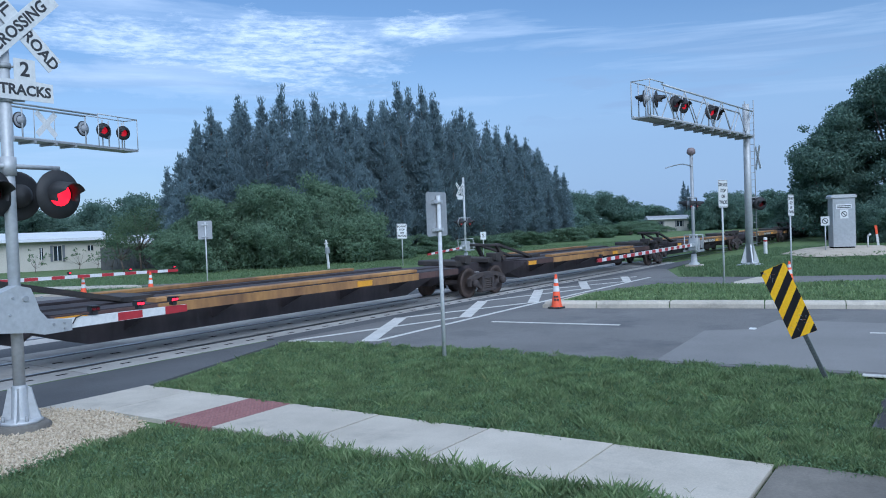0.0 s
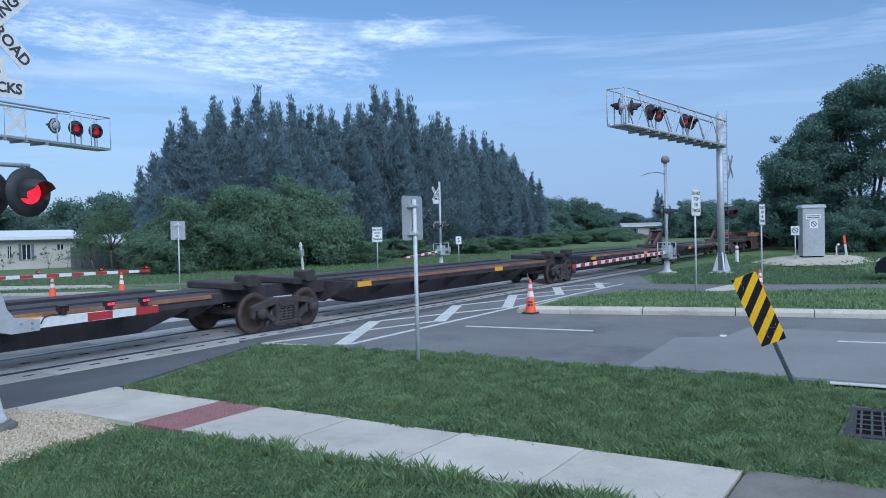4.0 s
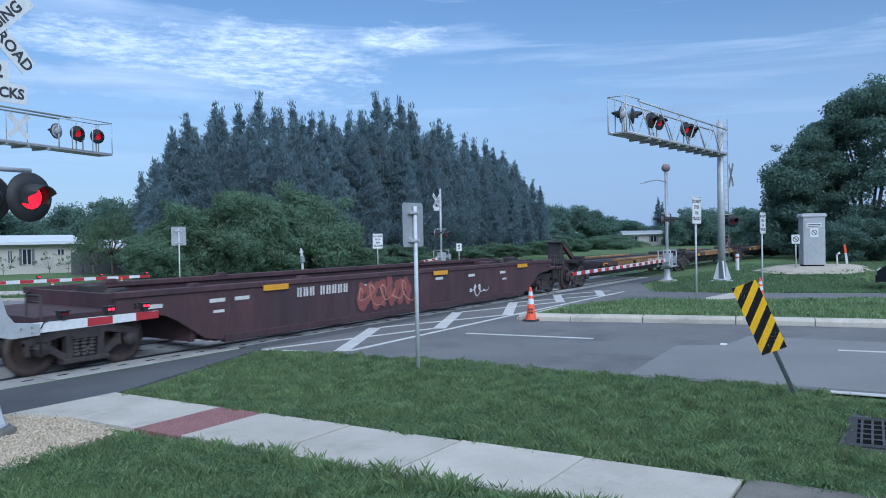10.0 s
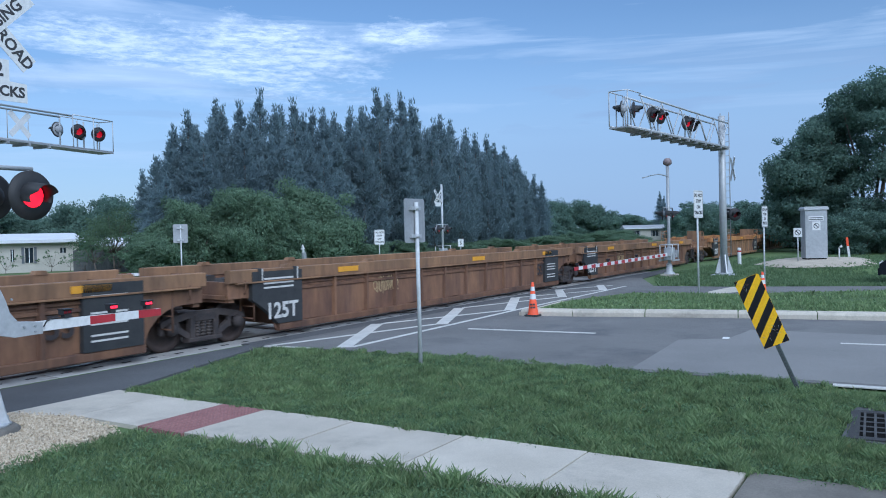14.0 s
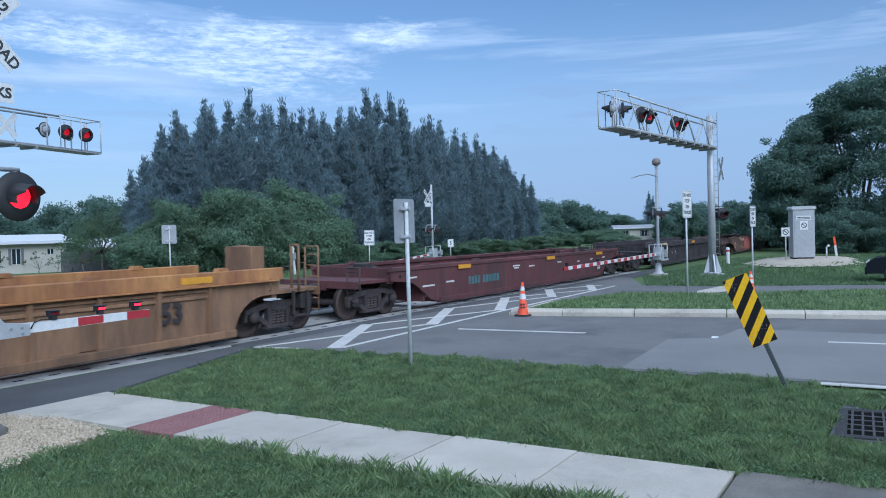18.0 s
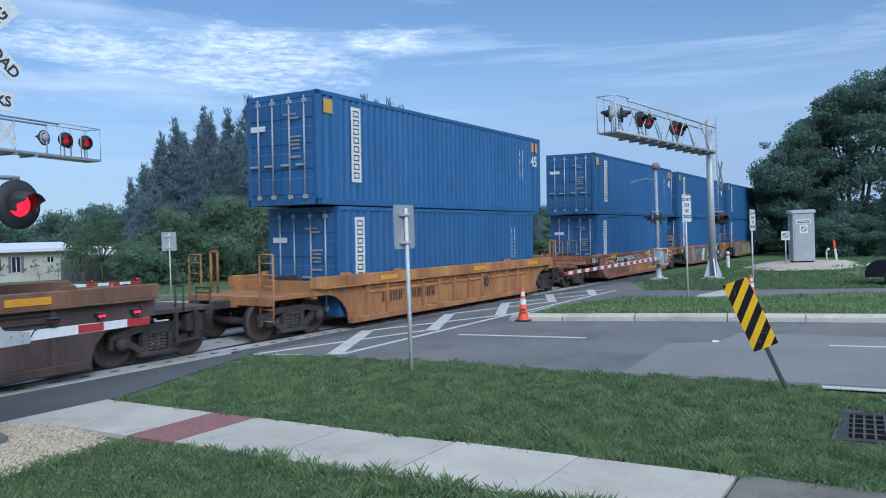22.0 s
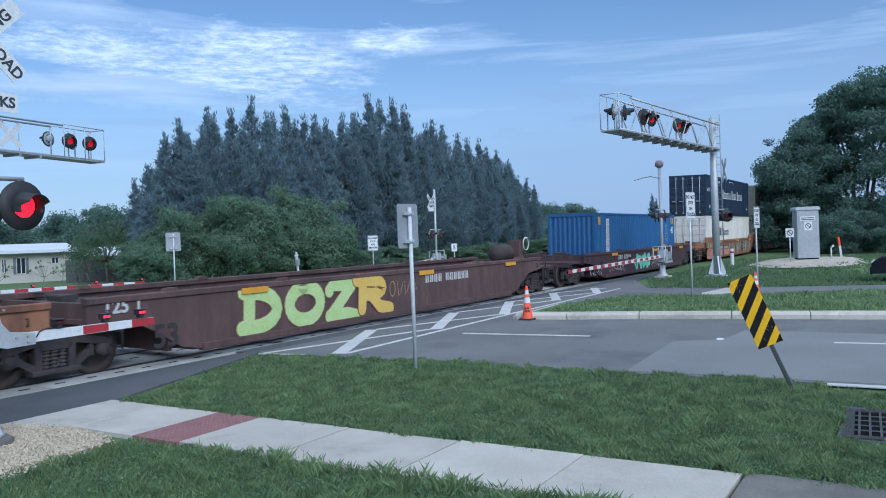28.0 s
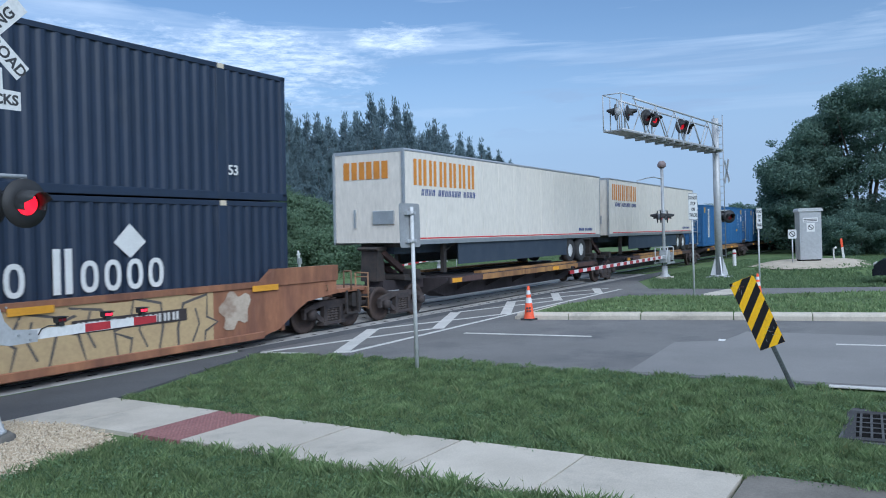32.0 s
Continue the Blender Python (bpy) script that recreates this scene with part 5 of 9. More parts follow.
spray_clay = mat("spray_clay", (0.20, 0.06, 0.06), (0.26, 0.09, 0.07), 2, 0.8, bump=0.05)
spray_silver = mat("spray_silver", (0.36, 0.36, 0.38), (0.46, 0.45, 0.45), 2, 0.7, bump=0.05)
spray_red = mat("spray_red", (0.33, 0.06, 0.055), (0.40, 0.085, 0.07), 2, 0.8, bump=0.05)

spray_dark = mat("spray_dark", (0.085, 0.075, 0.07), (0.12, 0.105, 0.095), 2, 0.8, bump=0.05)
spray_ash = mat("spray_ash", (0.34, 0.31, 0.27), (0.26, 0.23, 0.20), 2, 0.8, bump=0.05)

# the consist, by truck centres along the train; graffiti and marks by their place along the train
SPINE = "low dark spine wagon with ochre side boards, empty"
spine_a = [-12.3, 5.0, 22.4, 40.0, 57.3, 74.6]
for i, (a, b) in enumerate(zip(spine_a, spine_a[1:])):
    spine_car(a, b, SPINE, back=b == 74.6, hitch="l" if i in (1, 2, 3) else "", free=(i == 0, b == 74.6), mark=i in (3, 4))
spine_b = [78.6, 95.4, 112.4, 129.4, 146.4, 163.5]
for i, (a, b) in enumerate(zip(spine_b, spine_b[1:])):
    spine_car(a, b, "low dark spine wagon with a thin rusty edge, empty", back=b == 163.5, hitch=("l", "", "", "r", "r")[i], free=(i == 0, b == 163.5), plain=True)
trip = [168.0, 187.7, 207.4, 227.1]
wells = []
for i, (a, b) in enumerate(zip(trip, trip[1:])):
    wells.append(well_car(a, b, paint_dark, "brown ribbed well wagon with an orange-yellow top chord, empty", chord=paint_tan, back=b == 227.1, free=(i == 0, b == 227.1)))
side_bars(wells[0], -5.6, 2.7, 0.52, 0.2, spray_tan, "HHHH HHHHHH", y=-1.41)
blobs(wells[0], 178.5, 183.6, 0.4, 0.72, paint_brown, 16, y=-1.41, n=5, edge=paint_dark)
swirl(wells[0], 177.0, 183.0, 1.30, 0.22, paint_dark, 17, y=-1.502, n=7, r=0.03)
side_bars(wells[1], -0.5, 2.5, 0.42, 0.42, spray_white, "HHH", y=-1.41, stroke=0.32)
swirl(wells[1], 200.0, 203.4, 0.45, 0.75, spray_white, 4, y=-1.41, n=4, r=0.03)
part("lettering", letters("125-T", 0.34, stencil, 0.008), stencil, wells[2], "white stencilled load limit", (-7.1, -1.478, 0.6))
side_bars(wells[2], -6.0, 2.3, 0.5, 0.2, stencil, "HHHH HHHHHH", y=-1.41)
blobs(wells[2], 216.6, 221.3, 0.3, 0.7, spray_cream, 6, y=-1.41, n=6, edge=paint_dark)
part("plate", Mesh().box(4.4, 5.0, -1.415, -1.405, 0.6, 0.85), stencil_dark, wells[2])
w = well_car(231.1, 250.9, paint_brown, "rust-brown ribbed well wagon with white graffiti, empty", chord=paint_tan, posts=8, back=True, free=(True, True))
bubble(w, "ABEP", 238.3, 243.5, 0.2, 1.2, spray_cream, paint_brown, 0.10, 0.02, -1.41, 3)
part("paint_patch", Mesh().prism([(loc(w, 236.6), 0.26), (loc(w, 238.3), 0.26), (loc(w, 238.3), 0.55), (loc(w, 237.5), 0.45)], "y", -1.415, -1.405), spray_cream, w, "worn cream sprayed patch")
side_bars(w, -6.3, 1.8, 0.82, 0.22, stencil, "HHHH HHHHHH", y=-1.41)
part("lettering", letters("53", 0.36, stencil_dark, 0.01), stencil_dark, w, "black stencilled 53", (4.8, -1.41, 0.86))
part("plate", Mesh().box(6.4, 7.0, -1.415, -1.405, 0.62, 0.86), stencil_dark, w)
w = well_car(254.7, 275.0, paint_red, "very dark maroon smooth-sided well wagon with small graffiti, empty", ribs=False, top=1.36, back=True, free=(True, True))
side_bars(w, -4.95, 1.9, 0.95, 0.22, stencil, "HHH HHHHH")
blobs(w, 262.2, 264.7, 0.35, 0.95, spray_clay, 8, n=4, edge=paint_red)
swirl(w, 262.2, 264.7, 0.4, 0.85, spray_pink, 9, n=5, y=-1.476)
swirl(w, 268.1, 269.3, 0.35, 0.45, spray_white, 10, n=4, r=0.03)
for x in (-9.2, -7.6, -6.9, -2.6, 1.2, 3.2, 5.4):
    part("stencil_bar", Mesh().box(x, x + 0.42, -1.467, -1.462, 1.02, 1.1), stencil, w)
for x in (-7.5, 5.6):
    part("stencil_bar", Mesh().box(x, x + 0.3, -1.467, -1.462, 0.8, 0.86), stencil, w)
spine_c = [278.5, 296.2, 314.0, 331.9]
for i, (a, b) in enumerate(zip(spine_c, spine_c[1:])):
    v = spine_car(a, b, SPINE, back=b == 331.9, hitch=("f", "r", "r")[i], free=(i == 0, b == 331.9))
    side_bars(v, 0.4, 2.8, 0.87, 0.14, stencil, "HHHH HHHHHH", y=-1.367)
for base, hue in (([336.3, 355.8, 375.3, 394.8], paint_brown), ([398.8, 418.2, 437.5, 456.8], paint_tan)):
    for i, (a, b) in enumerate(zip(base, base[1:])):
        w = well_car(a, b, hue, "tan-brown ribbed well wagon with black side panels, empty", chord=paint_tan if hue is paint_brown else paint_orange, panels="wide" if hue is paint_brown else "small", back=i == 2, free=(i == 0, i == 2), trim=hue, tall=hue is paint_tan, first=i == 0 and hue is paint_brown)
        if hue is paint_tan:
            if i == 1:
                side_bars(w, loc(w, 428.2), 2.3, 0.55, 0.5, spray_rust, "HHH", y=-1.41, stroke=0.34)
            h_ = (b - a) / 2
            for x in (-h_ + 1.0, h_ - 0.35):
                part("bulkhead", Mesh().box(x - 0.22, x + 0.22, -0.75, 0.15, 1.06, 2.08, 0.03), hue, w, "raised steel box on the end deck")
        else:
            scrawl(w, a + 5.5, a + 6.6, 0.7, 1.2, spray_tan, i + 20, y=-1.41)
w = well_car(460.6, 480.9, paint_maroon, "dark maroon smooth-sided well wagon with white stencils, empty", ribs=False, top=1.34, back=True, free=(True, True))
part("lettering", letters("53", 0.42, stencil, 0.012), stencil, w, "white stencilled 53", (7.1, -1.468, 0.62))
side_bars(w, loc(w, 465.4), 2.2, 0.6, 0.26, spray_teal, "HHHH HHHHHH")
part("plate", Mesh().box(7.7, 8.1, -1.467, -1.462, 0.5, 0.72), stencil_dark, w)
for x, z, d in ((-9.0, 1.0, 0.5), (-8.2, 0.7, 0.7), (-6.8, 0.75, 0.5), (-2.0, 1.02, 0.6), (-1.9, 0.94, 0.4), (-0.6, 0.95, 0.5), (2.2, 0.98, 0.4), (4.4, 0.92, 0.3), (6.0, 0.95, 0.35), (7.6, 0.98, 0.4)):
    part("stencil_bar", Mesh().box(x, x + d, -1.467, -1.462, z, z + 0.05), stencil, w)
w = well_car(484.9, 504.4, paint_coal, "very dark brown ribbed well wagon, empty", top=1.5, back=True, free=(True, True))
swirl(w, 491.0, 492.2, 0.6, 0.4, stencil, 77, y=-1.41, n=3, r=0.012)
w = well_car(508.3, 527.7, paint_umber, "dark brown smooth-sided well wagon with red panel and graffiti, empty", ribs=False, top=1.42, back=True, free=(True, True))
part("lettering", letters("53", 0.66, spray_rose, 0.012), spray_rose, w, "faded red stencilled 53", (-7.4, -1.468, 0.72))
side_bars(w, -5.4, 1.8, 1.1, 0.24, stencil, "HH HHHHHH")
part("red_panel", Mesh().box(loc(w, 514.4), loc(w, 517.9), -1.470, -1.464, 0.3, 1.40), spray_red, w, "bright red painted panel")
bubble(w, "MCAB", 514.5, 517.8, 0.32, 1.38, spray_coral, spray_red, 0.11, 0.02, y=-1.470, seed=21)
for z in (0.31, 1.385):
    part("panel_edge", Mesh().box(loc(w, 514.4), loc(w, 517.9), -1.474, -1.466, z - 0.012, z + 0.012), spray_cream, w)
blobs(w, 517.95, 522.2, 0.34, 1.02, spray_silver, 13, n=5, shine=spray_white)
swirl(w, 518.2, 522.0, 0.45, 0.8, spray_black, 15, n=7, y=-1.478)
swirl(w, 511.4, 514.2, 0.4, 0.45, spray_tan, 14, n=4)
swirl(w, 525.0, 526.0, 1.1, 0.22, spray_white, 18, n=4, r=0.012)
part("plate", Mesh().box(loc(w, 526.5), loc(w, 527.0), -1.467, -1.462, 1.08, 1.32), stencil, w)
w = well_car(532.0, 551.7, paint_dark, "dark brown ribbed well wagon carrying stacked blue containers", chord=paint_brown, back=True, free=(True, True))
side_bars(w, loc(w, 544.8), 1.6, 0.7, 0.26, spray_rose, "HHH", y=-1.41)
tri = [(540.7, 0.32), (542.8, 0.36), (541.7, 1.15), (540.7, 0.32), (542.3, 0.75), (541.1, 0.7), (541.7, 0.32)]
for (sa, za), (sb, zb) in zip(tri, tri[1:]):
    d = Vector((sb - sa, zb - za)).normalized() * 0.03
    part("graffiti", Mesh().quadmesh([(loc(w, sa) - d.y, -1.478, za + d.x), (loc(w, sb) - d.y, -1.478, zb + d.x), (loc(w, sb) + d.y, -1.478, zb - d.x), (loc(w, sa) + d.y, -1.478, za - d.x)], [(0, 1, 2, 3)]), stencil, w, "thin sprayed stroke")
swirl(w, 533.6, 539.6, 0.45, 0.6, spray_tan, 19, y=-1.478, n=8, r=0.014)
part("plate", Mesh().box(loc(w, 546.6), loc(w, 547.2), -1.415, -1.405, 0.5, 0.8), stencil, w)
w = well_car(555.7, 571.0, paint_orange, "ochre-orange ribbed well wagon carrying stacked blue containers", top=1.42, chord=paint_orange, back=True, free=(True, True), trim=paint_orange, tall=True)
part("lettering", letters("40", 0.5, stencil_dark, 0.01), stencil_dark, w, "black stencilled 40", (1.6, -1.478, 0.78))
side_bars(w, -4.4, 2.8, 0.6, 0.26, stencil_dark, "HHHH HHHHHH", y=-1.41)
five = [574.7, 590.7, 606.7, 622.7, 638.6, 654.5]
RUST = "rust-orange smooth-sided well wagon covered in graffiti, carrying containers"
for i, (a, b) in enumerate(zip(five, five[1:])):
    w = well_car(a, b, paint_rust, RUST, ribs=False, top=1.32, back=b == 654.5, free=(i == 0, b == 654.5), trim=paint_tan, tall=True)
    part("black_panel", Mesh().prism([(-7.6, 1.3), (-7.6, 1.0), (-7.0, 0.95), (-6.45, 0.62), (-6.3, 0.3), (-6.25, 0.3), (-6.25, 1.3)], "y", -1.467, -1.44), panel_black, w, "black painted end panel")
    part("lettering", letters("125 T", 0.34, stencil, 0.008), stencil, w, "white load limit", (-6.95, -1.475, 1.12))
    part("lettering", letters("40", 0.64, stencil_dark, 0.014), stencil_dark, w, "black stencilled 40", (-6.15 if i != 4 else -6.7, -1.472, 0.50))
    if i == 0:
        part("plate", Mesh().box(loc(w, 578.6), loc(w, 581.9), -1.472, -1.464, 0.90, 1.20), panel_black, w, "black number plate")
        side_bars(w, loc(w, 578.9), 2.8, 0.95, 0.2, stencil, "HHHH HHHHHH", 0.05, y=-1.472)
        part("paint_patch", Mesh().prism([(loc(w, 580.7), 0.2), (loc(w, 585.8), 0.2), (loc(w, 585.8), 0.70), (loc(w, 581.0), 0.62)], "y", -1.467, -1.462), paint_orange, w, "ochre overpainted patch")
        scrawl(w, 577.1, 582.6, 0.86, 1.28, spray_white, 30, y=-1.476, n=11)
        scrawl(w, 582.8, 589.3, 0.84, 1.28, spray_white, 31, n=12)
    elif i == 1:
        part("paint_patch", Mesh().prism([(-5.2, 0.28), (-0.2, 0.28), (0.3, 1.2), (-4.6, 1.15)], "y", -1.467, -1.462), spray_teal, w, "dark teal sprayed ground")
        wild(w, 593.4, 598.9, 0.24, 0.96, (spray_teal, spray_clay, spray_rust, spray_coral, spray_white), spray_teal, 41, n=6)
        part("paint_patch", Mesh().prism([(loc(w, 598.7), 0.2), (loc(w, 603.1), 0.2), (loc(w, 603.3), 0.7), (loc(w, 602.6), 1.27), (loc(w, 599.6), 1.27), (loc(w, 598.9), 0.8)], "y", -1.471, -1.462), spray_white, w, "white sprayed ground")
        bubble(w, "D3O", 598.9, 603.3, 0.2, 1.28, spray_black, spray_white, 0.19, 0.03, -1.474, 5)
        part("paint_patch", Mesh().box(loc(w, 603.3), loc(w, 604.0), -1.467, -1.462, 0.22, 0.66), spray_teal, w, "teal sprayed patch")
    elif i == 2:
        part("paint_patch", Mesh().prism([(-6.0, 0.26), (0.3, 0.26), (0.6, 0.7), (0.1, 1.18), (-3.0, 1.1), (-5.6, 1.2)], "y", -1.467, -1.462), spray_moss, w, "grey-olive sprayed ground")
        wild(w, 608.8, 615.0, 0.24, 0.94, (spray_moss, spray_mauve, spray_moss, spray_olive, spray_mauve, spray_cream), spray_black, 43, n=8)
        bubble(w, "BOAKE", 614.8, 619.6, 0.2, 1.3, spray_white, spray_black, 0.10, 0.05, seed=7, glow=spray_white)
        scrawl(w, 619.8, 621.0, 0.4, 0.9, spray_white, 48, n=3)
    elif i == 3:
        scrawl(w, 625.0, 629.0, 0.72, 1.2, spray_white, 33, n=10)
        part("paint_patch", Mesh().prism([(loc(w, 627.8), 0.2), (loc(w, 631.0), 0.2), (loc(w, 631.0), 0.5), (loc(w, 629.3), 0.62), (loc(w, 628.0), 0.66)], "y", -1.467, -1.462), paint_orange, w, "ochre overpainted patch")
        part("paint_patch", Mesh().prism([(loc(w, 633.6), 0.4), (loc(w, 634.3), 0.5), (loc(w, 634.6), 0.8), (loc(w, 634.2), 1.15), (loc(w, 633.6), 1.2)], "y", -1.467, -1.462), spray_teal, w, "teal sprayed patch")
        side_bars(w, loc(w, 629.2), 1.5, 0.5, 0.42, spray_red, "HH", 0.1, y=-1.468)
        bubble(w, "KEPO", 630.8, 634.2, 0.2, 1.3, spray_silver, spray_black, 0.10, 0.045, seed=9, glow=spray_white, lean=0.1)
    else:
        bubble(w, "SKUM", 640.6, 644.9, 0.2, 1.3, spray_aqua, spray_black, 0.10, 0.05, seed=11, glow=spray_white)
        part("plate", Mesh().box(loc(w, 646.8), loc(w, 648.6), -1.468, -1.462, 0.9, 1.16), stencil_dark, w, "black number plate")
        side_bars(w, 0.35, 1.6, 0.95, 0.16, stencil, "HHHH HHHHHH", y=-1.470)
last = [658.4, 677.8, 697.0, 717.2]
for i, (a, b) in enumerate(zip(last, last[1:])):
    w = well_car(a, b, paint_umber if i == 2 else paint_rust, "rust-brown smooth-sided well wagon with graffiti", ribs=False, top=1.42, back=b == 717.2, free=(i == 0, b == 717.2))
    if i == 2:
        bubble(w, "DOZ", 700.9, 705.3, 0.24, 1.42, spray_green, spray_clay, 0.17, 0.025, seed=13)
        bubble(w, "R", 704.9, 706.8, 0.26, 1.42, spray_yellow, spray_clay, 0.17, 0.025, y=-1.482, seed=14)
        scrawl(w, 706.6, 708.0, 0.7, 1.2, spray_tan, 99, n=4, r=0.01)
        side_bars(w, 1.4, 2.6, 0.98, 0.24, stencil, "HHHH HHHHHH")
        part("lettering", letters("53", 0.64, stencil_dark, 0.014), stencil_dark, w, "black stencilled 53", (-8.05, -1.472, 0.56))
        part("lettering", letters("125 T", 0.36, stencil, 0.008), stencil, w, "white load limit", (-9.0, -1.475, 1.24))
        part("brake_tank", Mesh().lathe([(0.0, 8.0), (0.22, 8.03), (0.32, 8.12), (0.32, 9.1), (0.22, 9.2), (0.0, 9.22)], 16, (0, -0.35, 1.62), "x"), paint_dark, w, "dark brake tank on the end deck")
        part("tank_cradle", Mesh().box(8.2, 8.35, -0.6, -0.1, 1.06, 1.4).box(8.85, 9.0, -0.6, -0.1, 1.06, 1.4), paint_umber, w)
        part("brake_post", Mesh().box(9.3, 9.55, -0.8, -0.3, 1.06, 2.1, 0.03), paint_umber, w)
        part("brake_wheel", Mesh().lathe([(0.24, -0.02), (0.28, 0.0), (0.24, 0.02), (0.21, 0.0), (0.24, -0.02)], 20, (9.75, -0.85, 1.95), "y"), stencil, w, "pale round hand-brake wheel")
    else:
        wild(w, a + 3.0, a + 9.0, 0.26, 1.0, (spray_rust, spray_rose, spray_coral, spray_clay, spray_white), spray_clay, 60 + i, n=8)
        side_bars(w, -0.6, 1.9, 0.72, 0.46, spray_rust, "HHH", y=-1.468, stroke=0.34)
        swirl(w, a + 11.5, a + 15.6, 0.4, 0.8, spray_clay, 64 + i, n=7, r=0.035)
        blobs(w, a + 11.5, a + 15.6, 0.35, 0.85, paint_brown, 66 + i, n=4, edge=spray_clay, y=-1.464)
w = well_car(721.2, 740.8, paint_red, "dark maroon smooth-sided well wagon with green graffiti, carrying a container", ribs=False, top=1.36, back=True, free=(True, True))
side_bars(w, -4.9, 2.0, 0.95, 0.22, stencil, "HHH HHHHH")
blobs(w, 728.7, 731.4, 0.26, 0.92, spray_mint, 71, n=4, edge=spray_teal)
scrawl(w, 731.5, 734.6, 0.3, 1.1, spray_tan, 73, n=5, r=0.02)
for a, b, z, hh, k in ((722.2, 723.8, 0.3, 0.6, 72), (724.7, 727.2, 0.35, 0.5, 74), (732.2, 733.8, 0.25, 0.6, 75), (734.3, 736.0, 0.45, 0.3, 76)):
    scrawl(w, a, b, z, z + hh, spray_white, k, n=6, r=0.010)
three = [744.6, 764.0, 783.6, 803.0]
for i, (a, b) in enumerate(zip(three, three[1:])):
    w = well_car(a, b, paint_rust, RUST, ribs=False, top=1.42, raised=True, back=b == 803.0, free=(i == 0, b == 803.0), trim=paint_tan)
    c = (a + b) / 2
    if i == 0:
        wild(w, 745.0, 752.4, 0.2, 0.72, (spray_pink, spray_rose, spray_pink, spray_rose, spray_coral, spray_rose), spray_rust, 80, n=9, rim=0.03)
        wild(w, 745.2, 748.4, 0.95, 0.40, (paint_rust, spray_mint, spray_tan, spray_rose), spray_rust, 82, n=5, rim=0.01)
        part("plate", Mesh().box(-5.4, -2.3, -1.484, -1.479, 0.76, 1.02), stencil_dark, w, "black number plate")
        side_bars(w, -5.25, 2.8, 0.8, 0.18, stencil, "HHHH HHHHHH", y=-1.486)
        wild(w, 752.5, 761.0, 0.24, 1.06, (spray_rust, spray_ash, spray_cream, spray_tan, spray_dark, spray_ash, spray_cream), spray_black, 90, n=20)
    elif i == 1:
        wild(w, 765.6, 768.8, 0.24, 1.06, (paint_rust, spray_dark, spray_ash, spray_white), spray_white, 81, n=4)
        bubble(w, "T", 768.6, 770.8, 0.18, 1.4, spray_dark, spray_ash, 0.24, 0.05, seed=15, glow=spray_white)
        part("paint_patch", Mesh().box(loc(w, 772.2), loc(w, 774.3), -1.467, -1.462, 0.5, 1.18), paint_orange, w, "ochre overpainted panel")
        scrawl(w, 770.9, 772.0, 0.3, 1.2, spray_white, 97, n=4, r=0.02)
        side_bars(w, loc(w, 772.3), 1.9, 0.6, 0.45, spray_rust, "HHH", stroke=0.34)
        bubble(w, "ASKS", 773.9, 779.4, 0.2, 1.42, spray_dark, spray_ash, 0.15, 0.045, -1.470, 17, spray_white, 0.12)
    else:
        wild(w, 785.4, 790.9, 0.22, 1.04, (spray_rust, spray_tan, spray_ash, spray_silver, spray_white), spray_black, 85, n=7)
        wild(w, 790.9, 798.6, 0.2, 1.18, (spray_tan, spray_tan, spray_cream, spray_tan, spray_tan), spray_dark, 92, n=7, rim=0.06)
        part("paint_patch", Mesh().prism(bulge(random.Random(4), loc(w, 799.2), 0.88, 0.42, 0.42), "y", -1.476, -1.466), spray_cream, w, "pale rounded sprayed shape")
        part("plate", Mesh().box(2.1, 4.6, -1.486, -1.481, 0.8, 1.04), stencil_dark, w, "black number plate")
        side_bars(w, 2.2, 2.2, 0.84, 0.16, stencil, "HHHH HHHHHH", y=-1.488)
spine_d = [806.2, 823.6, 841.0, 858.4, 875.8]
for i, (a, b) in enumerate(zip(spine_d, spine_d[1:])):
    spine_car(a, b, "low dark spine wagon with ochre side boards carrying a load", back=b == 875.8, hitch="f" if i < 2 else "", free=(i == 0, b == 875.8))
tail = [879.8, 899.4, 919.0, 938.6]
for i, (a, b) in enumerate(zip(tail, tail[1:])):
    well_car(a, b, paint_brown, "rust-brown ribbed well wagon, empty", back=i == 2, free=(i == 0, i == 2))

# loads: (middle, level)
LOW, HIGH = 0.34, 3.27
for s, L in ((541.4, 13.716), (563.4, 12.192)):
    blue_box(s, LOW, L, L > 13)
    blue_box(s, HIGH, 13.716, True)
for a, b, lo, hi in zip(five, five[1:], (0.38, -0.41, -0.65, -0.65, -0.75), (0.65, -0.05, -0.43, -0.22, -0.5)):
    blue_box((a + b) / 2 + lo, LOW, 12.192, False, paint=box_mid if a > 620 else None)
    blue_box((a + b) / 2 + hi, HIGH, 13.716, True)
blue_box(667.5, LOW, 13.716, True)
blue_box(667.5, HIGH, 13.716, True)
blue_box(687.4, LOW, 13.716, True, paint=box_faded)
blue_box(730.6, LOW, 13.716, True, door=False)
BLOCKS = "Hxxxxxx Hxxx Hxxxx"
b = dom_box(753.8, HIGH, box_black, "black corrugated 53-foot container with white lettering blocks", label_white, [(-2.67, 4.85, 1.28, 0.72, BLOCKS, 0), (-7.8, -6.2, 1.72, 0.34, "xxxxxx xxx", 0.0), (-4.6, -3.5, 2.42, 0.14, "HHHH HHHHHH", 0)], ends=(-7.0, 7.05))
part("lettering", letters("TOP LIFT ONLY", 0.2, label_white, 0.004), label_white, b, "white handling note", (-5.15, -1.308, 0.44))
b = dom_box(753.8, LOW, box_white, "white corrugated 53-foot container with a dark blue logo shape", label_navy, [(-4.9, -3.4, 1.46, 0.55, "HHH", 0), (-3.15, -0.62, 1.46, 0.55, "Hxxxxxxxx", 0)])
arc = []
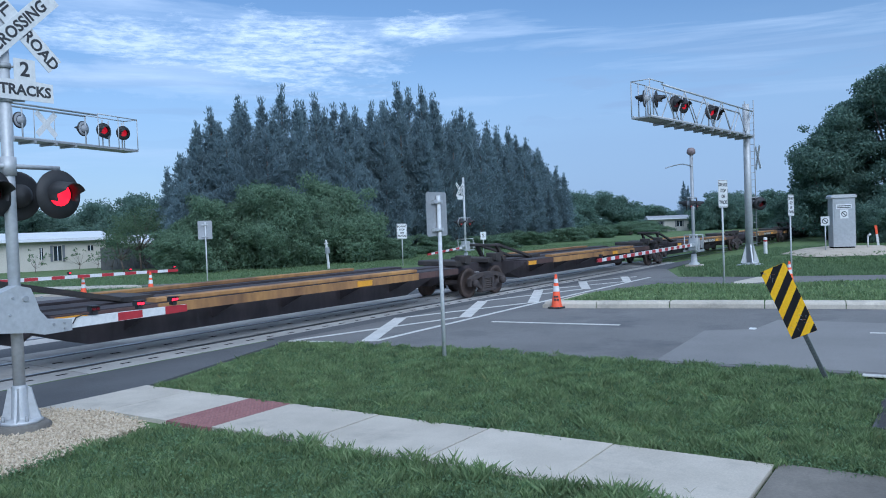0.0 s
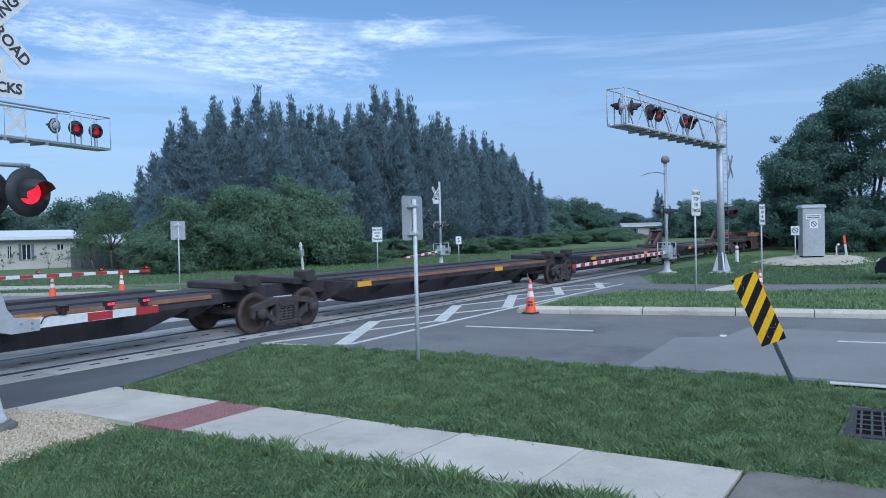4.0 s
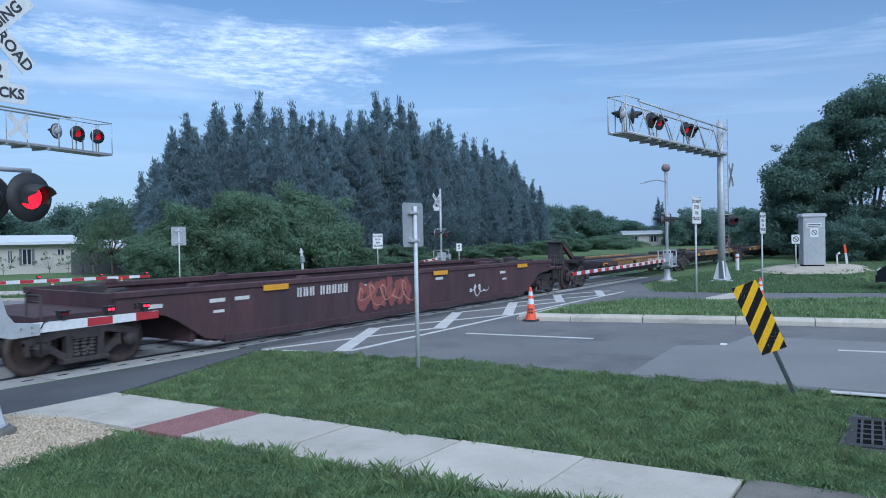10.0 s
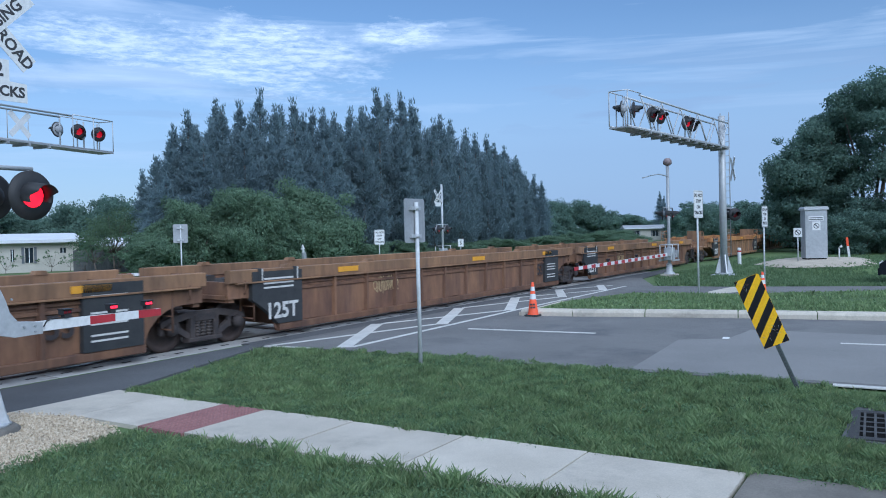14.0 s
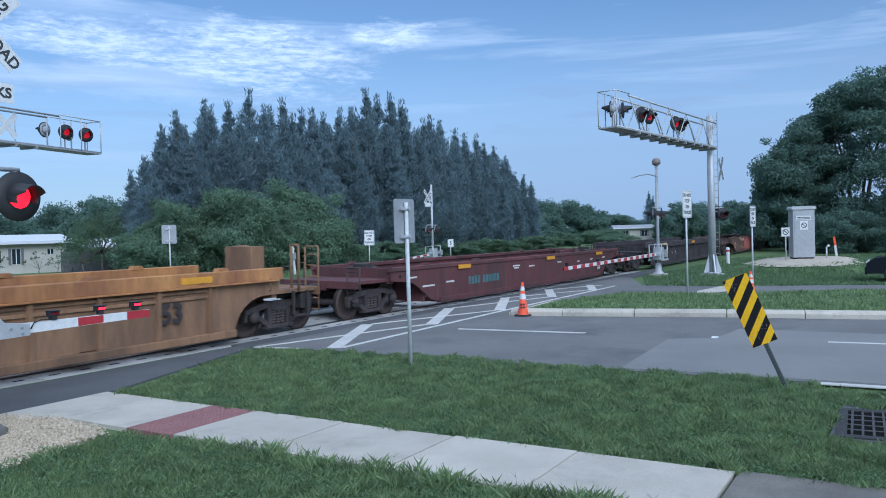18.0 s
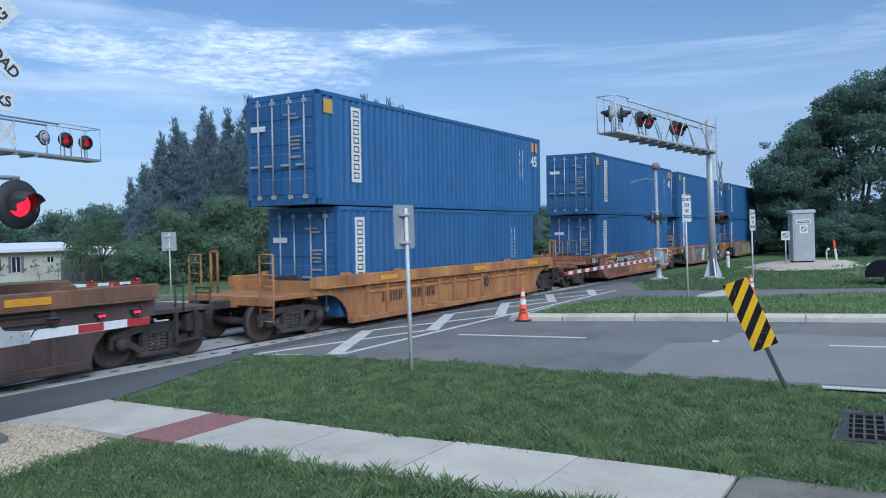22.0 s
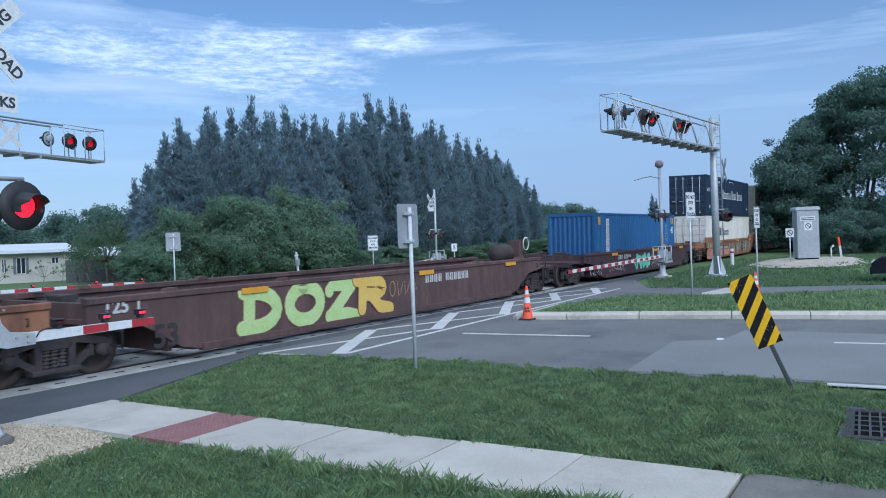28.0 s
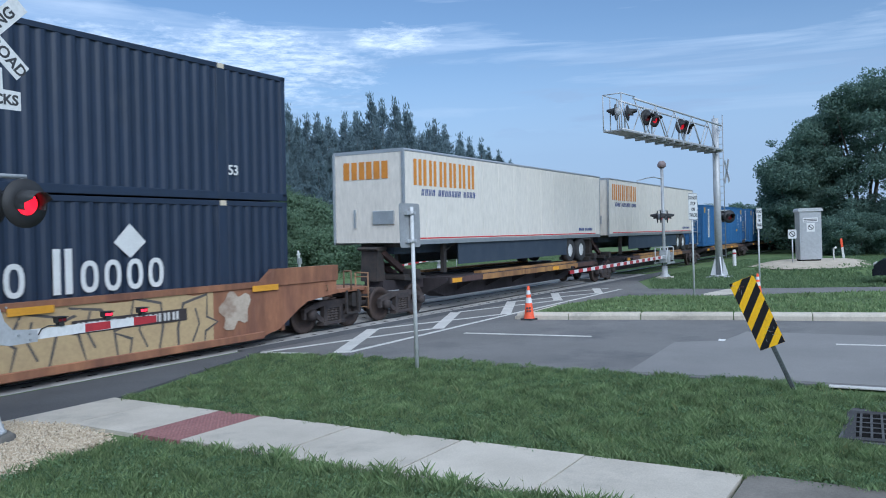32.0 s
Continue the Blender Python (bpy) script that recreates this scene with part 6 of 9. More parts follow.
for k in range(25):
    t = radians(70 + k * 9.2)
    for rr in (0.83, 0.96):
        arc.append((-4.2 + rr * math.cos(t), -1.306, 1.72 + rr * math.sin(t)))
part("logo_ring", Mesh().quadmesh(arc, [(2 * i, 2 * i + 2, 2 * i + 3, 2 * i + 1) for i in range(24)]), label_red, b, "open red ring of a logo")
b = dom_box(773.3, HIGH, box_beige, "weathered beige corrugated 53-foot container with faded grey lettering", label_faded, [(-3.0, 1.6, 1.35, 0.85, "HWlHH", 0.24)])
part("lettering", letters("INTERMODAL", 0.48, label_slate, 0.010), label_slate, b, "faded grey word INTERMODAL", (0.25, -1.308, 0.85))
dom_box(773.3, LOW, box_beige, "beige corrugated 53-foot container with dark slanted lettering blocks", label_navy, [(-2.5, 2.0, 1.3, 0.72, "HWlHH", 0.22)])
b = dom_box(793.0, HIGH, box_black, "black corrugated 53-foot container with a square logo", label_white, [(-5.0, -3.2, 2.25, 0.2, "HHHHHHHH", 0)])
sq = decal(b, -4.9, 1.75, 0.8, 1.0, label_cream, -1.305, "cream square logo plate")
part("logo_shape", Mesh().prism(bulge(random.Random(3), -4.9, 1.7, 0.24, 0.26, 18), "y", -1.3105, -1.308), label_slate, sq)
sq = part("label", Mesh().box(-8.16, -8.152, -0.45, 0.35, 1.3, 2.4), label_cream, b, "cream square logo plate on the end")
part("logo_shape", Mesh().box(-8.164, -8.161, -0.3, 0.2, 1.55, 2.1), label_slate, sq)
b = dom_box(793.0, LOW, box_black, "black corrugated 53-foot container with white lettering blocks", label_white, [(-3.9, 4.5, 1.16, 0.80, BLOCKS, 0), (-7.4, -4.9, 1.9, 0.4, "Hxxxxxxxx", 0.03)])
for y0, y1, z0, z1 in ((-0.95, 0.35, 2.05, 2.3), (-0.1, 0.6, 1.35, 1.6), (-0.75, 0.6, 1.0, 1.2)):
    part("letter_bar", Mesh().box(-8.16, -8.154, y0, y1, z0, z1), label_white, b)
part("logo", Mesh().prism([(3.4, 2.05), (3.75, 1.75), (4.1, 2.05), (3.75, 2.4)], "y", -1.309, -1.303), label_white, b, "white diamond logo shape")
blue_box(849.7, 1.16, 13.716, True)
blue_box(867.1, 1.16, 13.716, True)


# road trailers on the spine wagons
trailer_white = mat("trailer_white", (0.76, 0.71, 0.63), (0.71, 0.665, 0.59), 1.0, 0.45, bump=0.03, vary=0.03, stretch=(1, 1, 0.3), dirt=(0.50, 0.48, 0.44), dirt_at=(0.6, 0.95))
trailer_under = mat("trailer_under", (0.035, 0.05, 0.075), (0.05, 0.065, 0.09), 2, 0.6, bump=0.1)
trailer_orange = mat("trailer_orange", (0.70, 0.28, 0.04), None, 3, 0.6, bump=0.05)
trailer_blue = mat("trailer_blue", (0.05, 0.08, 0.25), None, 3, 0.6, bump=0.05)
alu = mat("aluminium_trim", (0.55, 0.56, 0.58), (0.48, 0.49, 0.51), 5, 0.4, 0.7, bump=0.05)


def trailer(s0, zoff=2.18):
    L = 16.15
    ob = thing("road_trailer", "white box trailer with orange lettering bars on a spine wagon", "road trailer", pose(s0 + L / 2, TRACK_Y, 0, CANT) @ pose(0, 0, zoff), "trailers on the train")
    MOVERS.append((ob, s0 + L / 2, zoff, 0.0))
    h = L / 2
    k = Mesh().box(-h, h, -1.295, 1.295, 0.0, 2.72, 0.03)
    part("body", k, trailer_white, ob)
    tr = Mesh().box(-h - 0.01, h + 0.01, -1.31, 1.31, 2.66, 2.76, 0.03).box(-h - 0.01, h + 0.01, -1.31, -1.28, -0.06, 0.08).box(-h - 0.01, h + 0.01, 1.28, 1.31, -0.06, 0.08)
    for q in (-1, 1):
        for s in (-1, 1):
            tr.box(min(q * h, q * (h + 0.012)) - 0.03, max(q * h, q * (h + 0.012)) + 0.03, s * 1.27 - 0.04, s * 1.27 + 0.04, 0, 2.7)
    part("trim", tr, alu, ob, "aluminium edge trim")
    for i in range(13):
        x = -h + 1.2 + i * 1.2
        part("seam", BOXES.setdefault("seam", Mesh().box(-0.02, 0.02, -1.303, -1.29, 0.05, 2.68).data("seam", trailer_white)), trailer_white, ob, at=(x, 0, 0))
    un = Mesh().box(-h + 0.5, h - 0.2, -0.55, 0.55, -0.35, -0.02).box(-h + 3.2, h - 3.8, -1.22, -1.19, -0.75, 0.0).box(-h + 3.2, h - 3.8, 1.19, 1.22, -0.75, 0.0)
    part("underframe", un, trailer_under, ob, "dark underframe and side skirt")
    for s in (-1, 1):
        lg = Mesh().box(-h + 2.7, -h + 2.85, s * 0.9 - 0.07, s * 0.9 + 0.07, -1.0, 0).tube((-h + 2.78, s * 0.9 - 0.05, -0.3), (-h + 3.6, s * 0.9 - 0.05, -0.05), 0.03, n=6)
        part("landing_leg", lg, black_iron, ob)
    for dx in (0, 1.25):
        for s in (-1, 1):
            wh = part("wheel", BOXES.setdefault("trailer_tyre", Mesh().lathe([(0.28, -0.14), (0.46, -0.15), (0.52, -0.10), (0.52, 0.10), (0.46, 0.15), (0.28, 0.14), (0.28, -0.14)], 20, axis="y").data("tyre", rubber)), rubber, ob, "black road tyre", (h - 3.4 + dx, s * 1.08, -0.58))
            part("rim", BOXES.setdefault("trailer_rim", Mesh().lathe([(0.0, -0.06), (0.1, -0.09), (0.2, -0.04), (0.285, -0.12), (0.285, 0.12), (0.2, 0.04), (0.0, 0.06)], 14, axis="y").data("rim", label_white)), label_white, wh)
    side_bars(ob, -h + 0.5, 3.7, 1.70, 0.78, trailer_orange, "WHHHHH", y=-1.3, stroke=0.32)
    side_bars(ob, -h + 0.9, 3.3, 1.40, 0.2, trailer_blue, "HHHH HHHHHHH HHHH", lean=0.04, y=-1.3)
    side_bars(ob, h - 2.6, 1.6, 0.25, 0.12, trailer_blue, "BBBB BBBBBB", y=-1.3)
    part("lamp_strip", Mesh().box(-h + 0.6, h - 0.6, -1.303, -1.297, 0.10, 0.14), label_red, ob, "red and white marker strip")
    for i, (yy, w) in enumerate(((0.8, 0.22), (0.5, 0.2), (0.22, 0.2), (-0.05, 0.2), (-0.33, 0.22), (-0.62, 0.22))):
        part("letter_bar", Mesh().box(-h - 0.018, -h - 0.012, yy - w / 2, yy + w / 2, 1.90, 2.42), trailer_orange, ob)
    part("nose_box", Mesh().box(-h - 0.06, -h, -0.95, -0.2, 0.55, 0.95, 0.01), alu, ob, "hose and lamp box on the nose")
    part("nose_strip", Mesh().box(-h - 0.05, -h, 0.45, 0.52, 0.45, 1.0), alu, ob)
    part("kingpin_plate", Mesh().box(-h + 0.4, -h + 1.9, -0.6, 0.6, -0.14, -0.02), black_iron, ob)
    return ob


trailer(806.0)
trailer(823.4)

# ---- crossing signals, signs and street things ----
galv = mat("galvanised_steel", (0.46, 0.47, 0.48), (0.54, 0.55, 0.56), 2.5, 0.55, 0.35, bump=0.1, fine=16, dirt=(0.32, 0.32, 0.32), dirt_at=(0.6, 0.9))
galv_dull = mat("galvanised_dull", (0.33, 0.34, 0.35), (0.40, 0.41, 0.42), 2.5, 0.6, 0.3, bump=0.1, fine=16)
post_pale = mat("weathered_zinc", (0.56, 0.57, 0.57), (0.64, 0.65, 0.65), 2.5, 0.6, 0.1, bump=0.08, fine=16, dirt=(0.40, 0.40, 0.40), dirt_at=(0.6, 0.9))
sign_white = mat("sign_white", (0.74, 0.74, 0.73), (0.68, 0.68, 0.67), 2, 0.5, bump=0.03)
sign_ink = mat("sign_ink", (0.05, 0.05, 0.055), None, 4, 0.6, bump=0)
signal_black = mat("signal_black", (0.02, 0.02, 0.022), (0.03, 0.03, 0.032), 3, 0.6, bump=0.05)
signal_back = mat("signal_back", (0.36, 0.37, 0.39), (0.30, 0.31, 0.33), 3, 0.6, bump=0.05)
lens_lit = mat("lens_lit", (0.5, 0.01, 0.02), None, 5, 0.3, bump=0, emit=((1.0, 0.006, 0.02), 2.4))
lens_low = mat("lens_low", (0.35, 0.01, 0.02), None, 5, 0.3, bump=0, emit=((1.0, 0.01, 0.03), 0.45))
lens_dim = mat("lens_dim", (0.16, 0.012, 0.02), None, 5, 0.2, bump=0)
lamp_small = mat("arm_lamp_lit", (0.6, 0.02, 0.04), None, 5, 0.3, bump=0, emit=((1.0, 0.02, 0.05), 2.2))
band_red = mat("band_red", (0.45, 0.035, 0.045), (0.36, 0.03, 0.04), 4, 0.5, bump=0.03)
cone_orange = mat("cone_orange", (0.82, 0.105, 0.035), (0.74, 0.09, 0.03), 3, 0.6, bump=0.05, dirt=(0.45, 0.10, 0.05), dirt_at=(0.6, 0.9))
hazard_yellow = mat("hazard_yellow", (0.95, 0.56, 0.012), (0.86, 0.47, 0.012), 4, 0.6, gloss=0.15, bump=0.03, dirt=(0.45, 0.28, 0.05), dirt_at=(0.62, 0.8))
wood_post = mat("delineator_white", (0.70, 0.70, 0.68), None, 4, 0.6)


def signal_lamp(parent, at, lit=False, back=False):
    """Flashing-light unit that faces -y: round background, hood and lens."""
    d = part("signal_lamp", Mesh().lathe([(0.0, 0.035), (0.27, 0.03), (0.305, 0.012), (0.305, -0.012), (0.16, -0.03), (0.0, -0.03)], 28, axis="y"), signal_black, parent, "round black signal background", at)
    k = Mesh()
    n = 14
    vs, fs = [], []
    for i in range(n + 1):
        t = radians(-25 + 230 * i / n)
        c, s = math.cos(t), math.sin(t)
        ln = 0.30 if 20 < math.degrees(t) < 160 else 0.16
        vs += [(0.17 * c, -0.02, 0.17 * s), (0.155 * c, -0.02 - ln, 0.155 * s - 0.03), (0.163 * c, -0.02, 0.163 * s), (0.148 * c, -0.02 - ln, 0.148 * s - 0.03)]
    for i in range(n):
        a, b = 4 * i, 4 * i + 4
        fs += [(a, b, b + 1, a + 1), (a + 2, a + 3, b + 3, b + 2), (a + 1, b + 1, b + 3, a + 3)]
    k.quadmesh(vs, fs, True)
    part("hood", k, signal_black, d, "black visor")
    part("lens", Mesh().lathe([(0.0, -0.065), (0.08, -0.058), (0.145, -0.036), (0.15, -0.028), (0.0, -0.028)], 20, axis="y"), (lens_low if back else lens_lit) if lit else lens_dim, d, "glowing red lens" if lit else "dark red lens")
    part("housing", Mesh().lathe([(0.15, 0.03), (0.14, 0.12), (0.08, 0.17), (0.0, 0.18)], 16, axis="y"), signal_back if back else signal_black, d)
    if back:
        part("back_plate", Mesh().lathe([(0.15, 0.031), (0.27, 0.036), (0.27, 0.031)], 24, axis="y"), signal_back, d, "grey back of the signal disc")
    return d


def board(parent, name, w, h, at, words, size, label, back=False):
    """Rounded sign plate in the x-z plane, facing -y, with lines of words."""
    r = min(w, h) * 0.08
    poly = []
    for cx, cz, t0 in ((w / 2 - r, h / 2 - r, 0), (-w / 2 + r, h / 2 - r, 90), (-w / 2 + r, -h / 2 + r, 180), (w / 2 - r, -h / 2 + r, 270)):
        for k in range(4):
            t = radians(t0 + 30 * k)
            poly.append((cx + r * math.cos(t), cz + r * math.sin(t)))
    p = part(name, Mesh().prism(poly, "y", -0.003, 0.003), galv_dull if back else sign_white, parent, label, at)
    if words:
        part("border", Mesh().box(-w / 2 + 0.02, w / 2 - 0.02, -0.0045, -0.003, h / 2 - 0.03, h / 2 - 0.02).box(-w / 2 + 0.02, w / 2 - 0.02, -0.0045, -0.003, -h / 2 + 0.02, -h / 2 + 0.03).box(-w / 2 + 0.02, -w / 2 + 0.03, -0.0045, -0.003, -h / 2 + 0.02, h / 2 - 0.02).box(w / 2 - 0.03, w / 2 - 0.02, -0.0045, -0.003, -h / 2 + 0.02, h / 2 - 0.02), sign_ink, p)
        n = len(words)
        for i, t in enumerate(words):
            part("lettering", letters(t, size, sign_ink, 0.006, 0.001), sign_ink, p, at=(0, -0.0045, (n / 2 - 0.5 - i) * h * 0.84 / n))
    return p


def crossbuck(parent, at, words=True, tilt=45):
    c = part("crossbuck", Mesh().box(-0.03, 0.03, 0.012, 0.03, -0.1, 0.1), galv, parent, "white crossed railroad boards", at)
    for s, txt, dy in ((-1, ("RAIL", "ROAD"), 0.0), (1, ("CROSSING",), -0.012)):
        b = part("blade", Mesh().box(-0.61, 0.61, dy - 0.004, dy + 0.004, -0.115, 0.115), sign_white, c, at=pose(0, 0, 0, 0, s * -tilt, 0))
        if words:
            for t, x in zip(txt, (-0.36, 0.36) if len(txt) == 2 else (0.0,)):
                part("lettering", letters(t, 0.19, sign_ink, 0.005, 0.001), sign_ink, b, at=(x, dy - 0.0055, 0))
    return c


def gate_arm(parent, x0, x1, z0, z1, y, h=0.11, lamps=(), bands=99, step=0.41):
    """Striped arm along x from the mechanism to its tip."""
    n = max(3, round(abs(x1 - x0) / step))
    arm = part("gate_arm", Mesh().prism([(x0, z0 - h / 2), (x1, z1 - h / 2.6), (x1, z1 + h / 2.6), (x0, z0 + h / 2)], "y", y - 0.02, y + 0.02), sign_white, parent, "white gate arm with red reflective bands")
    for i in range(n):
        if i % 2 == 0 and i < bands:
            u0, u1 = (n - i - 1) / n, (n - i) / n
            xa, xb = x0 + (x1 - x0) * u0, x0 + (x1 - x0) * u1
            za, zb = z0 + (z1 - z0) * u0, z0 + (z1 - z0) * u1
            part("red_band", Mesh().prism([(xa, za - h * 0.42), (xb, zb - h * 0.38), (xb, zb + h * 0.38), (xa, za + h * 0.42)], "y", y - 0.0235, y + 0.0235), band_red, arm)
    for u, lit in lamps:
        xa, za = x0 + (x1 - x0) * u, z0 + (z1 - z0) * u + h / 2
        lm = part("arm_lamp", Mesh().box(xa - 0.035, xa + 0.035, y - 0.04, y + 0.04, za, za + 0.05, 0.008).box(xa - 0.062, xa + 0.062, y - 0.05, y + 0.05, za + 0.045, za + 0.112, 0.012).box(xa - 0.07, xa + 0.07, y - 0.08, y + 0.06, za + 0.112, za + 0.122), signal_black, arm, "small black arm lamp")
        for dx in (-0.028, 0.028):
            part("lens", Mesh().box(xa + dx - 0.022, xa + dx + 0.022, y - 0.056, y - 0.049, za + 0.062, za + 0.096, 0.006), lamp_small if lit else lens_dim, lm, "glowing red lens" if lit else "dark red lens")
    return arm


# near gate beside the pavement
gate = thing("crossing_gate", "lowered crossing gate with flashing lights on a galvanised mast", "crossing gate", pose(4.98, 9.45, 0))
part("foundation", Mesh().lathe([(0.0, 0.09), (0.29, 0.09), (0.33, 0.06), (0.34, -0.1)], 12), concrete_old, gate, "weathered concrete footing")
part("mast", Mesh().tube((0, 0, 0.1), (0, 0, 5.3), 0.068, n=18), galv, gate)
base = part("mast_base", Mesh().lathe([(0.0, 0.09), (0.24, 0.09), (0.24, 0.125), (0.118, 0.13), (0.11, 0.16), (0.088, 0.50), (0.078, 0.54), (0.0, 0.54)], 10), galv, gate, "cast mast base with shroud")
for i in range(4):
    t = radians(45 + 90 * i)
    part("gusset", Mesh().prism([(0.09, 0.125), (0.23, 0.125), (0.20, 0.20), (0.13, 0.50), (0.09, 0.52)], "y", -0.014, 0.014), galv, base, at=pose(0, 0, 0, 0, 0, 45 + 90 * i))
    part("bolt", Mesh().tube((0.2 * math.cos(t + 0.6), 0.2 * math.sin(t + 0.6), 0.10), (0.2 * math.cos(t + 0.6), 0.2 * math.sin(t + 0.6), 0.19), 0.02, n=6), galv_dull, base)
mech = part("gate_mechanism", Mesh().prism([(-0.28, 1.20), (-0.28, 1.66), (-0.05, 1.74), (0.10, 1.70), (0.16, 1.56), (0.20, 1.42), (0.30, 1.30), (0.60, 1.27), (0.60, 1.13), (0.25, 1.12), (0.10, 1.16)], "y", -0.17, 0.05), galv, gate, "galvanised gate machine casing")
part("pivot_bolt", Mesh().tube((0.03, -0.19, 1.58), (0.03, -0.15, 1.58), 0.035, n=8), galv_dull, mech)
part("counter_box", Mesh().box(-0.75, -0.2, 0.06, 0.34, 1.05, 1.55, 0.03), galv, mech)
for x, z in ((0.50, 1.235), (0.50, 1.165), (0.36, 1.235), (0.22, 1.58), (-0.12, 1.60), (-0.16, 1.40)):
    part("bolt", Mesh().tube((x, -0.19, z), (x, -0.168, z), 0.014, n=6), galv_dull, mech)
part("lamp_cable", Mesh().path([(0.66, -0.085, 1.20), (0.70, -0.09, 1.27), (0.80, -0.09, 1.30), (0.94, -0.085, 1.285)], 0.008, 5), signal_black, gate, "black lamp cable on the arm")
gate_arm(gate, 0.56, 2.42, 1.21, 1.22, -0.06, 0.13, ((0.22, False), (0.58, True), (0.88, True)), 3)
arm = part("cross_arm", Mesh().tube((-0.62, -0.02, 3.16), (0.62, -0.02, 3.16), 0.03).tube((0, 0, 3.05), (0, 0, 3.27), 0.09).tube((0.56, -0.02, 3.16), (0.56, -0.06, 2.84), 0.022).tube((-0.56, -0.02, 3.16), (-0.56, -0.06, 2.84), 0.022), galv, gate, "horizontal lamp bracket")
signal_lamp(gate, pose(0.56, -0.08, 2.83, 0, 0, 6), True)
signal_lamp(gate, pose(-0.30, -0.08, 2.83, 0, 0, 6), False)
signal_lamp(gate, pose(0.20, 0.22, 2.82, 0, 0, 180), False)
signal_lamp(gate, pose(-0.62, 0.22, 2.82, 0, 0, 180), False)
crossbuck(gate, pose(0.16, -0.09, 4.84))
tk = part("track_count_sign", Mesh().prism([(-0.345, -0.115), (0.345, -0.115), (0.345, 0.115), (0.13, 0.125), (0.13, 0.38), (-0.13, 0.38), (-0.13, 0.125), (-0.345, 0.115)], "y", -0.004, 0.004), sign_white, gate, "white sign that reads 2 tracks", pose(0.205, -0.09, 4.07))
part("lettering", letters("TRACKS", 0.17, sign_ink, 0.006, 0.001), sign_ink, tk, at=(0, -0.0055, 0.0))
part("lettering", letters("2", 0.24, sign_ink, 0.006, 0.001), sign_ink, tk, at=(0, -0.0055, 0.25))
for z in (3.95, 4.35, 4.75):
    part("sign_bracket", Mesh().tube((0, 0, z), (0.2, -0.07, z), 0.014, n=6).tube((0, 0, z - 0.03), (0, 0, z + 0.03), 0.085, n=12), galv_dull, gate)


def mast_gate(at, label, top, arm_x, arm_z, lights_z, face, xb=None, lamps=(), step=0.41):
    """A gate on a galvanised mast, its arm along x; face: the way its lamps look."""
    ob = thing("crossing_gate", label, "crossing gate", at)
    part("foundation", Mesh().box(-0.35, 0.35, -0.35, 0.35, -0.1, 0.10, 0.03), concrete, ob)
    part("mast", Mesh().tube((0, 0, 0.08), (0, 0, top), 0.075, n=14), galv, ob)
    part("mast_base", Mesh().lathe([(0.26, 0.10), (0.24, 0.16), (0.15, 0.22), (0.13, 0.6), (0.0, 0.62)], 14), galv, ob)
    m_ = part("gate_mechanism", Mesh().box(-0.28, 0.28, -0.22, 0.18, 0.78, 1.35, 0.05).box(-0.62, -0.28, -0.16, 0.05, 0.95, 1.12, 0.02).box(0.28, 0.9, -0.1, 0.08, 0.98, 1.10, 0.02), galv, ob, "galvanised gate machine")
    for x in (-0.5, 0.5):
        part("guard_rail", Mesh().path([(x, -0.3, 0.75), (x, -0.3, 1.5), (x * 0.9, 0.3, 1.5), (x * 0.9, 0.3, 0.75)], 0.025, 6), galv, m_)
    for y in (-0.305, 0.305):
        part("guard_bar", Mesh().box(-0.6, 0.6, y - 0.025, y + 0.025, 0.72, 0.80), galv, m_)
    part("counter_weight", Mesh().box(0.75, 1.05, -0.16, 0.16, 0.86, 1.22, 0.03), galv_dull, m_)
    s = -1 if arm_x < 0 else 1
    gate_arm(ob, s * 0.5, arm_x, arm_z[0], arm_z[1], -0.06, 0.15, lamps, step=step)
    br = part("cross_arm", Mesh().tube((-0.7, 0, lights_z + 0.3), (0.7, 0, lights_z + 0.3), 0.03, n=8), galv, ob)
    for x in (-0.55, 0.55):
        signal_lamp(ob, pose(x, -0.05, lights_z, 0, 0, face), True, True)
        signal_lamp(ob, pose(x, 0.12, lights_z, 0, 0, face + 180), False, True)
    if xb:
        crossbuck(ob, xb)
    return ob


g2 = mast_gate(pose(37.4, 10.49, 0, 0, 0, 0), "lowered crossing gate with bell and lights on a tall mast", 5.25, -12.0, (1.04, 0.93), 2.95, 15, lamps=((0.4, False), (0.7, False), (0.97, False)))
part("bell", Mesh().lathe([(0.0, 5.62), (0.12, 5.60), (0.2, 5.48), (0.2, 5.34), (0.08, 5.25), (0.0, 5.25)], 14), mat("bell_grey", (0.22, 0.17, 0.17), (0.28, 0.22, 0.22), 4, 0.6), g2, "round dull red-grey bell")
part("bracket_arm", Mesh().path([(0, 0, 4.75), (-1.4, 0, 4.78), (-2.6, 0, 4.66), (-3.9, 0, 4.48)], 0.025, 6), galv, g2, "thin curved bracket arm")
g3_ = mast_gate(pose(44.4, 27.5, 0, 0, 0, 0), "crossing gate with crossbuck beyond the tracks", 5.6, -4.6, (0.95, 0.68), 2.6, 10, xb=pose(-0.55, -0.06, 4.75))
part("track_count_sign", Mesh().box(-0.9, -0.25, -0.07, -0.06, 4.12, 4.38), sign_white, g3_)
mast_gate(pose(9.6, 28.3, 0), "lowered crossing gate beyond the tracks", 4.5, 12.3, (1.00, 0.875), 2.8, 0, lamps=((0.3, True), (0.582, True), (0.803, True), (0.985, True)), step=0.515)


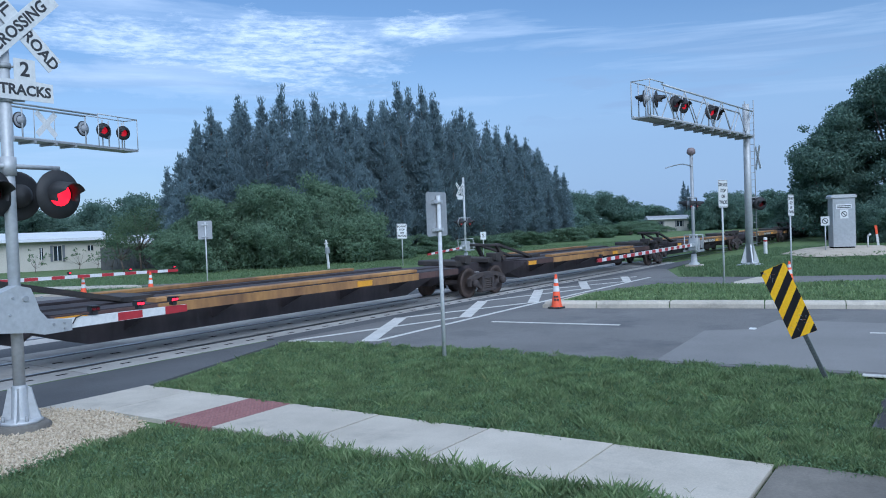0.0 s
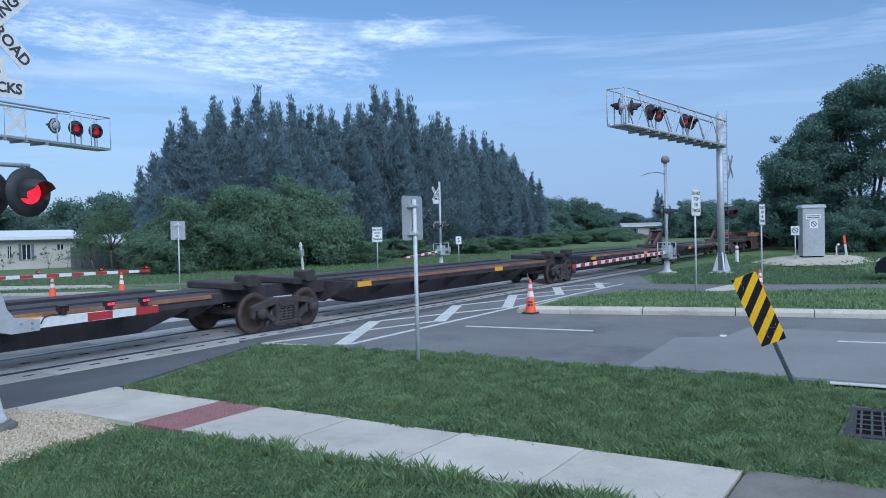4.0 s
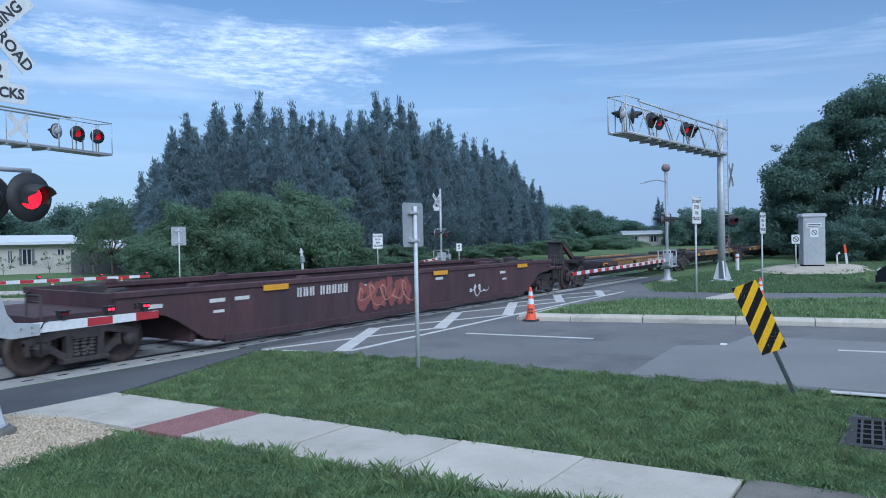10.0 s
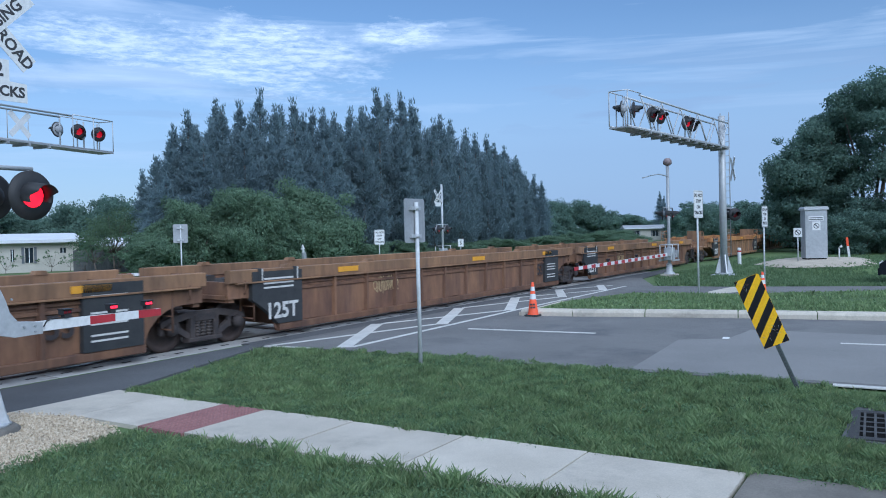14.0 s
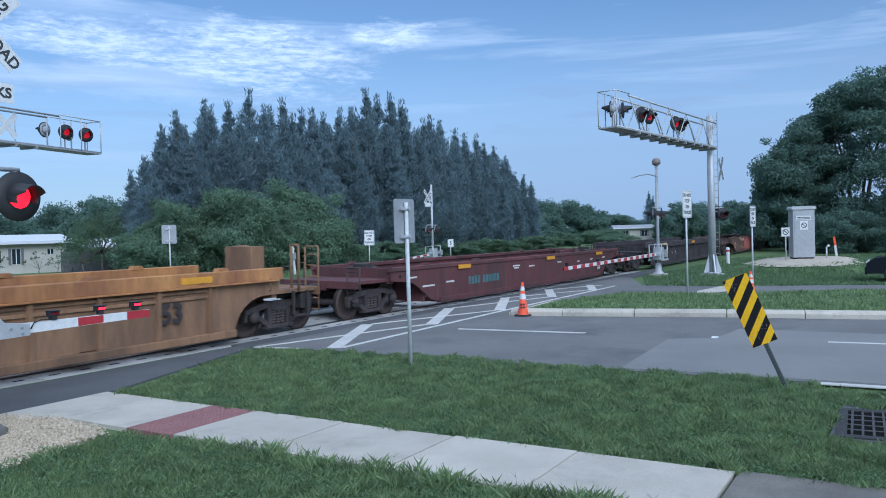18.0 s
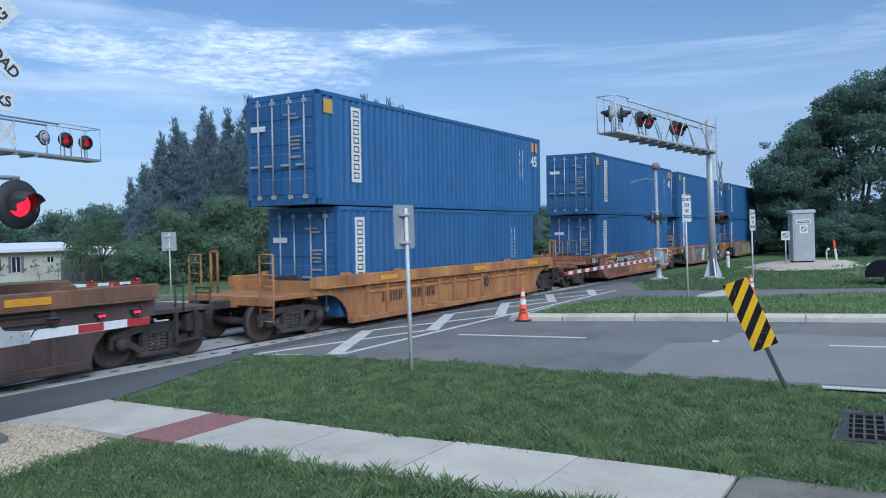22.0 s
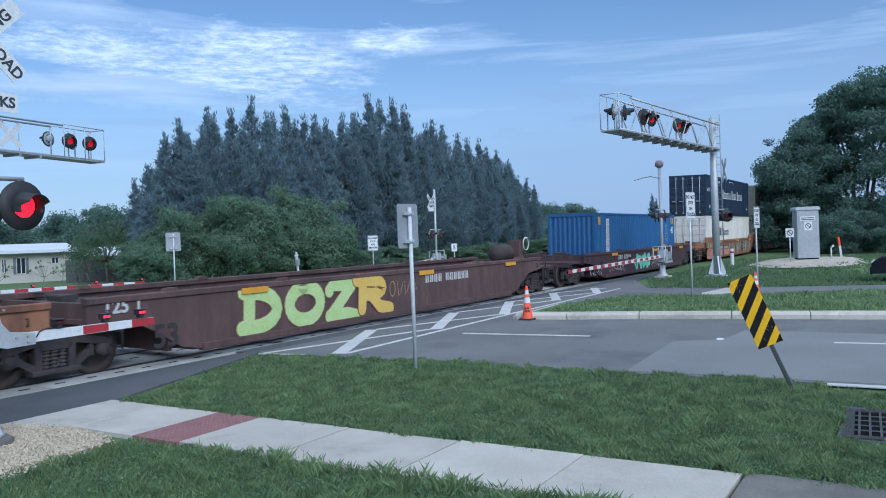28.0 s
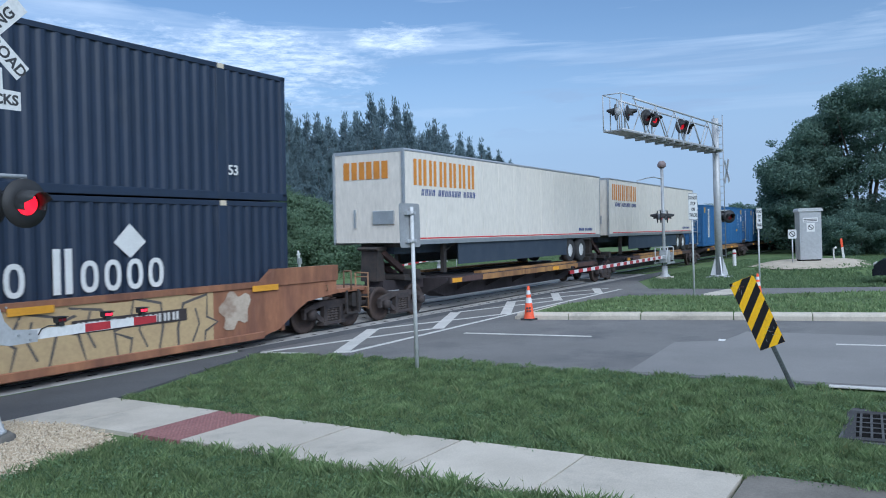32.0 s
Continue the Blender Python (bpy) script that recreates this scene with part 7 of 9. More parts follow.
def cantilever(base, tip, top, z0, z1, label, lamps, pole_r=0.17, ladder=True, web=True, cage=2.2):
    """Signal bridge: a pole with a trussed arm that carries lamps over the lanes."""
    ob = thing("signal_cantilever", label, "signal gantry", Matrix.Translation((*base, 0)))
    v = Vector((tip[0] - base[0], tip[1] - base[1], 0))
    L, a = v.length, math.degrees(math.atan2(v.y, v.x))
    part("pole", Mesh().tube((0, 0, 0.1), (0, 0, top), pole_r, pole_r * 0.9, 20), galv, ob)
    b = part("pole_base", Mesh().box(-0.5, 0.5, -0.5, 0.5, -0.2, 0.06, 0.03).tube((0, 0, 0.06), (0, 0, 0.14), 0.36, n=16), galv, ob)
    for i in range(4):
        part("gusset", Mesh().prism([(0.15, 0.12), (0.42, 0.12), (0.16, 1.0)], "y", -0.03, 0.03), galv, b, at=pose(0, 0, 0, 0, 0, 30 + 90 * i))
    fr = Mesh()
    for y in (-0.3, 0.3):
        fr.tube((0, y, z0), (L, y, z0), 0.04, n=8).tube((0.0, y, z1 - 0.12), (L - cage, y, z1), 0.04, n=8)
    ar = part("truss_chord", fr, galv, ob, "truss chords of the arm", pose(0, 0, 0, 0, 0, a))
    n = int((L - cage) / 0.95)
    for i in range(n):
        x0, x1 = i * 0.95, (i + 1) * 0.95
        k = Mesh()
        if not web:
            k.tube((x0, 0.3, z0), (x0, 0.3, z1), 0.02, n=6)
        for y in (-0.3, 0.3) if web else ():
            p, q = ((x0, y, z0), (x1, y, z1 - 0.06)) if i % 2 else ((x0, y, z1 - 0.06), (x1, y, z0))
            k.tube(p, q, 0.024, n=6)
        part("truss_web", k, galv, ar)
        part("walk_bearer", Mesh().box(x0 + 0.3, x0 + 0.38, -0.42, 0.42, z0 - 0.16, z0 - 0.03), galv_dull, ar)
    part("walkway", Mesh().box(0.2, L, -0.38, 0.38, z0 - 0.07, z0 - 0.02), galv_dull, ar, "grating walkway")
    zt = z1 + 0.05
    for p0, q0 in (((L - cage, -0.36, z0), (L - cage, -0.36, zt)), ((L, -0.36, z0), (L, -0.36, zt)), ((L, 0.36, z0), (L, 0.36, zt)), ((L - cage / 2, -0.36, z0), (L - cage / 2, -0.36, zt))):
        part("handrail_post", Mesh().tube(p0, q0, 0.022, n=6), galv, ar)
    for p0, q0 in (((L - cage, -0.36, zt), (L, -0.36, zt)), ((L - cage, 0.36, zt), (L, 0.36, zt)), ((L, -0.36, zt), (L, 0.36, zt))):
        part("handrail", Mesh().tube(p0, q0, 0.022, n=6), galv, ar)
    for x, f, lit in lamps:
        m_ = pose(x, 0.0, (z0 + z1) / 2 + 0.08, 0, 0, f - a)
        part("lamp_post", Mesh().tube((x, 0, z0), (x, 0, z1 - 0.1), 0.03, n=8), galv, ar)
        signal_lamp(ob, pose(0, 0, 0, 0, 0, a) @ m_ @ pose(0, -0.12, 0), lit, True)
    if ladder:
        k = Mesh()
        for y in (-0.2, 0.2):
            k.tube((-0.42, y, 0.9), (-0.42, y, top + 0.2), 0.022, n=6)
        for i in range(int(top / 0.33) - 2):
            k.tube((-0.42, -0.2, 1.0 + i * 0.33), (-0.42, 0.2, 1.0 + i * 0.33), 0.014, n=6)
        part("ladder", k, galv_dull, ob, at=pose(0, 0, 0, 0, 0, a))
    return ob


gan = cantilever((38.1, 8.13), (27.4, 9.41), 7.45, 5.98, 7.2, "galvanised cantilever signal bridge over the far lanes", ((10.2, 188, False), (9.75, 8, False), (8.0, -30, False), (7.3, -22, True), (4.5, -30, True), (3.9, -22, False)), cage=1.15)
crossbuck(gan, pose(0.55, -0.35, 5.0, 0, 0, 30), False, 60)
signal_lamp(gan, pose(0.35, -0.45, 2.85, 0, 0, -50), False)
signal_lamp(gan, pose(0.75, -0.1, 2.9, 0, 0, 60), False)
part("mast_bracket", Mesh().tube((0, 0, 3.15), (0.75, -0.4, 3.15), 0.03, n=6), galv, gan)
lc = cantilever((8.2, 27.1), (21.15, 30.0), 8.0, 6.12, 7.38, "galvanised cantilever signal bridge beyond the tracks", ((7.75, 195, False), (10.75, 195, False), (11.65, -10, True), (12.0, 200, False), (12.75, -10, True)), ladder=False, web=False)
crossbuck(lc, pose(8.5, 1.72, 6.75, 0, 0, 12), False, 45)


def road_sign(at, top, w, h, words, size, label, back=False, post_r=0.03, turn=0.0):
    ob = thing("road_sign", label, "road sign", at, "road signs at the crossing")
    part("post", Mesh().tube((0, 0, -0.1), (0, 0, top - (0.06 if back else 0.0)), post_r, n=10), post_pale, ob)
    y = 0.045 if back else -0.04
    board(ob, "plate", w, h, pose(0, y, top - h / 2, 0, 0, turn), words, size, "grey back of a sign plate" if back else "white plate with black words", back)
    for z in (top - h * 0.22, top - h * 0.85):
        part("bracket", Mesh().box(-0.17, 0.12, -0.015 if back else -0.035, 0.04, z - 0.03, z + 0.03).tube((0, 0, z - 0.035), (0, 0, z + 0.035), post_r + 0.012, n=10), galv, ob)
    return ob


WORDS = ("DO NOT", "STOP", "ON", "TRACKS")
road_sign(pose(11.27, 7.49, 0, 0, -0.3, 0), 2.86, 0.63, 0.76, (), 0, "grey metal sign back on a galvanised pole in the grass", True, 0.035)
road_sign(pose(26.4, 6.45, 0, 0, 0, -12), 3.48, 0.66, 0.9, WORDS, 0.15, "white keep-clear sign on a tall galvanised pole")
road_sign(pose(31.74, 5.29, 0, 0, 0, -8), 3.02, 0.66, 0.8, WORDS, 0.14, "white keep-clear sign on a galvanised pole")
road_sign(pose(40.15, 29.6, 0, 0, 0, -38), 2.65, 0.66, 0.95, WORDS, 0.15, "white keep-clear sign beyond the tracks")
road_sign(pose(23.12, 27.8, 0, 0, 0, -25), 2.98, 0.63, 0.82, (), 0, "grey metal sign back beyond the tracks", True)
road_sign(pose(51.0, 30.0, 0, 0, 0, -45), 1.9, 0.45, 0.6, ("S",), 0.4, "small white sign beyond the tracks")
mk = thing("marker_post", "short white marker post with a grey box", "marker post", pose(37.5, 33.5, 0, 0, -6, 0))
part("post", Mesh().box(-0.06, 0.06, -0.06, 0.06, -0.1, 1.75, 0.01), wood_post, mk)
part("box", Mesh().box(-0.13, 0.13, -0.12, 0.05, 0.95, 1.35, 0.01), galv_dull, mk)
part("cap", Mesh().box(-0.16, 0.16, -0.04, 0.04, 1.55, 1.62).lathe([(0.07, 1.75), (0.0, 1.85)], 8), wood_post, mk)


def cone(at, label="orange traffic cone with two white reflective collars", h=0.91):
    ob = thing("traffic_cone", label, "traffic cone", at, "traffic cones")
    part("foot", Mesh().prism([(-0.19, -0.15), (-0.15, -0.19), (0.15, -0.19), (0.19, -0.15), (0.19, 0.15), (0.15, 0.19), (-0.15, 0.19), (-0.19, 0.15)], "z", 0.0, 0.045), rubber, ob, "black rubber foot")
    r = lambda z: 0.145 - (0.145 - 0.03) * z / h
    part("body", Mesh().lathe([(r(0.04) + 0.015, 0.045), (r(0.08), 0.08), (r(h), h), (r(h) - 0.01, h + 0.004), (0.0, h - 0.02)], 20), cone_orange, ob)
    for z0, z1 in ((0.50 * h, 0.66 * h), (0.75 * h, 0.87 * h)):
        part("collar", Mesh().lathe([(r(z0) + 0.003, z0), (r(z1) + 0.003, z1)], 20), sign_white, ob, "white reflective collar")
    return ob


c1 = cone(pose(19.08, 9.02, -0.012))
for x, z in ((-0.05, 0.30), (0.02, 0.30), (-0.04, 0.22), (0.03, 0.22)):
    part("stencil_bar", Mesh().box(x - 0.025, x + 0.03, -0.122, -0.105, z, z + 0.045), sign_ink, c1, at=pose(0, 0, 0, 0, 0, -65))
cone(pose(26.9, 4.55, 0), "small orange traffic cone with white collars on the median", 0.78)
cone(pose(17.75, 28.62, -0.014))
cone(pose(19.85, 27.31, -0.014), h=0.95)

# bent hazard marker in the verge
stripe_black = mat("stripe_black", (0.012, 0.012, 0.014), (0.02, 0.02, 0.022), 5, 0.7, gloss=0.15, bump=0.05)
hz = thing("hazard_marker", "leaning black and yellow striped hazard board on a bent post", "hazard marker", pose(11.59, 1.53, 0) @ pose(0, 0, 0, 0, 0, -82.5) @ pose(0, 0, 0, 0, -22.8, 0))
part("post", Mesh().box(-0.03, 0.03, -0.02, 0.02, -0.1, 1.54, 0.008), mat("green_channel_post", (0.075, 0.088, 0.085), (0.11, 0.125, 0.12), 6, 0.6, 0.4), hz, "dark perforated channel post")
for i in range(16):
    part("post_hole", Mesh().box(-0.008, 0.008, -0.0225, -0.018, 0.05 + i * 0.045, 0.072 + i * 0.045), sign_ink, hz)
bd = board(hz, "board", 0.345, 1.0, (0.0, -0.03, 1.15), (), 0, "black and yellow striped board")
bd.data.materials[0] = hazard_yellow
for k in range(-3, 6):
    z = k * 0.262 - 0.345
    poly = [(-0.171, z), (0.171, z + 0.342), (0.171, z + 0.342 + 0.135), (-0.171, z + 0.135)]
    lo, hi = -0.498, 0.498
    def clip(ps, s, lim):
        o = []
        for (xa, za), (xb, zb) in zip(ps, ps[1:] + ps[:1]):
            ia, ib = s * za <= s * lim, s * zb <= s * lim
            if ia:
                o.append((xa, za))
            if ia != ib:
                u = (lim - za) / (zb - za)
                o.append((xa + (xb - xa) * u, lim))
        return o
    poly = clip(clip(poly, 1, hi), -1, lo)
    if len(poly) >= 3:
        part("black_stripe", Mesh().prism(poly, "y", -0.0055, -0.0030), stripe_black, bd)
q = np.random.default_rng(77)
for i in range(16):
    x, z, a = q.uniform(-0.15, 0.13), q.choice((0.38, -0.33)) + q.normal() * 0.07, q.uniform(0, 6.28)
    u, v = math.cos(a) * q.uniform(0.02, 0.06), math.sin(a) * q.uniform(0.02, 0.07)
    if abs(x + u) < 0.16 and abs(z + v) < 0.48:
        part("scratch", Mesh().tube((x, -0.006, z), (x + u, -0.006, z + v), 0.0035, 0.0015, 4), galv_dull if i % 3 else paint_rust, bd, "scratch in the paint")

stud = thing("road_stud", "small pale raised marker on the asphalt", "road stud", pose(16.39, 3.48, -0.006))
part("body", Mesh().prism([(-0.07, 0.0), (-0.045, 0.022), (0.045, 0.022), (0.07, 0.0)], "y", -0.06, 0.06), sign_white, stud)

# storm drain
drain_iron = mat("drain_iron", (0.085, 0.088, 0.092), (0.12, 0.12, 0.122), 6, 0.9, gloss=0.05, bump=0.3, dirt=(0.05, 0.045, 0.04))
dr = thing("storm_drain", "dark iron storm drain grate sunk in the grass", "drain grate", pose(9.9, 0.15, 0, 0, 0, 3))
part("frame", Mesh().box(-0.72, 0.72, -0.62, -0.52, -0.1, -0.005).box(-0.72, 0.72, 0.52, 0.62, -0.1, -0.005).box(-0.72, -0.6, -0.52, 0.52, -0.1, -0.005).box(0.6, 0.72, -0.52, 0.52, -0.1, -0.005), rubber, dr)
for i in range(10):
    part("bar", Mesh().box(-0.6, 0.6, -0.485 + i * 0.105, -0.46 + i * 0.105, -0.014, -0.004), drain_iron, dr)
for i in range(4):
    part("cross_bar", Mesh().box(-0.375 + i * 0.24, -0.345 + i * 0.24, -0.52, 0.52, -0.013, -0.005), drain_iron, dr)
# near-black sheet close under the bars; it paints the shade of the pit
part("pit", Mesh().box(-0.6, 0.6, -0.52, 0.52, -0.0205, -0.0185), slot, dr)

# signal house on its gravel pad, with small signs and markers
pad = Mesh()
n = 40
vs = [(44.0, 4.6, 0.5)]
for ring_, (rx, ry, z) in enumerate(((3.0, 1.8, 0.47), (4.6, 3.2, 0.24), (6.0, 4.4, -0.08))):
    for i in range(n):
        t = 2 * math.pi * i / n
        w_ = 1 + 0.06 * math.sin(3 * t + ring_) + 0.04 * math.sin(7 * t)
        vs.append((44.0 + rx * w_ * math.cos(t), 4.6 + ry * w_ * math.sin(t), z))
fs = [(0, 1 + i, 1 + (i + 1) % n) for i in range(n)]
for r_ in range(2):
    fs += [(1 + r_ * n + i, 1 + (r_ + 1) * n + i, 1 + (r_ + 1) * n + (i + 1) % n, 1 + r_ * n + (i + 1) % n) for i in range(n)]
tagged(part("grass_mound", Mesh().quadmesh(vs, fs, True), grass_soil), "low grass mound under the signal cabinet", "ground", kind="structure")
vs2 = [(44.0, 4.4, 0.56)] + [(44.0 + rr * 4.4 * math.cos(2 * math.pi * i / n) * (1 + 0.07 * math.sin(5 * 2 * math.pi * i / n)), 4.7 + rr * (2.9 + 0.22 * math.sin(9 * i)) * math.sin(2 * math.pi * i / n), z) for rr, z in ((0.62, 0.54), (1.0, 0.30)) for i in range(n)]
tagged(part("gravel_pad", Mesh().quadmesh(vs2, fs[:n] + fs[n:2 * n], True), sand), "pale shell-rock gravel pad", "gravel", kind="structure")
sh = thing("signal_cabinet", "tall grey aluminium signal cabinet on a gravel pad", "signal cabinet", pose(43.2, 4.85, 0.5, 0, 0, -68))
alu_grey = mat("cabinet_grey", (0.38, 0.39, 0.40), (0.44, 0.45, 0.46), 1.5, 0.5, 0.3, bump=0.05, fine=10)
part("body", Mesh().box(-0.52, 0.52, -0.42, 0.42, 0.12, 2.5, 0.02), alu_grey, sh)
part("roof", Mesh().box(-0.58, 0.58, -0.48, 0.48, 2.5, 2.60, 0.02).prism([(-0.58, 2.60), (0.58, 2.60), (0.52, 2.68), (-0.52, 2.68)], "y", -0.47, 0.47), galv, sh, "overhanging metal roof")
part("plinth", Mesh().box(-0.47, 0.47, -0.38, 0.38, -0.2, 0.12), slot, sh)
part("door", Mesh().box(-0.44, 0.44, -0.435, -0.42, 0.2, 2.4, 0.005), alu_grey, sh)
pl = part("notice", Mesh().box(-0.36, 0.34, -0.442, -0.436, 1.98, 2.2), sign_white, sh, "white notice")
for i in range(2):
    part("notice_bar", Mesh().box(-0.32, 0.30, -0.445, -0.442, 2.02 + i * 0.08, 2.06 + i * 0.08), sign_ink, pl)


def ban(parent, x, z, y, s):
    """Small white plate with a black ring and slash."""
    p = part("plate", Mesh().box(x - s, x + s, y - 0.004, y, z - s * 1.15, z + s * 1.15), sign_white, parent, "white prohibition plate")
    k = Mesh()
    ring_ = [(x + s * f * math.cos(2 * math.pi * i / 20), y - 0.0055, z + s * f * math.sin(2 * math.pi * i / 20)) for i in range(20) for f in (0.55, 0.72)]
    k.quadmesh(ring_, [(2 * i, (2 * i + 2) % 40, (2 * i + 3) % 40, 2 * i + 1) for i in range(20)])
    k.prism([(x - s * 0.5, z + s * 0.35), (x - s * 0.35, z + s * 0.5), (x + s * 0.5, z - s * 0.35), (x + s * 0.35, z - s * 0.5)], "y", y - 0.006, y - 0.004)
    part("symbol", k, sign_ink, p)


ban(sh, 0.0, 1.72, -0.436, 0.19)
ns = thing("no_entry_sign", "small white prohibition sign on a low post", "sign", pose(41.3, 5.35, 0.42, 0, 0, -75))
part("post", Mesh().tube((0, 0, -0.2), (0, 0, 1.5), 0.03, n=8), galv, ns)
ban(ns, 0.0, 1.5, -0.035, 0.19)
st = thing("vent_stub", "short white stub pipe beside the cabinet", "pipe", pose(43.5, 3.75, 0.5))
part("pipe", Mesh().tube((0, 0, -0.1), (0, 0, 0.62), 0.035, n=10).tube((0, 0, 0.6), (0.0, -0.13, 0.70), 0.05, n=10), wood_post, st)


def delineator(at, h, tip, label):
    ob = thing("marker_stake", label, "marker stake", at)
    part("stake", Mesh().box(-0.06, 0.06, -0.04, 0.04, -0.2, h * 0.6, 0.01), wood_post, ob)
    part("tip", Mesh().box(-0.06, 0.06, -0.041, 0.041, h * 0.6, h, 0.01), tip, ob)


delineator(pose(48.2, 3.65, 0.35, 0, -6, -80), 1.2, cone_orange, "leaning white and orange marker stake")
wp = thing("pipe_marker", "white round pipe marker with a red top band", "marker post", pose(49.6, 9.68, -0.05))
part("pipe", Mesh().lathe([(0.11, 0.0), (0.11, 1.0), (0.08, 1.06), (0.0, 1.07)], 12), wood_post, wp)
part("band", Mesh().lathe([(0.113, 0.8), (0.113, 0.9)], 12), band_red, wp)

# waiting car on the far carriageway
car_paint = mat("car_paint", (0.012, 0.014, 0.02), (0.016, 0.018, 0.024), 2, 0.25, 0.4, bump=0)
glass = mat("car_glass", (0.02, 0.025, 0.03), None, 2, 0.08, bump=0, gloss=0.8)
cr = thing("car", "dark parked sedan waiting on the far carriageway", "car", pose(34.4, -0.75, -0.02))
bodyp = [(-2.3, 0.35), (-2.3, 0.75), (-2.0, 0.95), (-1.3, 1.0), (-0.75, 1.42), (0.75, 1.44), (1.5, 1.02), (2.2, 0.98), (2.3, 0.7), (2.3, 0.35)]
part("body", Mesh().prism([(-y, z) for y, z in bodyp], "x", -0.88, 0.88), car_paint, cr)
part("windscreen", Mesh().prism([(1.33, 1.02), (0.78, 1.40), (0.76, 1.38), (1.28, 1.00)], "x", -0.7, 0.7), glass, cr)
for s in (-1, 1):
    part("side_window", Mesh().prism([(1.2, 1.04), (0.7, 1.36), (-0.65, 1.36), (-1.25, 1.06)], "x", s * 0.885 - 0.005, s * 0.885 + 0.005), glass, cr)
    part("headlight", Mesh().box(s * 0.62 - 0.2, s * 0.62 + 0.2, 2.24, 2.31, 0.68, 0.82, 0.02), label_white, cr, "pale headlight")
    for y in (-1.4, 1.4):
        w_ = part("wheel", Mesh().lathe([(0.2, -0.1), (0.31, -0.11), (0.33, -0.08), (0.33, 0.08), (0.31, 0.11), (0.2, 0.1), (0.2, -0.1)], 18, (s * 0.82, y, 0.33), "x"), rubber, cr)
        part("rim", Mesh().lathe([(0.0, -0.105), (0.2, -0.09), (0.2, 0.09), (0.0, 0.105)], 12, (s * 0.82, y, 0.33), "x"), alu, w_)
part("bumper", Mesh().box(-0.85, 0.85, 2.26, 2.36, 0.32, 0.6, 0.03), car_paint, cr)
part("grille", Mesh().box(-0.4, 0.4, 2.305, 2.325, 0.64, 0.8), signal_black, cr)

# ---- plants ----
def leaf_mat(name, a, b, rough=0.6, patches=0.0, spread=0.2, grain=1.6):
    """Foliage: tint varies leaf by leaf and tree by tree, with a little light passing through."""
    m = bpy.data.materials.new(name)
    m.use_nodes = True
    t = m.node_tree
    p = t.nodes["Principled BSDF"]
    geo = t.nodes.new("ShaderNodeNewGeometry")
    oi = t.nodes.new("ShaderNodeObjectInfo")
    mix = t.nodes.new("ShaderNodeMixRGB")
    mix.inputs[1].default_value, mix.inputs[2].default_value = (*a, 1), (*b, 1)
    t.links.new(geo.outputs["Random Per Island"], mix.inputs[0])
    hs = t.nodes.new("ShaderNodeHueSaturation")
    mr = t.nodes.new("ShaderNodeMapRange")
    t.links.new(oi.outputs["Random"], mr.inputs[0])
    mr.inputs[3].default_value, mr.inputs[4].default_value = 1 - spread, 1 + spread
    t.links.new(mr.outputs[0], hs.inputs["Value"])
    t.links.new(mix.outputs[0], hs.inputs["Color"])
    if patches:
        tc = t.nodes.new("ShaderNodeTexCoord")
        no = t.nodes.new("ShaderNodeTexNoise")
        no.inputs["Scale"].default_value, no.inputs["Detail"].default_value, no.inputs["Roughness"].default_value = grain, 5, 0.65
        t.links.new(tc.outputs["Object"], no.inputs["Vector"])
        pr = t.nodes.new("ShaderNodeMapRange")
        t.links.new(no.outputs[0], pr.inputs[0])
        pr.inputs[1].default_value, pr.inputs[2].default_value = 0.32, 0.68
        pr.inputs[3].default_value, pr.inputs[4].default_value = 1 - patches, 1 + patches
        t.links.new(pr.outputs[0], hs.inputs["Value"])
    t.links.new(hs.outputs[0], p.inputs["Base Color"])
    p.inputs["Roughness"].default_value = rough
    p.inputs["Specular IOR Level"].default_value = 0.25
    tr = t.nodes.new("ShaderNodeBsdfTranslucent")
    t.links.new(hs.outputs[0], tr.inputs["Color"])
    ms = t.nodes.new("ShaderNodeMixShader")
    ms.inputs[0].default_value = 0.48
    t.links.new(p.outputs[0], ms.inputs[1])
    t.links.new(tr.outputs[0], ms.inputs[2])
    t.links.new(ms.outputs[0], t.nodes["Material Output"].inputs["Surface"])
    return m


# blue-grey needles: the haze of distance is put into their colour
pine_leaf = leaf_mat("pine_needles", (0.168, 0.232, 0.258), (0.22, 0.29, 0.315), spread=0.08)
bush_leaf = leaf_mat("broad_leaves", (0.132, 0.206, 0.134), (0.208, 0.298, 0.188), patches=0.30, grain=0.9)
tree_leaf = leaf_mat("tree_leaves", (0.118, 0.192, 0.156), (0.182, 0.268, 0.208), patches=0.28, grain=0.7)
small_leaf = leaf_mat("small_tree_leaves", (0.105, 0.165, 0.095), (0.165, 0.240, 0.140))
grass_leaf = leaf_mat("grass_blades", (0.140, 0.218, 0.096), (0.300, 0.380, 0.186), patches=0.36, grain=2.4)
grass_dark = leaf_mat("grass_blades_dark", (0.112, 0.172, 0.086), (0.190, 0.262, 0.134))
weed_leaf = leaf_mat("weed_leaves", (0.105, 0.178, 0.092), (0.215, 0.315, 0.160), patches=0.25)
straw = leaf_mat("straw_blades", (0.20, 0.23, 0.10), (0.27, 0.29, 0.14))
bark = mat("bark", (0.10, 0.08, 0.065), (0.16, 0.135, 0.115), 3, 0.95, bump=0.8, stretch=(1, 1, 0.3))


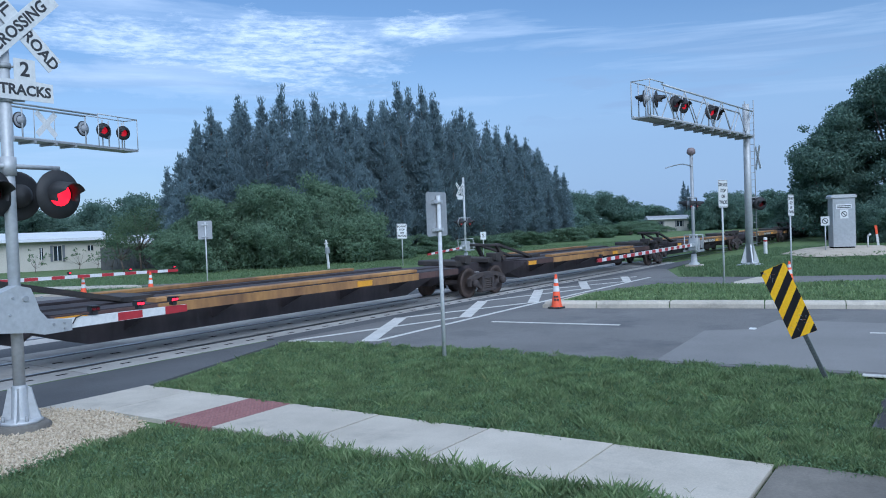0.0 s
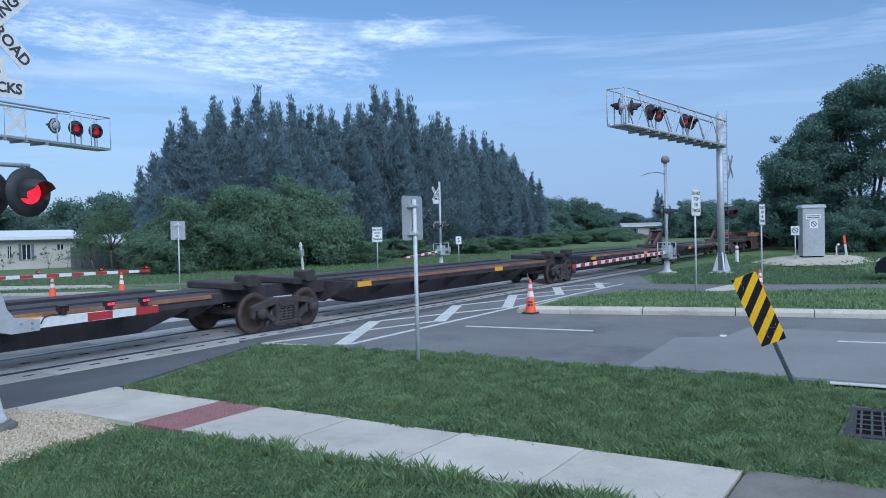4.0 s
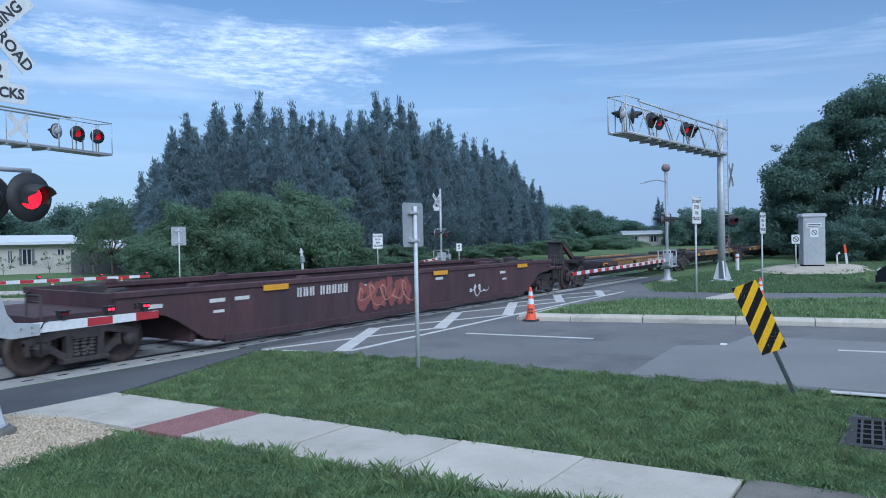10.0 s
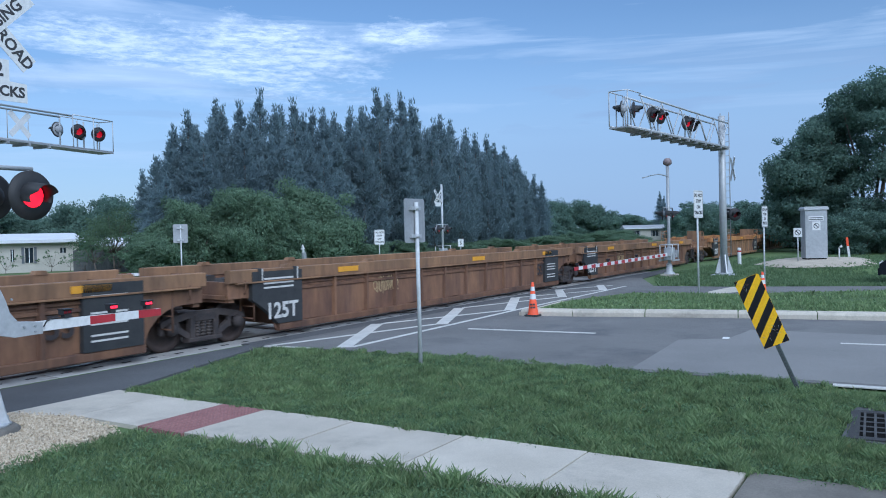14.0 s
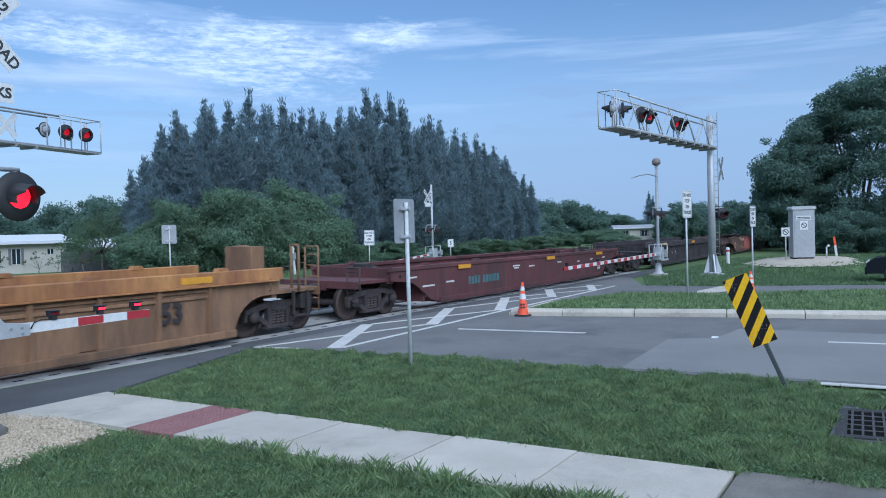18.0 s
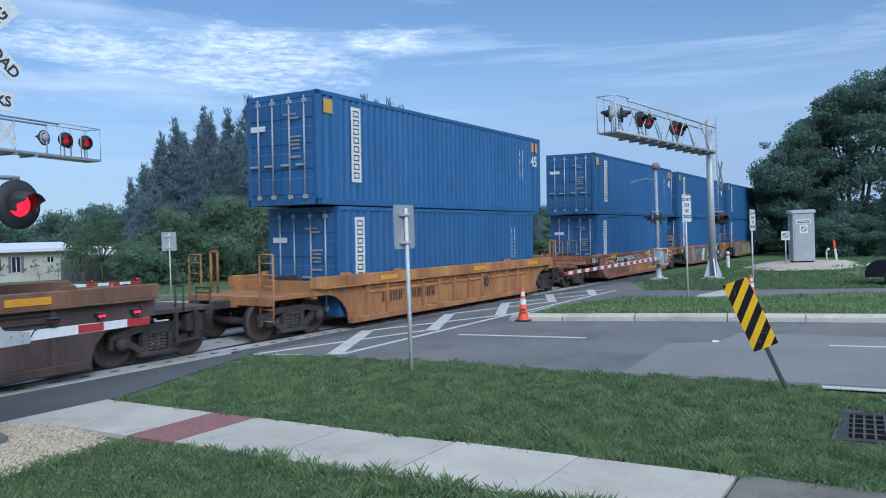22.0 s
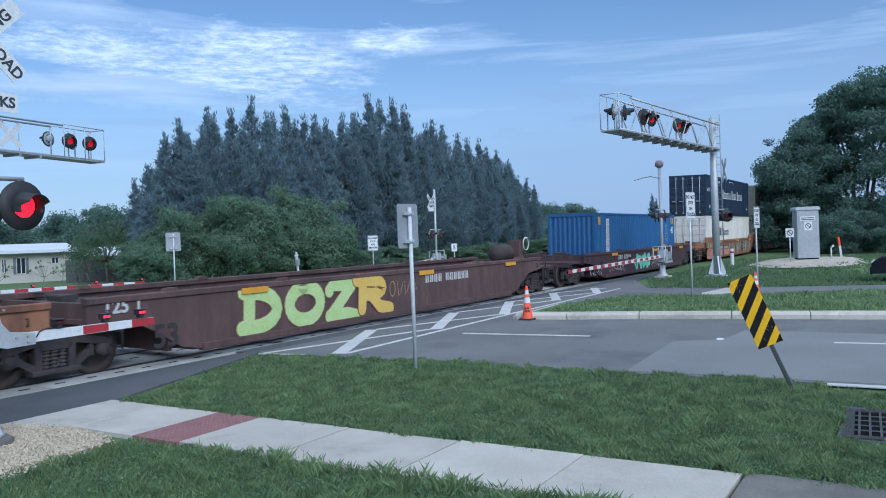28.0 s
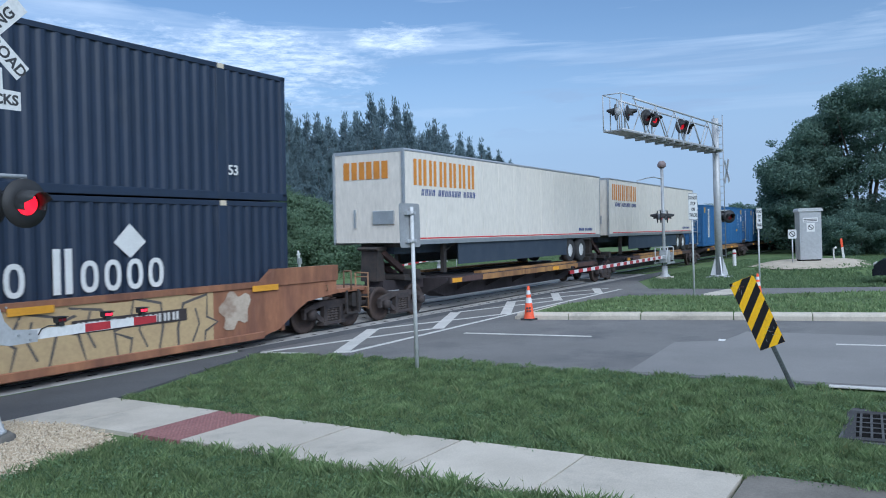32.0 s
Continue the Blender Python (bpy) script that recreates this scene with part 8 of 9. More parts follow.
def soup(name, verts, per, m):
    """Mesh of many loose little faces, per corners each, from an array of corners."""
    n = len(verts) // per
    me = bpy.data.meshes.new(name)
    me.vertices.add(len(verts))
    me.vertices.foreach_set("co", verts.astype(np.float32).ravel())
    me.loops.add(n * per)
    me.loops.foreach_set("vertex_index", np.arange(n * per, dtype=np.int32))
    me.polygons.add(n)
    me.polygons.foreach_set("loop_start", np.arange(0, n * per, per, dtype=np.int32))
    me.polygons.foreach_set("loop_total", np.full(n, per, dtype=np.int32))
    me.update(calc_edges=True)
    me.materials.append(m)
    return me


def unit(v):
    return v / np.maximum(np.linalg.norm(v, axis=1, keepdims=True), 1e-6)


def leaves(rng, centres, normals, length, width, droop=0.0):
    """Diamond leaves at centres, lying across their normals."""
    n = len(centres)
    t = unit(np.cross(normals, rng.normal(size=(n, 3))))
    t[:, 2] -= droop
    t = unit(t)
    b = unit(np.cross(normals, t))
    l = (length * rng.uniform(0.6, 1.3, (n, 1)))
    w = (width * rng.uniform(0.6, 1.3, (n, 1)))
    q = np.stack([centres - t * l / 2, centres + b * w / 2, centres + t * l / 2, centres - b * w / 2], 1)
    return q.reshape(-1, 3)


def crown_lobes(rng, lobes, per_lobe, leaf, m, name="crown"):
    """Leaves on the shells of overlapping uneven lobes; more at the surface, gaps between."""
    out = []
    for cx, cy, cz, r, fl in lobes:
        n = int(per_lobe * r * r)
        d = unit(rng.normal(size=(n, 3)))
        bump = 1 + 0.22 * np.sin(5 * d[:, 0] + cx) * np.sin(4 * d[:, 1] + cy) + 0.18 * np.sin(7 * d[:, 2] + 3 * d[:, 0] + cz)
        rad = r * bump * (1 - 0.45 * rng.random(n) ** 2.2)
        c = d * rad[:, None] * np.array([1, 1, fl]) + np.array([cx, cy, cz])
        nn = unit(d + 0.7 * rng.normal(size=(n, 3)))
        out.append(leaves(rng, c, nn, leaf, leaf * 0.55, 0.3))
    return soup(name, np.concatenate(out), 4, m)


def pine_crown(rng, H, R, n):
    """Feathery narrow crown: drooping sprays on upswept branches, with a ragged pointed top."""
    out = []
    # a leader and three lesser leaders beside it
    for ox, oy, hh, rr, nb in [(0, 0, H, R * 0.80, 80)] + [(R * 0.42 * math.cos(a), R * 0.42 * math.sin(a), H * f, R * 0.55, 45) for a, f in zip(rng.uniform(0, 6.3, 3), rng.uniform(0.70, 0.92, 3))]:
        out += pine_spire(rng, ox, oy, hh, rr, nb, n * rr / (2.4 * R))
    return soup("crown", np.concatenate(out), 3, pine_leaf)


def pine_spire(rng, ox, oy, H, R, nb, n):
    out = []
    for i in range(nb):
        u = (i + rng.random()) / nb
        z = H * (0.02 + 0.92 * u)
        r = R * (1 - u ** 1.25) ** 0.85 * rng.uniform(0.72, 1.06) * (0.7 + 0.3 * math.sin(min(1, u * 4) * 1.57))
        a = rng.uniform(0, 2 * math.pi)
        k = int(n / nb * (0.5 + 1.3 * (1 - u)))
        s = rng.random(k) ** 0.6
        base = np.stack([ox + np.cos(a) * r * s, oy + np.sin(a) * r * s, z + 1.25 * r * s], 1) + rng.normal(scale=0.10 + 0.12 * r, size=(k, 3)) * np.array([1, 1, 0.8])
        d = unit(np.stack([np.full(k, np.cos(a)) * 0.35, np.full(k, np.sin(a)) * 0.35, np.full(k, 0.9)], 1) + rng.normal(scale=0.45, size=(k, 3)))
        w = unit(np.cross(d, rng.normal(size=(k, 3))))
        l = rng.uniform(0.20, 0.46, (k, 1))
        wd = rng.uniform(0.028, 0.066, (k, 1))
        out.append(np.stack([base - w * wd, base + w * wd, base + d * l], 1).reshape(-1, 3))
    k = 60
    base = np.stack([ox + rng.normal(scale=0.14, size=k), oy + rng.normal(scale=0.14, size=k), H - rng.random(k) * 1.6], 1)
    d = unit(np.stack([rng.normal(scale=0.25, size=k), rng.normal(scale=0.25, size=k), np.ones(k)], 1))
    w = unit(np.cross(d, rng.normal(size=(k, 3))))
    out.append(np.stack([base - w * 0.06, base + w * 0.06, base + d * 0.42], 1).reshape(-1, 3))
    return out


rng = np.random.default_rng(7)
pines = [(pine_crown(rng, 16.0, 3.0 + 0.35 * i, 24000), Mesh().tube((0, 0, -0.3), (0, 0, 9), 0.26, 0.12, 8).tube((0, 0, 9), (0, 0, 15.4), 0.12, 0.03, 6).data("trunk", bark)) for i in range(4)]


def pine(x, y, h, k, spin, wide=1.0):
    ob = thing("pine_tree", "tall dark feathery Australian pine in a dense stand", "tree", pose(x, y, -0.05, 0, 0, spin), "pine stand beyond the tracks")
    ob.scale = (h / 16 * wide, h / 16 * wide, h / 16)
    part("trunk", pines[k][1], bark, ob)
    part("crown", pines[k][0], pine_leaf, ob)


r_ = random.Random(5)
for i, (x, y, h) in enumerate((
        (39.4, 50, 8.7), (43.5, 53, 11.3), (42.6, 50, 12.6), (48.2, 53, 14.6), (46.2, 50, 13.5), (51.1, 53, 14.8), (50.6, 50, 15.4), (56.5, 53, 15.1), (54.9, 50, 15.3), (61, 53, 15.4), (59.1, 50, 14.8), (64.4, 53, 15.4), (63.4, 50, 15.5), (69.6, 53, 16.6), (68, 50, 18), (74.2, 53, 18.6), (72.5, 50, 18.3), (79.2, 53, 18.7), (80.7, 50, 16.7), (87.9, 53, 17.2), (86.8, 50, 15.7), (98, 53, 16.3), (94.6, 50, 14.5), (103.4, 53, 15.1), (101, 50, 13.3), (110.3, 53, 11.7), (107, 50, 10.9), (37.1, 46, 7.2), (40.6, 46, 9.9), (44.7, 46, 10.7), (49.2, 46, 10.6), (54.3, 46, 11), (60.2, 46, 12.2), (67, 46, 13.4), (72.4, 46, 13), (78.3, 46, 11.9), (85, 46, 10.3), (91.8, 46, 9.5), (95.9, 46, 7.4), (41.6, 48, 11.2), (84, 51.5, 15.6), (89.4, 50, 14.2), (93, 48, 12.0), (47.5, 48, 12.6), (52.8, 48, 13.2), (57.4, 48, 13.4), (61.6, 48, 13.6), (65.6, 48, 14.6), (70.2, 48, 15.8), (76.2, 48, 15.6), (83.2, 48, 13.8), (88.4, 48, 12.6), (91, 51, 15.6), (98.2, 49, 12.4), (104.2, 51, 12.2))):
    pine(x, y, h, i % 4, r_.uniform(0, 360), 1.18 + 0.25 * (16 / h - 1))


# bushes and broadleaf trees
def bush_lobes(rng, w, d, h, n):
    """Leafy lobes over a domed outline: large ones within, many small ones standing out of its skin."""
    o = []
    for i in range(n):
        x, y = rng.uniform(-w / 2, w / 2), rng.uniform(-d / 2, d / 2)
        top = h * (1 - 0.55 * (2 * abs(x) / w) ** 2) * rng.uniform(0.66, 0.98)
        r = rng.uniform(0.13, 0.22) * h
        for z in np.arange(r * 0.6, max(top - r * 0.6, r * 0.7), r * 1.2):
            o.append((x + rng.normal() * 0.4, y + rng.normal() * 0.4, z, r * rng.uniform(0.7, 1.1), 0.8))
        o.append((x, y, top - r * 0.8, r, 0.75))
        for _ in range(6):
            a, u = rng.uniform(0, 6.28), rng.uniform(0.25, 0.98)
            q = rng.uniform(0.06, 0.15) * h
            o.append((x + math.cos(a) * r * 1.25, y + math.sin(a) * r * 1.25, top * u, q, 0.75))
    return o


bush_data = [crown_lobes(rng, bush_lobes(rng, 11, 6, 7.0, 15), 560, 0.22, bush_leaf) for _ in range(3)]
tree_data = [crown_lobes(rng, bush_lobes(rng, 13, 10, 9.0, 14), 300, 0.34, tree_leaf) for _ in range(3)]
limbs = Mesh()
for i in range(7):
    a = i * 0.9
    limbs.tube((0.2 * math.cos(a), 0.2 * math.sin(a), 0), (1.0 * math.cos(a), 0.7 * math.sin(a), 1.8), 0.14, 0.08, 7).tube((1.0 * math.cos(a), 0.7 * math.sin(a), 1.8), (1.9 * math.cos(a + 0.3), 1.2 * math.sin(a + 0.3), 3.6), 0.08, 0.03, 6)
limb_data = limbs.data("trunk", bark)


def broadleaf(name, label, x, y, sx, sy, sz, data, m, spin=0, group="", z=-0.05):
    ob = thing(name, label, "tree" if "tree" in name else "shrub", pose(x, y, z, 0, 0, spin), group)
    ob.scale = (sx, sy, sz)
    part("trunk", limb_data, bark, ob)
    part("crown", data, m, ob)
    return ob


for i, (x, y, sx, sy, sz, k) in enumerate(((40.4, 42, 0.66, 1, 0.99, 0), (44.6, 41, 0.62, 1.05, 1.04, 1), (36.3, 42, 0.60, 0.9, 0.74, 2), (35.4, 43, 0.5, 0.75, 0.55, 0), (48.2, 39, 0.55, 0.6, 0.34, 1), (50.6, 38.5, 0.45, 0.45, 0.25, 2), (43.0, 42.5, 0.7, 1, 0.76, 2), (46.6, 42.5, 0.42, 0.9, 0.98, 0))):
    broadleaf("bush", "large green broadleaf bush before the pines", x, y, sx, sy, sz, bush_data[k], bush_leaf, i * 77, "bushes before the pine stand")
for i, (x, y, sx, sz) in enumerate(((104, 46, 0.8, 0.30), (116, 48, 0.9, 0.36), (129, 47, 0.8, 0.30), (141, 50, 1.0, 0.40), (154, 52, 0.8, 0.30), (63, 42, 0.6, 0.26), (72, 41.5, 0.7, 0.24), (82, 43, 0.7, 0.28), (93, 44, 0.7, 0.26))):
    broadleaf("bush", "low dark scrub at the foot of the trees", x, y, sx, 0.5, sz, bush_data[i % 3], bush_leaf, i * 41, "low scrub beyond the tracks")
for i, (x, y, sx, sy, sz, k) in enumerate(((54.7, 74, 0.8, 0.8, 0.88, 0), (52.4, 77, 0.7, 0.8, 0.82, 1), (48.9, 80, 1.00, 1.00, 0.66, 2), (44.5, 84, 1.00, 1.00, 0.72, 0), (49.8, 88, 1.00, 1.00, 0.68, 1), (44.2, 90, 1.1, 1.00, 0.74, 2), (171.3, 75, 1.1, 1.1, 0.85, 0), (190, 79, 1.2, 1.3, 1.3, 1), (192, 73, 1.0, 1.2, 1.2, 2), (233.4, 80, 1.91, 1.91, 0.83, 0), (262, 86, 1.6, 2.0, 0.55, 1), (153.7, 70, 0.84, 0.84, 0.48, 2), (163, 40, 0.8, 0.9, 0.84, 0), (184, 43.5, 1.1, 1.1, 1.05, 1), (177.4, 36, 1.4, 1.4, 0.85, 2), (186, 33, 1.2, 1.2, 0.95, 0), (259, 70, 2.83, 2.83, 0.73, 1))):
    broadleaf("tree", "dark green broadleaf tree in the distance", x, y, sx, sy, sz, tree_data[k], tree_leaf, i * 53, "distant trees")
# the high spreading trees beside the signal cabinet: flat leafy tiers on leaning limbs
SKY_LINE = ((-14, 15.0), (-4, 17.2), (2.5, 15.8), (4.3, 15.4), (6.4, 13.9), (8.2, 12.2), (9.6, 10.2), (11.0, 8.8), (11.9, 7.0), (12.6, 4.2))


def tier_tree(x, y0, y1, seed, n):
    q = np.random.default_rng(seed)
    yc = (y0 + y1) / 2
    ob = thing("tree", "large dark spreading tree with tiered crown near the signal cabinet", "tree", pose(x, yc, -0.05), "trees by the signal cabinet")
    lobes, tk_ = [], Mesh()
    ys, zs = zip(*SKY_LINE)
    for i in range(n):
        y = q.uniform(y0, y1)
        top = float(np.interp(y, ys, zs))
        r = q.uniform(0.7, 1.5)
        z = top - r * 0.55 - (q.random() ** 1.6) * (top - 1.6)
        lobes.append((q.uniform(-4.0, 4.0) - 0.2 * (top - z), y - yc, max(z, 0.8), r, 0.62))
    if seed == 52:      # a lone spray that stands off the crown
        tk_.tube((0.0, -0.78, 8.04), (0.0, 1.82, 10.09), 0.05, 0.02, 5)
        lobes.append((0.0, 1.82, 10.24, 0.5, 0.8))
    for i in range(8):
        a, (lx, ly, lz, lr, lf) = i, lobes[i * 5]
        mid = (lx * 0.4, ly * 0.4, lz * 0.55)
        tk_.tube((0.15 * math.cos(a), 0.15 * math.sin(a), 0), mid, 0.22, 0.13, 7).tube(mid, (lx, ly, lz), 0.13, 0.04, 6)
    part("trunk", tk_, bark, ob)
    part("crown", crown_lobes(q, lobes, 330, 0.25, tree_leaf), tree_leaf, ob)


tier_tree(80, 0.3, 8.2, 51, 210)
tier_tree(78.5, 7.6, 12.2, 52, 150)
tier_tree(84, -8, 1.5, 53, 110)
for i, (x, y, sx, sy, sz, k) in enumerate(((72, -3, 0.8, 0.8, 0.9, 2), (70, 4.5, 0.5, 0.5, 0.42, 1), (92, 10, 0.8, 0.8, 0.8, 2), (66, -8, 0.8, 0.8, 0.9, 1))):
    broadleaf("tree", "dark green broadleaf tree beside the far carriageway", x, y, sx, sy, sz, tree_data[k], tree_leaf, i * 61 + 20, "trees by the signal cabinet")
ob = thing("pine_tree", "slim distant tiered conifer", "tree", pose(190, 55.3, 0), "distant trees")
ob.scale = (0.8, 0.8, 0.72)
part("trunk", pines[0][1], bark, ob)
part("crown", pines[0][0], pine_leaf, ob)


# a feathery tree and small sparse shrubs before the house
def yard_tree(x, y, h, w, low, n, leaf, seed, name, label):
    q = np.random.default_rng(seed)
    ob = thing(name, label, "tree" if "tree" in name else "shrub", pose(x, y, -0.05, 0, 0, seed * 70), "planting by the house")
    tk_ = Mesh()
    lob = []
    fork = h * low
    tk_.tube((0, 0, 0), (0.05 * h, 0, fork), 0.016 * h, 0.012 * h, 7)
    for i in range(n):
        a = i * 2.4 + seed
        rr = w * math.sqrt((i + 0.5) / n) * 0.5
        e = np.array((math.cos(a) * rr, math.sin(a) * rr, h * (0.93 - 0.42 * (rr / (0.5 * w)) ** 2) * q.uniform(0.72, 1.0)))
        m_ = np.array((0.05 * h, 0, fork)) * 0.55 + e * 0.45 + np.array((0, 0, -0.04 * h))
        if i % 2 == 0 or n < 9:
            tk_.tube((0.05 * h, 0, fork), tuple(m_), 0.008 * h, 0.006 * h, 5).tube(tuple(m_), tuple(e), 0.006 * h, 0.002 * h, 5)
        lob.append((*e, w * q.uniform(0.09, 0.15), 0.5))
        if n > 9:
            lob.append((*(e * 0.75 + m_ * 0.25 + q.normal(size=3) * 0.12), w * q.uniform(0.07, 0.11), 0.6))
    part("trunk", tk_, bark, ob)
    part("crown", crown_lobes(q, lob, 260 if n > 9 else 130, leaf, small_leaf), small_leaf, ob)


FEATHER = "slender tree with thin feathery foliage before a fence"
yard_tree(36.6, 51.4, 5.3, 5.6, 0.28, 34, 0.15, 1, "small_tree", FEATHER)
yard_tree(34.6, 50.6, 3.6, 2.6, 0.25, 18, 0.15, 2, "small_tree", FEATHER)
yard_tree(38.0, 52.6, 2.3, 3.0, 0.15, 16, 0.15, 7, "small_tree", FEATHER)
yard_tree(36.4, 54.6, 2.0, 2.4, 0.15, 14, 0.15, 8, "small_tree", FEATHER)
SPARSE = "small sparse shrub with tufts of leaves on bare stems"
yard_tree(36.1, 64.6, 2.2, 2.6, 0.2, 7, 0.26, 3, "shrub", SPARSE)
yard_tree(38.3, 62.2, 1.9, 2.2, 0.2, 6, 0.26, 4, "shrub", SPARSE)
yard_tree(39.0, 60.7, 1.7, 1.8, 0.2, 6, 0.26, 5, "shrub", SPARSE)
yard_tree(34.4, 62.0, 1.6, 1.7, 0.2, 6, 0.26, 6, "shrub", SPARSE)

# ---- houses ----
stucco = mat("stucco_white", (0.48, 0.455, 0.40), (0.54, 0.51, 0.45), 0.8, 0.9, bump=0.2, fine=12, dirt=(0.55, 0.53, 0.47), dirt_at=(0.6, 0.9))
roof_white = mat("roof_white", (0.68, 0.70, 0.74), (0.62, 0.64, 0.68), 0.9, 0.6, bump=0.1)
window_dark = mat("window_glass", (0.03, 0.04, 0.05), None, 3, 0.08, bump=0, gloss=0.7)
shutter = mat("shutter_grey", (0.16, 0.17, 0.19), None, 3, 0.7)
fence_m = mat("fence_grey", (0.085, 0.088, 0.088), (0.13, 0.13, 0.125), 2, 0.9, vary=0.1)


def bungalow(at, L, D, H, label, windows, roofm=None):
    ob = thing("house", label, "house", at)
    part("wall", Mesh().box(-L / 2, L / 2, 0, D, -0.1, H), stucco, ob)
    part("roof", Mesh().prism([(-0.7, H - 0.05), (-0.7, H + 0.16), (D / 2, H + 0.75), (D + 0.7, H + 0.16), (D + 0.7, H - 0.05)], "x", -L / 2 - 0.6, L / 2 + 0.6), roofm or roof_white, ob, "pale low-pitched roof")
    part("fascia", Mesh().box(-L / 2 - 0.62, L / 2 + 0.62, -0.74, -0.70, H - 0.1, H + 0.15), roof_white, ob)
    for x, w, z0, h in windows:
        wd = part("window", Mesh().box(x - w / 2 - 0.06, x + w / 2 + 0.06, -0.05, 0.02, z0 - 0.06, z0 + h + 0.06), stucco, ob)
        part("pane", Mesh().box(x - w / 2, x + w / 2, -0.056, -0.045, z0, z0 + h), window_dark, wd)
        part("mullion", Mesh().box(x - 0.03, x + 0.03, -0.07, -0.05, z0, z0 + h), roof_white, wd)
        for s in (-1, 1) if h > 1.1 else ():
            part("shutter", Mesh().box(x + s * (w / 2 + 0.17) - 0.1, x + s * (w / 2 + 0.17) + 0.1, -0.07, -0.02, z0 - 0.05, z0 + h + 0.05), shutter, wd)
    return ob


bungalow(pose(31.7, 66.1, 0, 0, 0, -21), 20, 9, 2.5, "white single-storey bungalow with a pale metal roof", ((-6.8, 0.8, 1.1, 0.9), (-1.0, 1.0, 0.7, 1.4), (4.9, 0.25, 0.9, 1.0), (6.15, 0.6, 0.75, 1.25), (8.75, 0.45, 1.5, 0.45)))
bungalow(pose(47.6, 63.6, 0, 0, 0, -14), 3.4, 4, 2.0, "small pale outbuilding half hidden by trees", ((0, 1.0, 0.9, 1.0),))
roof_grey = mat("roof_grey", (0.30, 0.31, 0.33), (0.36, 0.37, 0.39), 1, 0.8)
bungalow(pose(168, 78, 0, 0, 0, -40), 20, 9, 3.2, "distant white house among trees", ((-5, 1.5, 0.9, 1.2), (3, 1.5, 0.9, 1.2)), roof_grey)
bungalow(pose(166, 51.5, 0, 0, 0, -66), 8, 8, 2.6, "distant low house with a pale grey roof beyond the tracks", ((-2, 1.2, 0.9, 1.2), (2, 1.2, 0.9, 1.2)), roof_grey)
fn = thing("fence", "weathered grey board fence between the trees", "fence", pose(37.2, 57.4, 0, 0, 0, -62))
board_me = Mesh().box(0, 0.19, -0.015, 0.015, -0.1, 1.72).data("board", fence_m)
for i in range(32):
    part("board", board_me, fence_m, fn, at=(i * 0.2, 0, 0.06 * math.sin(i * 2.1)))
for x, y, h in ((150, 72, 8.5), (205, 83, 9.0), (118, 66, 7.0)):
    up_ = thing("utility_pole", "distant wooden utility pole", "utility pole", pose(x, y, 0))
    part("pole", Mesh().tube((0, 0, -0.2), (0, 0, h), 0.16, 0.1, 8), bark, up_)
    part("crossarm", Mesh().box(-0.9, 0.9, -0.06, 0.06, h - 0.7, h - 0.55), bark, up_)

# ---- grass, gravel ----
def inside(poly, x, y):
    ok = np.zeros(len(x), bool)
    j = len(poly) - 1
    for i in range(len(poly)):
        (xi, yi), (xj, yj) = poly[i], poly[j]
        c = ((yi > y) != (yj > y)) & (x < (xj - xi) * (y - yi) / (yj - yi + 1e-12) + xi)
        ok ^= c
        j = i
    return ok


def turf(name, poly, count, h, m, label, seed, z=-0.05, near=(0, 0), wob=0.12, width=0.006, rise=None):
    q = np.random.default_rng(seed)
    P = np.array(poly)
    lo, hi = P.min(0) - wob, P.max(0) + wob
    xy = np.empty((0, 2))
    while len(xy) < count:
        c = q.uniform(lo, hi, (count * 3, 2))
        # denser near the eye
        d = np.hypot(c[:, 0], c[:, 1])
        keep = q.random(len(c)) < np.clip((6.0 / d) ** 1.3, 0, 1)
        w = c + wob * np.stack([np.sin(c[:, 1] * 5.1) + np.sin(c[:, 1] * 13.7 + 1), np.sin(c[:, 0] * 4.7) + np.sin(c[:, 0] * 12.1)], 1) * 0.5 + q.normal(scale=wob * 0.35, size=c.shape)
        xy = np.concatenate([xy, c[keep & inside(poly, w[:, 0], w[:, 1])]])
    xy = xy[:count]
    n = count
    patch = np.full(n, 0.95)
    for k in range(10):      # tufts of no set direction
        a, f = q.uniform(0, 6.28), q.uniform(0.8, 16.0)
        patch += 0.115 * np.sin(f * (xy[:, 0] * math.cos(a) + xy[:, 1] * math.sin(a)) + q.uniform(0, 6.28))
    hh = h * q.uniform(0.45, 1.25, n) * np.clip(patch, 0.4, 1.5)
    far = np.clip(np.hypot(xy[:, 0], xy[:, 1]) / 7, 1, 3)
    a = q.uniform(0, 2 * np.pi, n)
    lean = q.normal(scale=0.36, size=(n, 2)) * hh[:, None]
    b = np.stack([xy[:, 0], xy[:, 1], rise(xy[:, 0], xy[:, 1]) if rise else np.full(n, z)], 1)
    w = np.stack([np.cos(a), np.sin(a), np.zeros(n)], 1) * (width * far * q.uniform(0.6, 1.4, n))[:, None]
    mid = b + np.stack([lean[:, 0] * 0.35, lean[:, 1] * 0.35, hh * 0.6], 1)
    tip = b + np.stack([lean[:, 0], lean[:, 1], hh], 1)
    v = np.stack([b - w, b + w, mid + w * 0.8, tip], 1).reshape(-1, 3)
    return tagged(new(name, soup(name, v, 4, m)), label, "grass", kind="stuff")


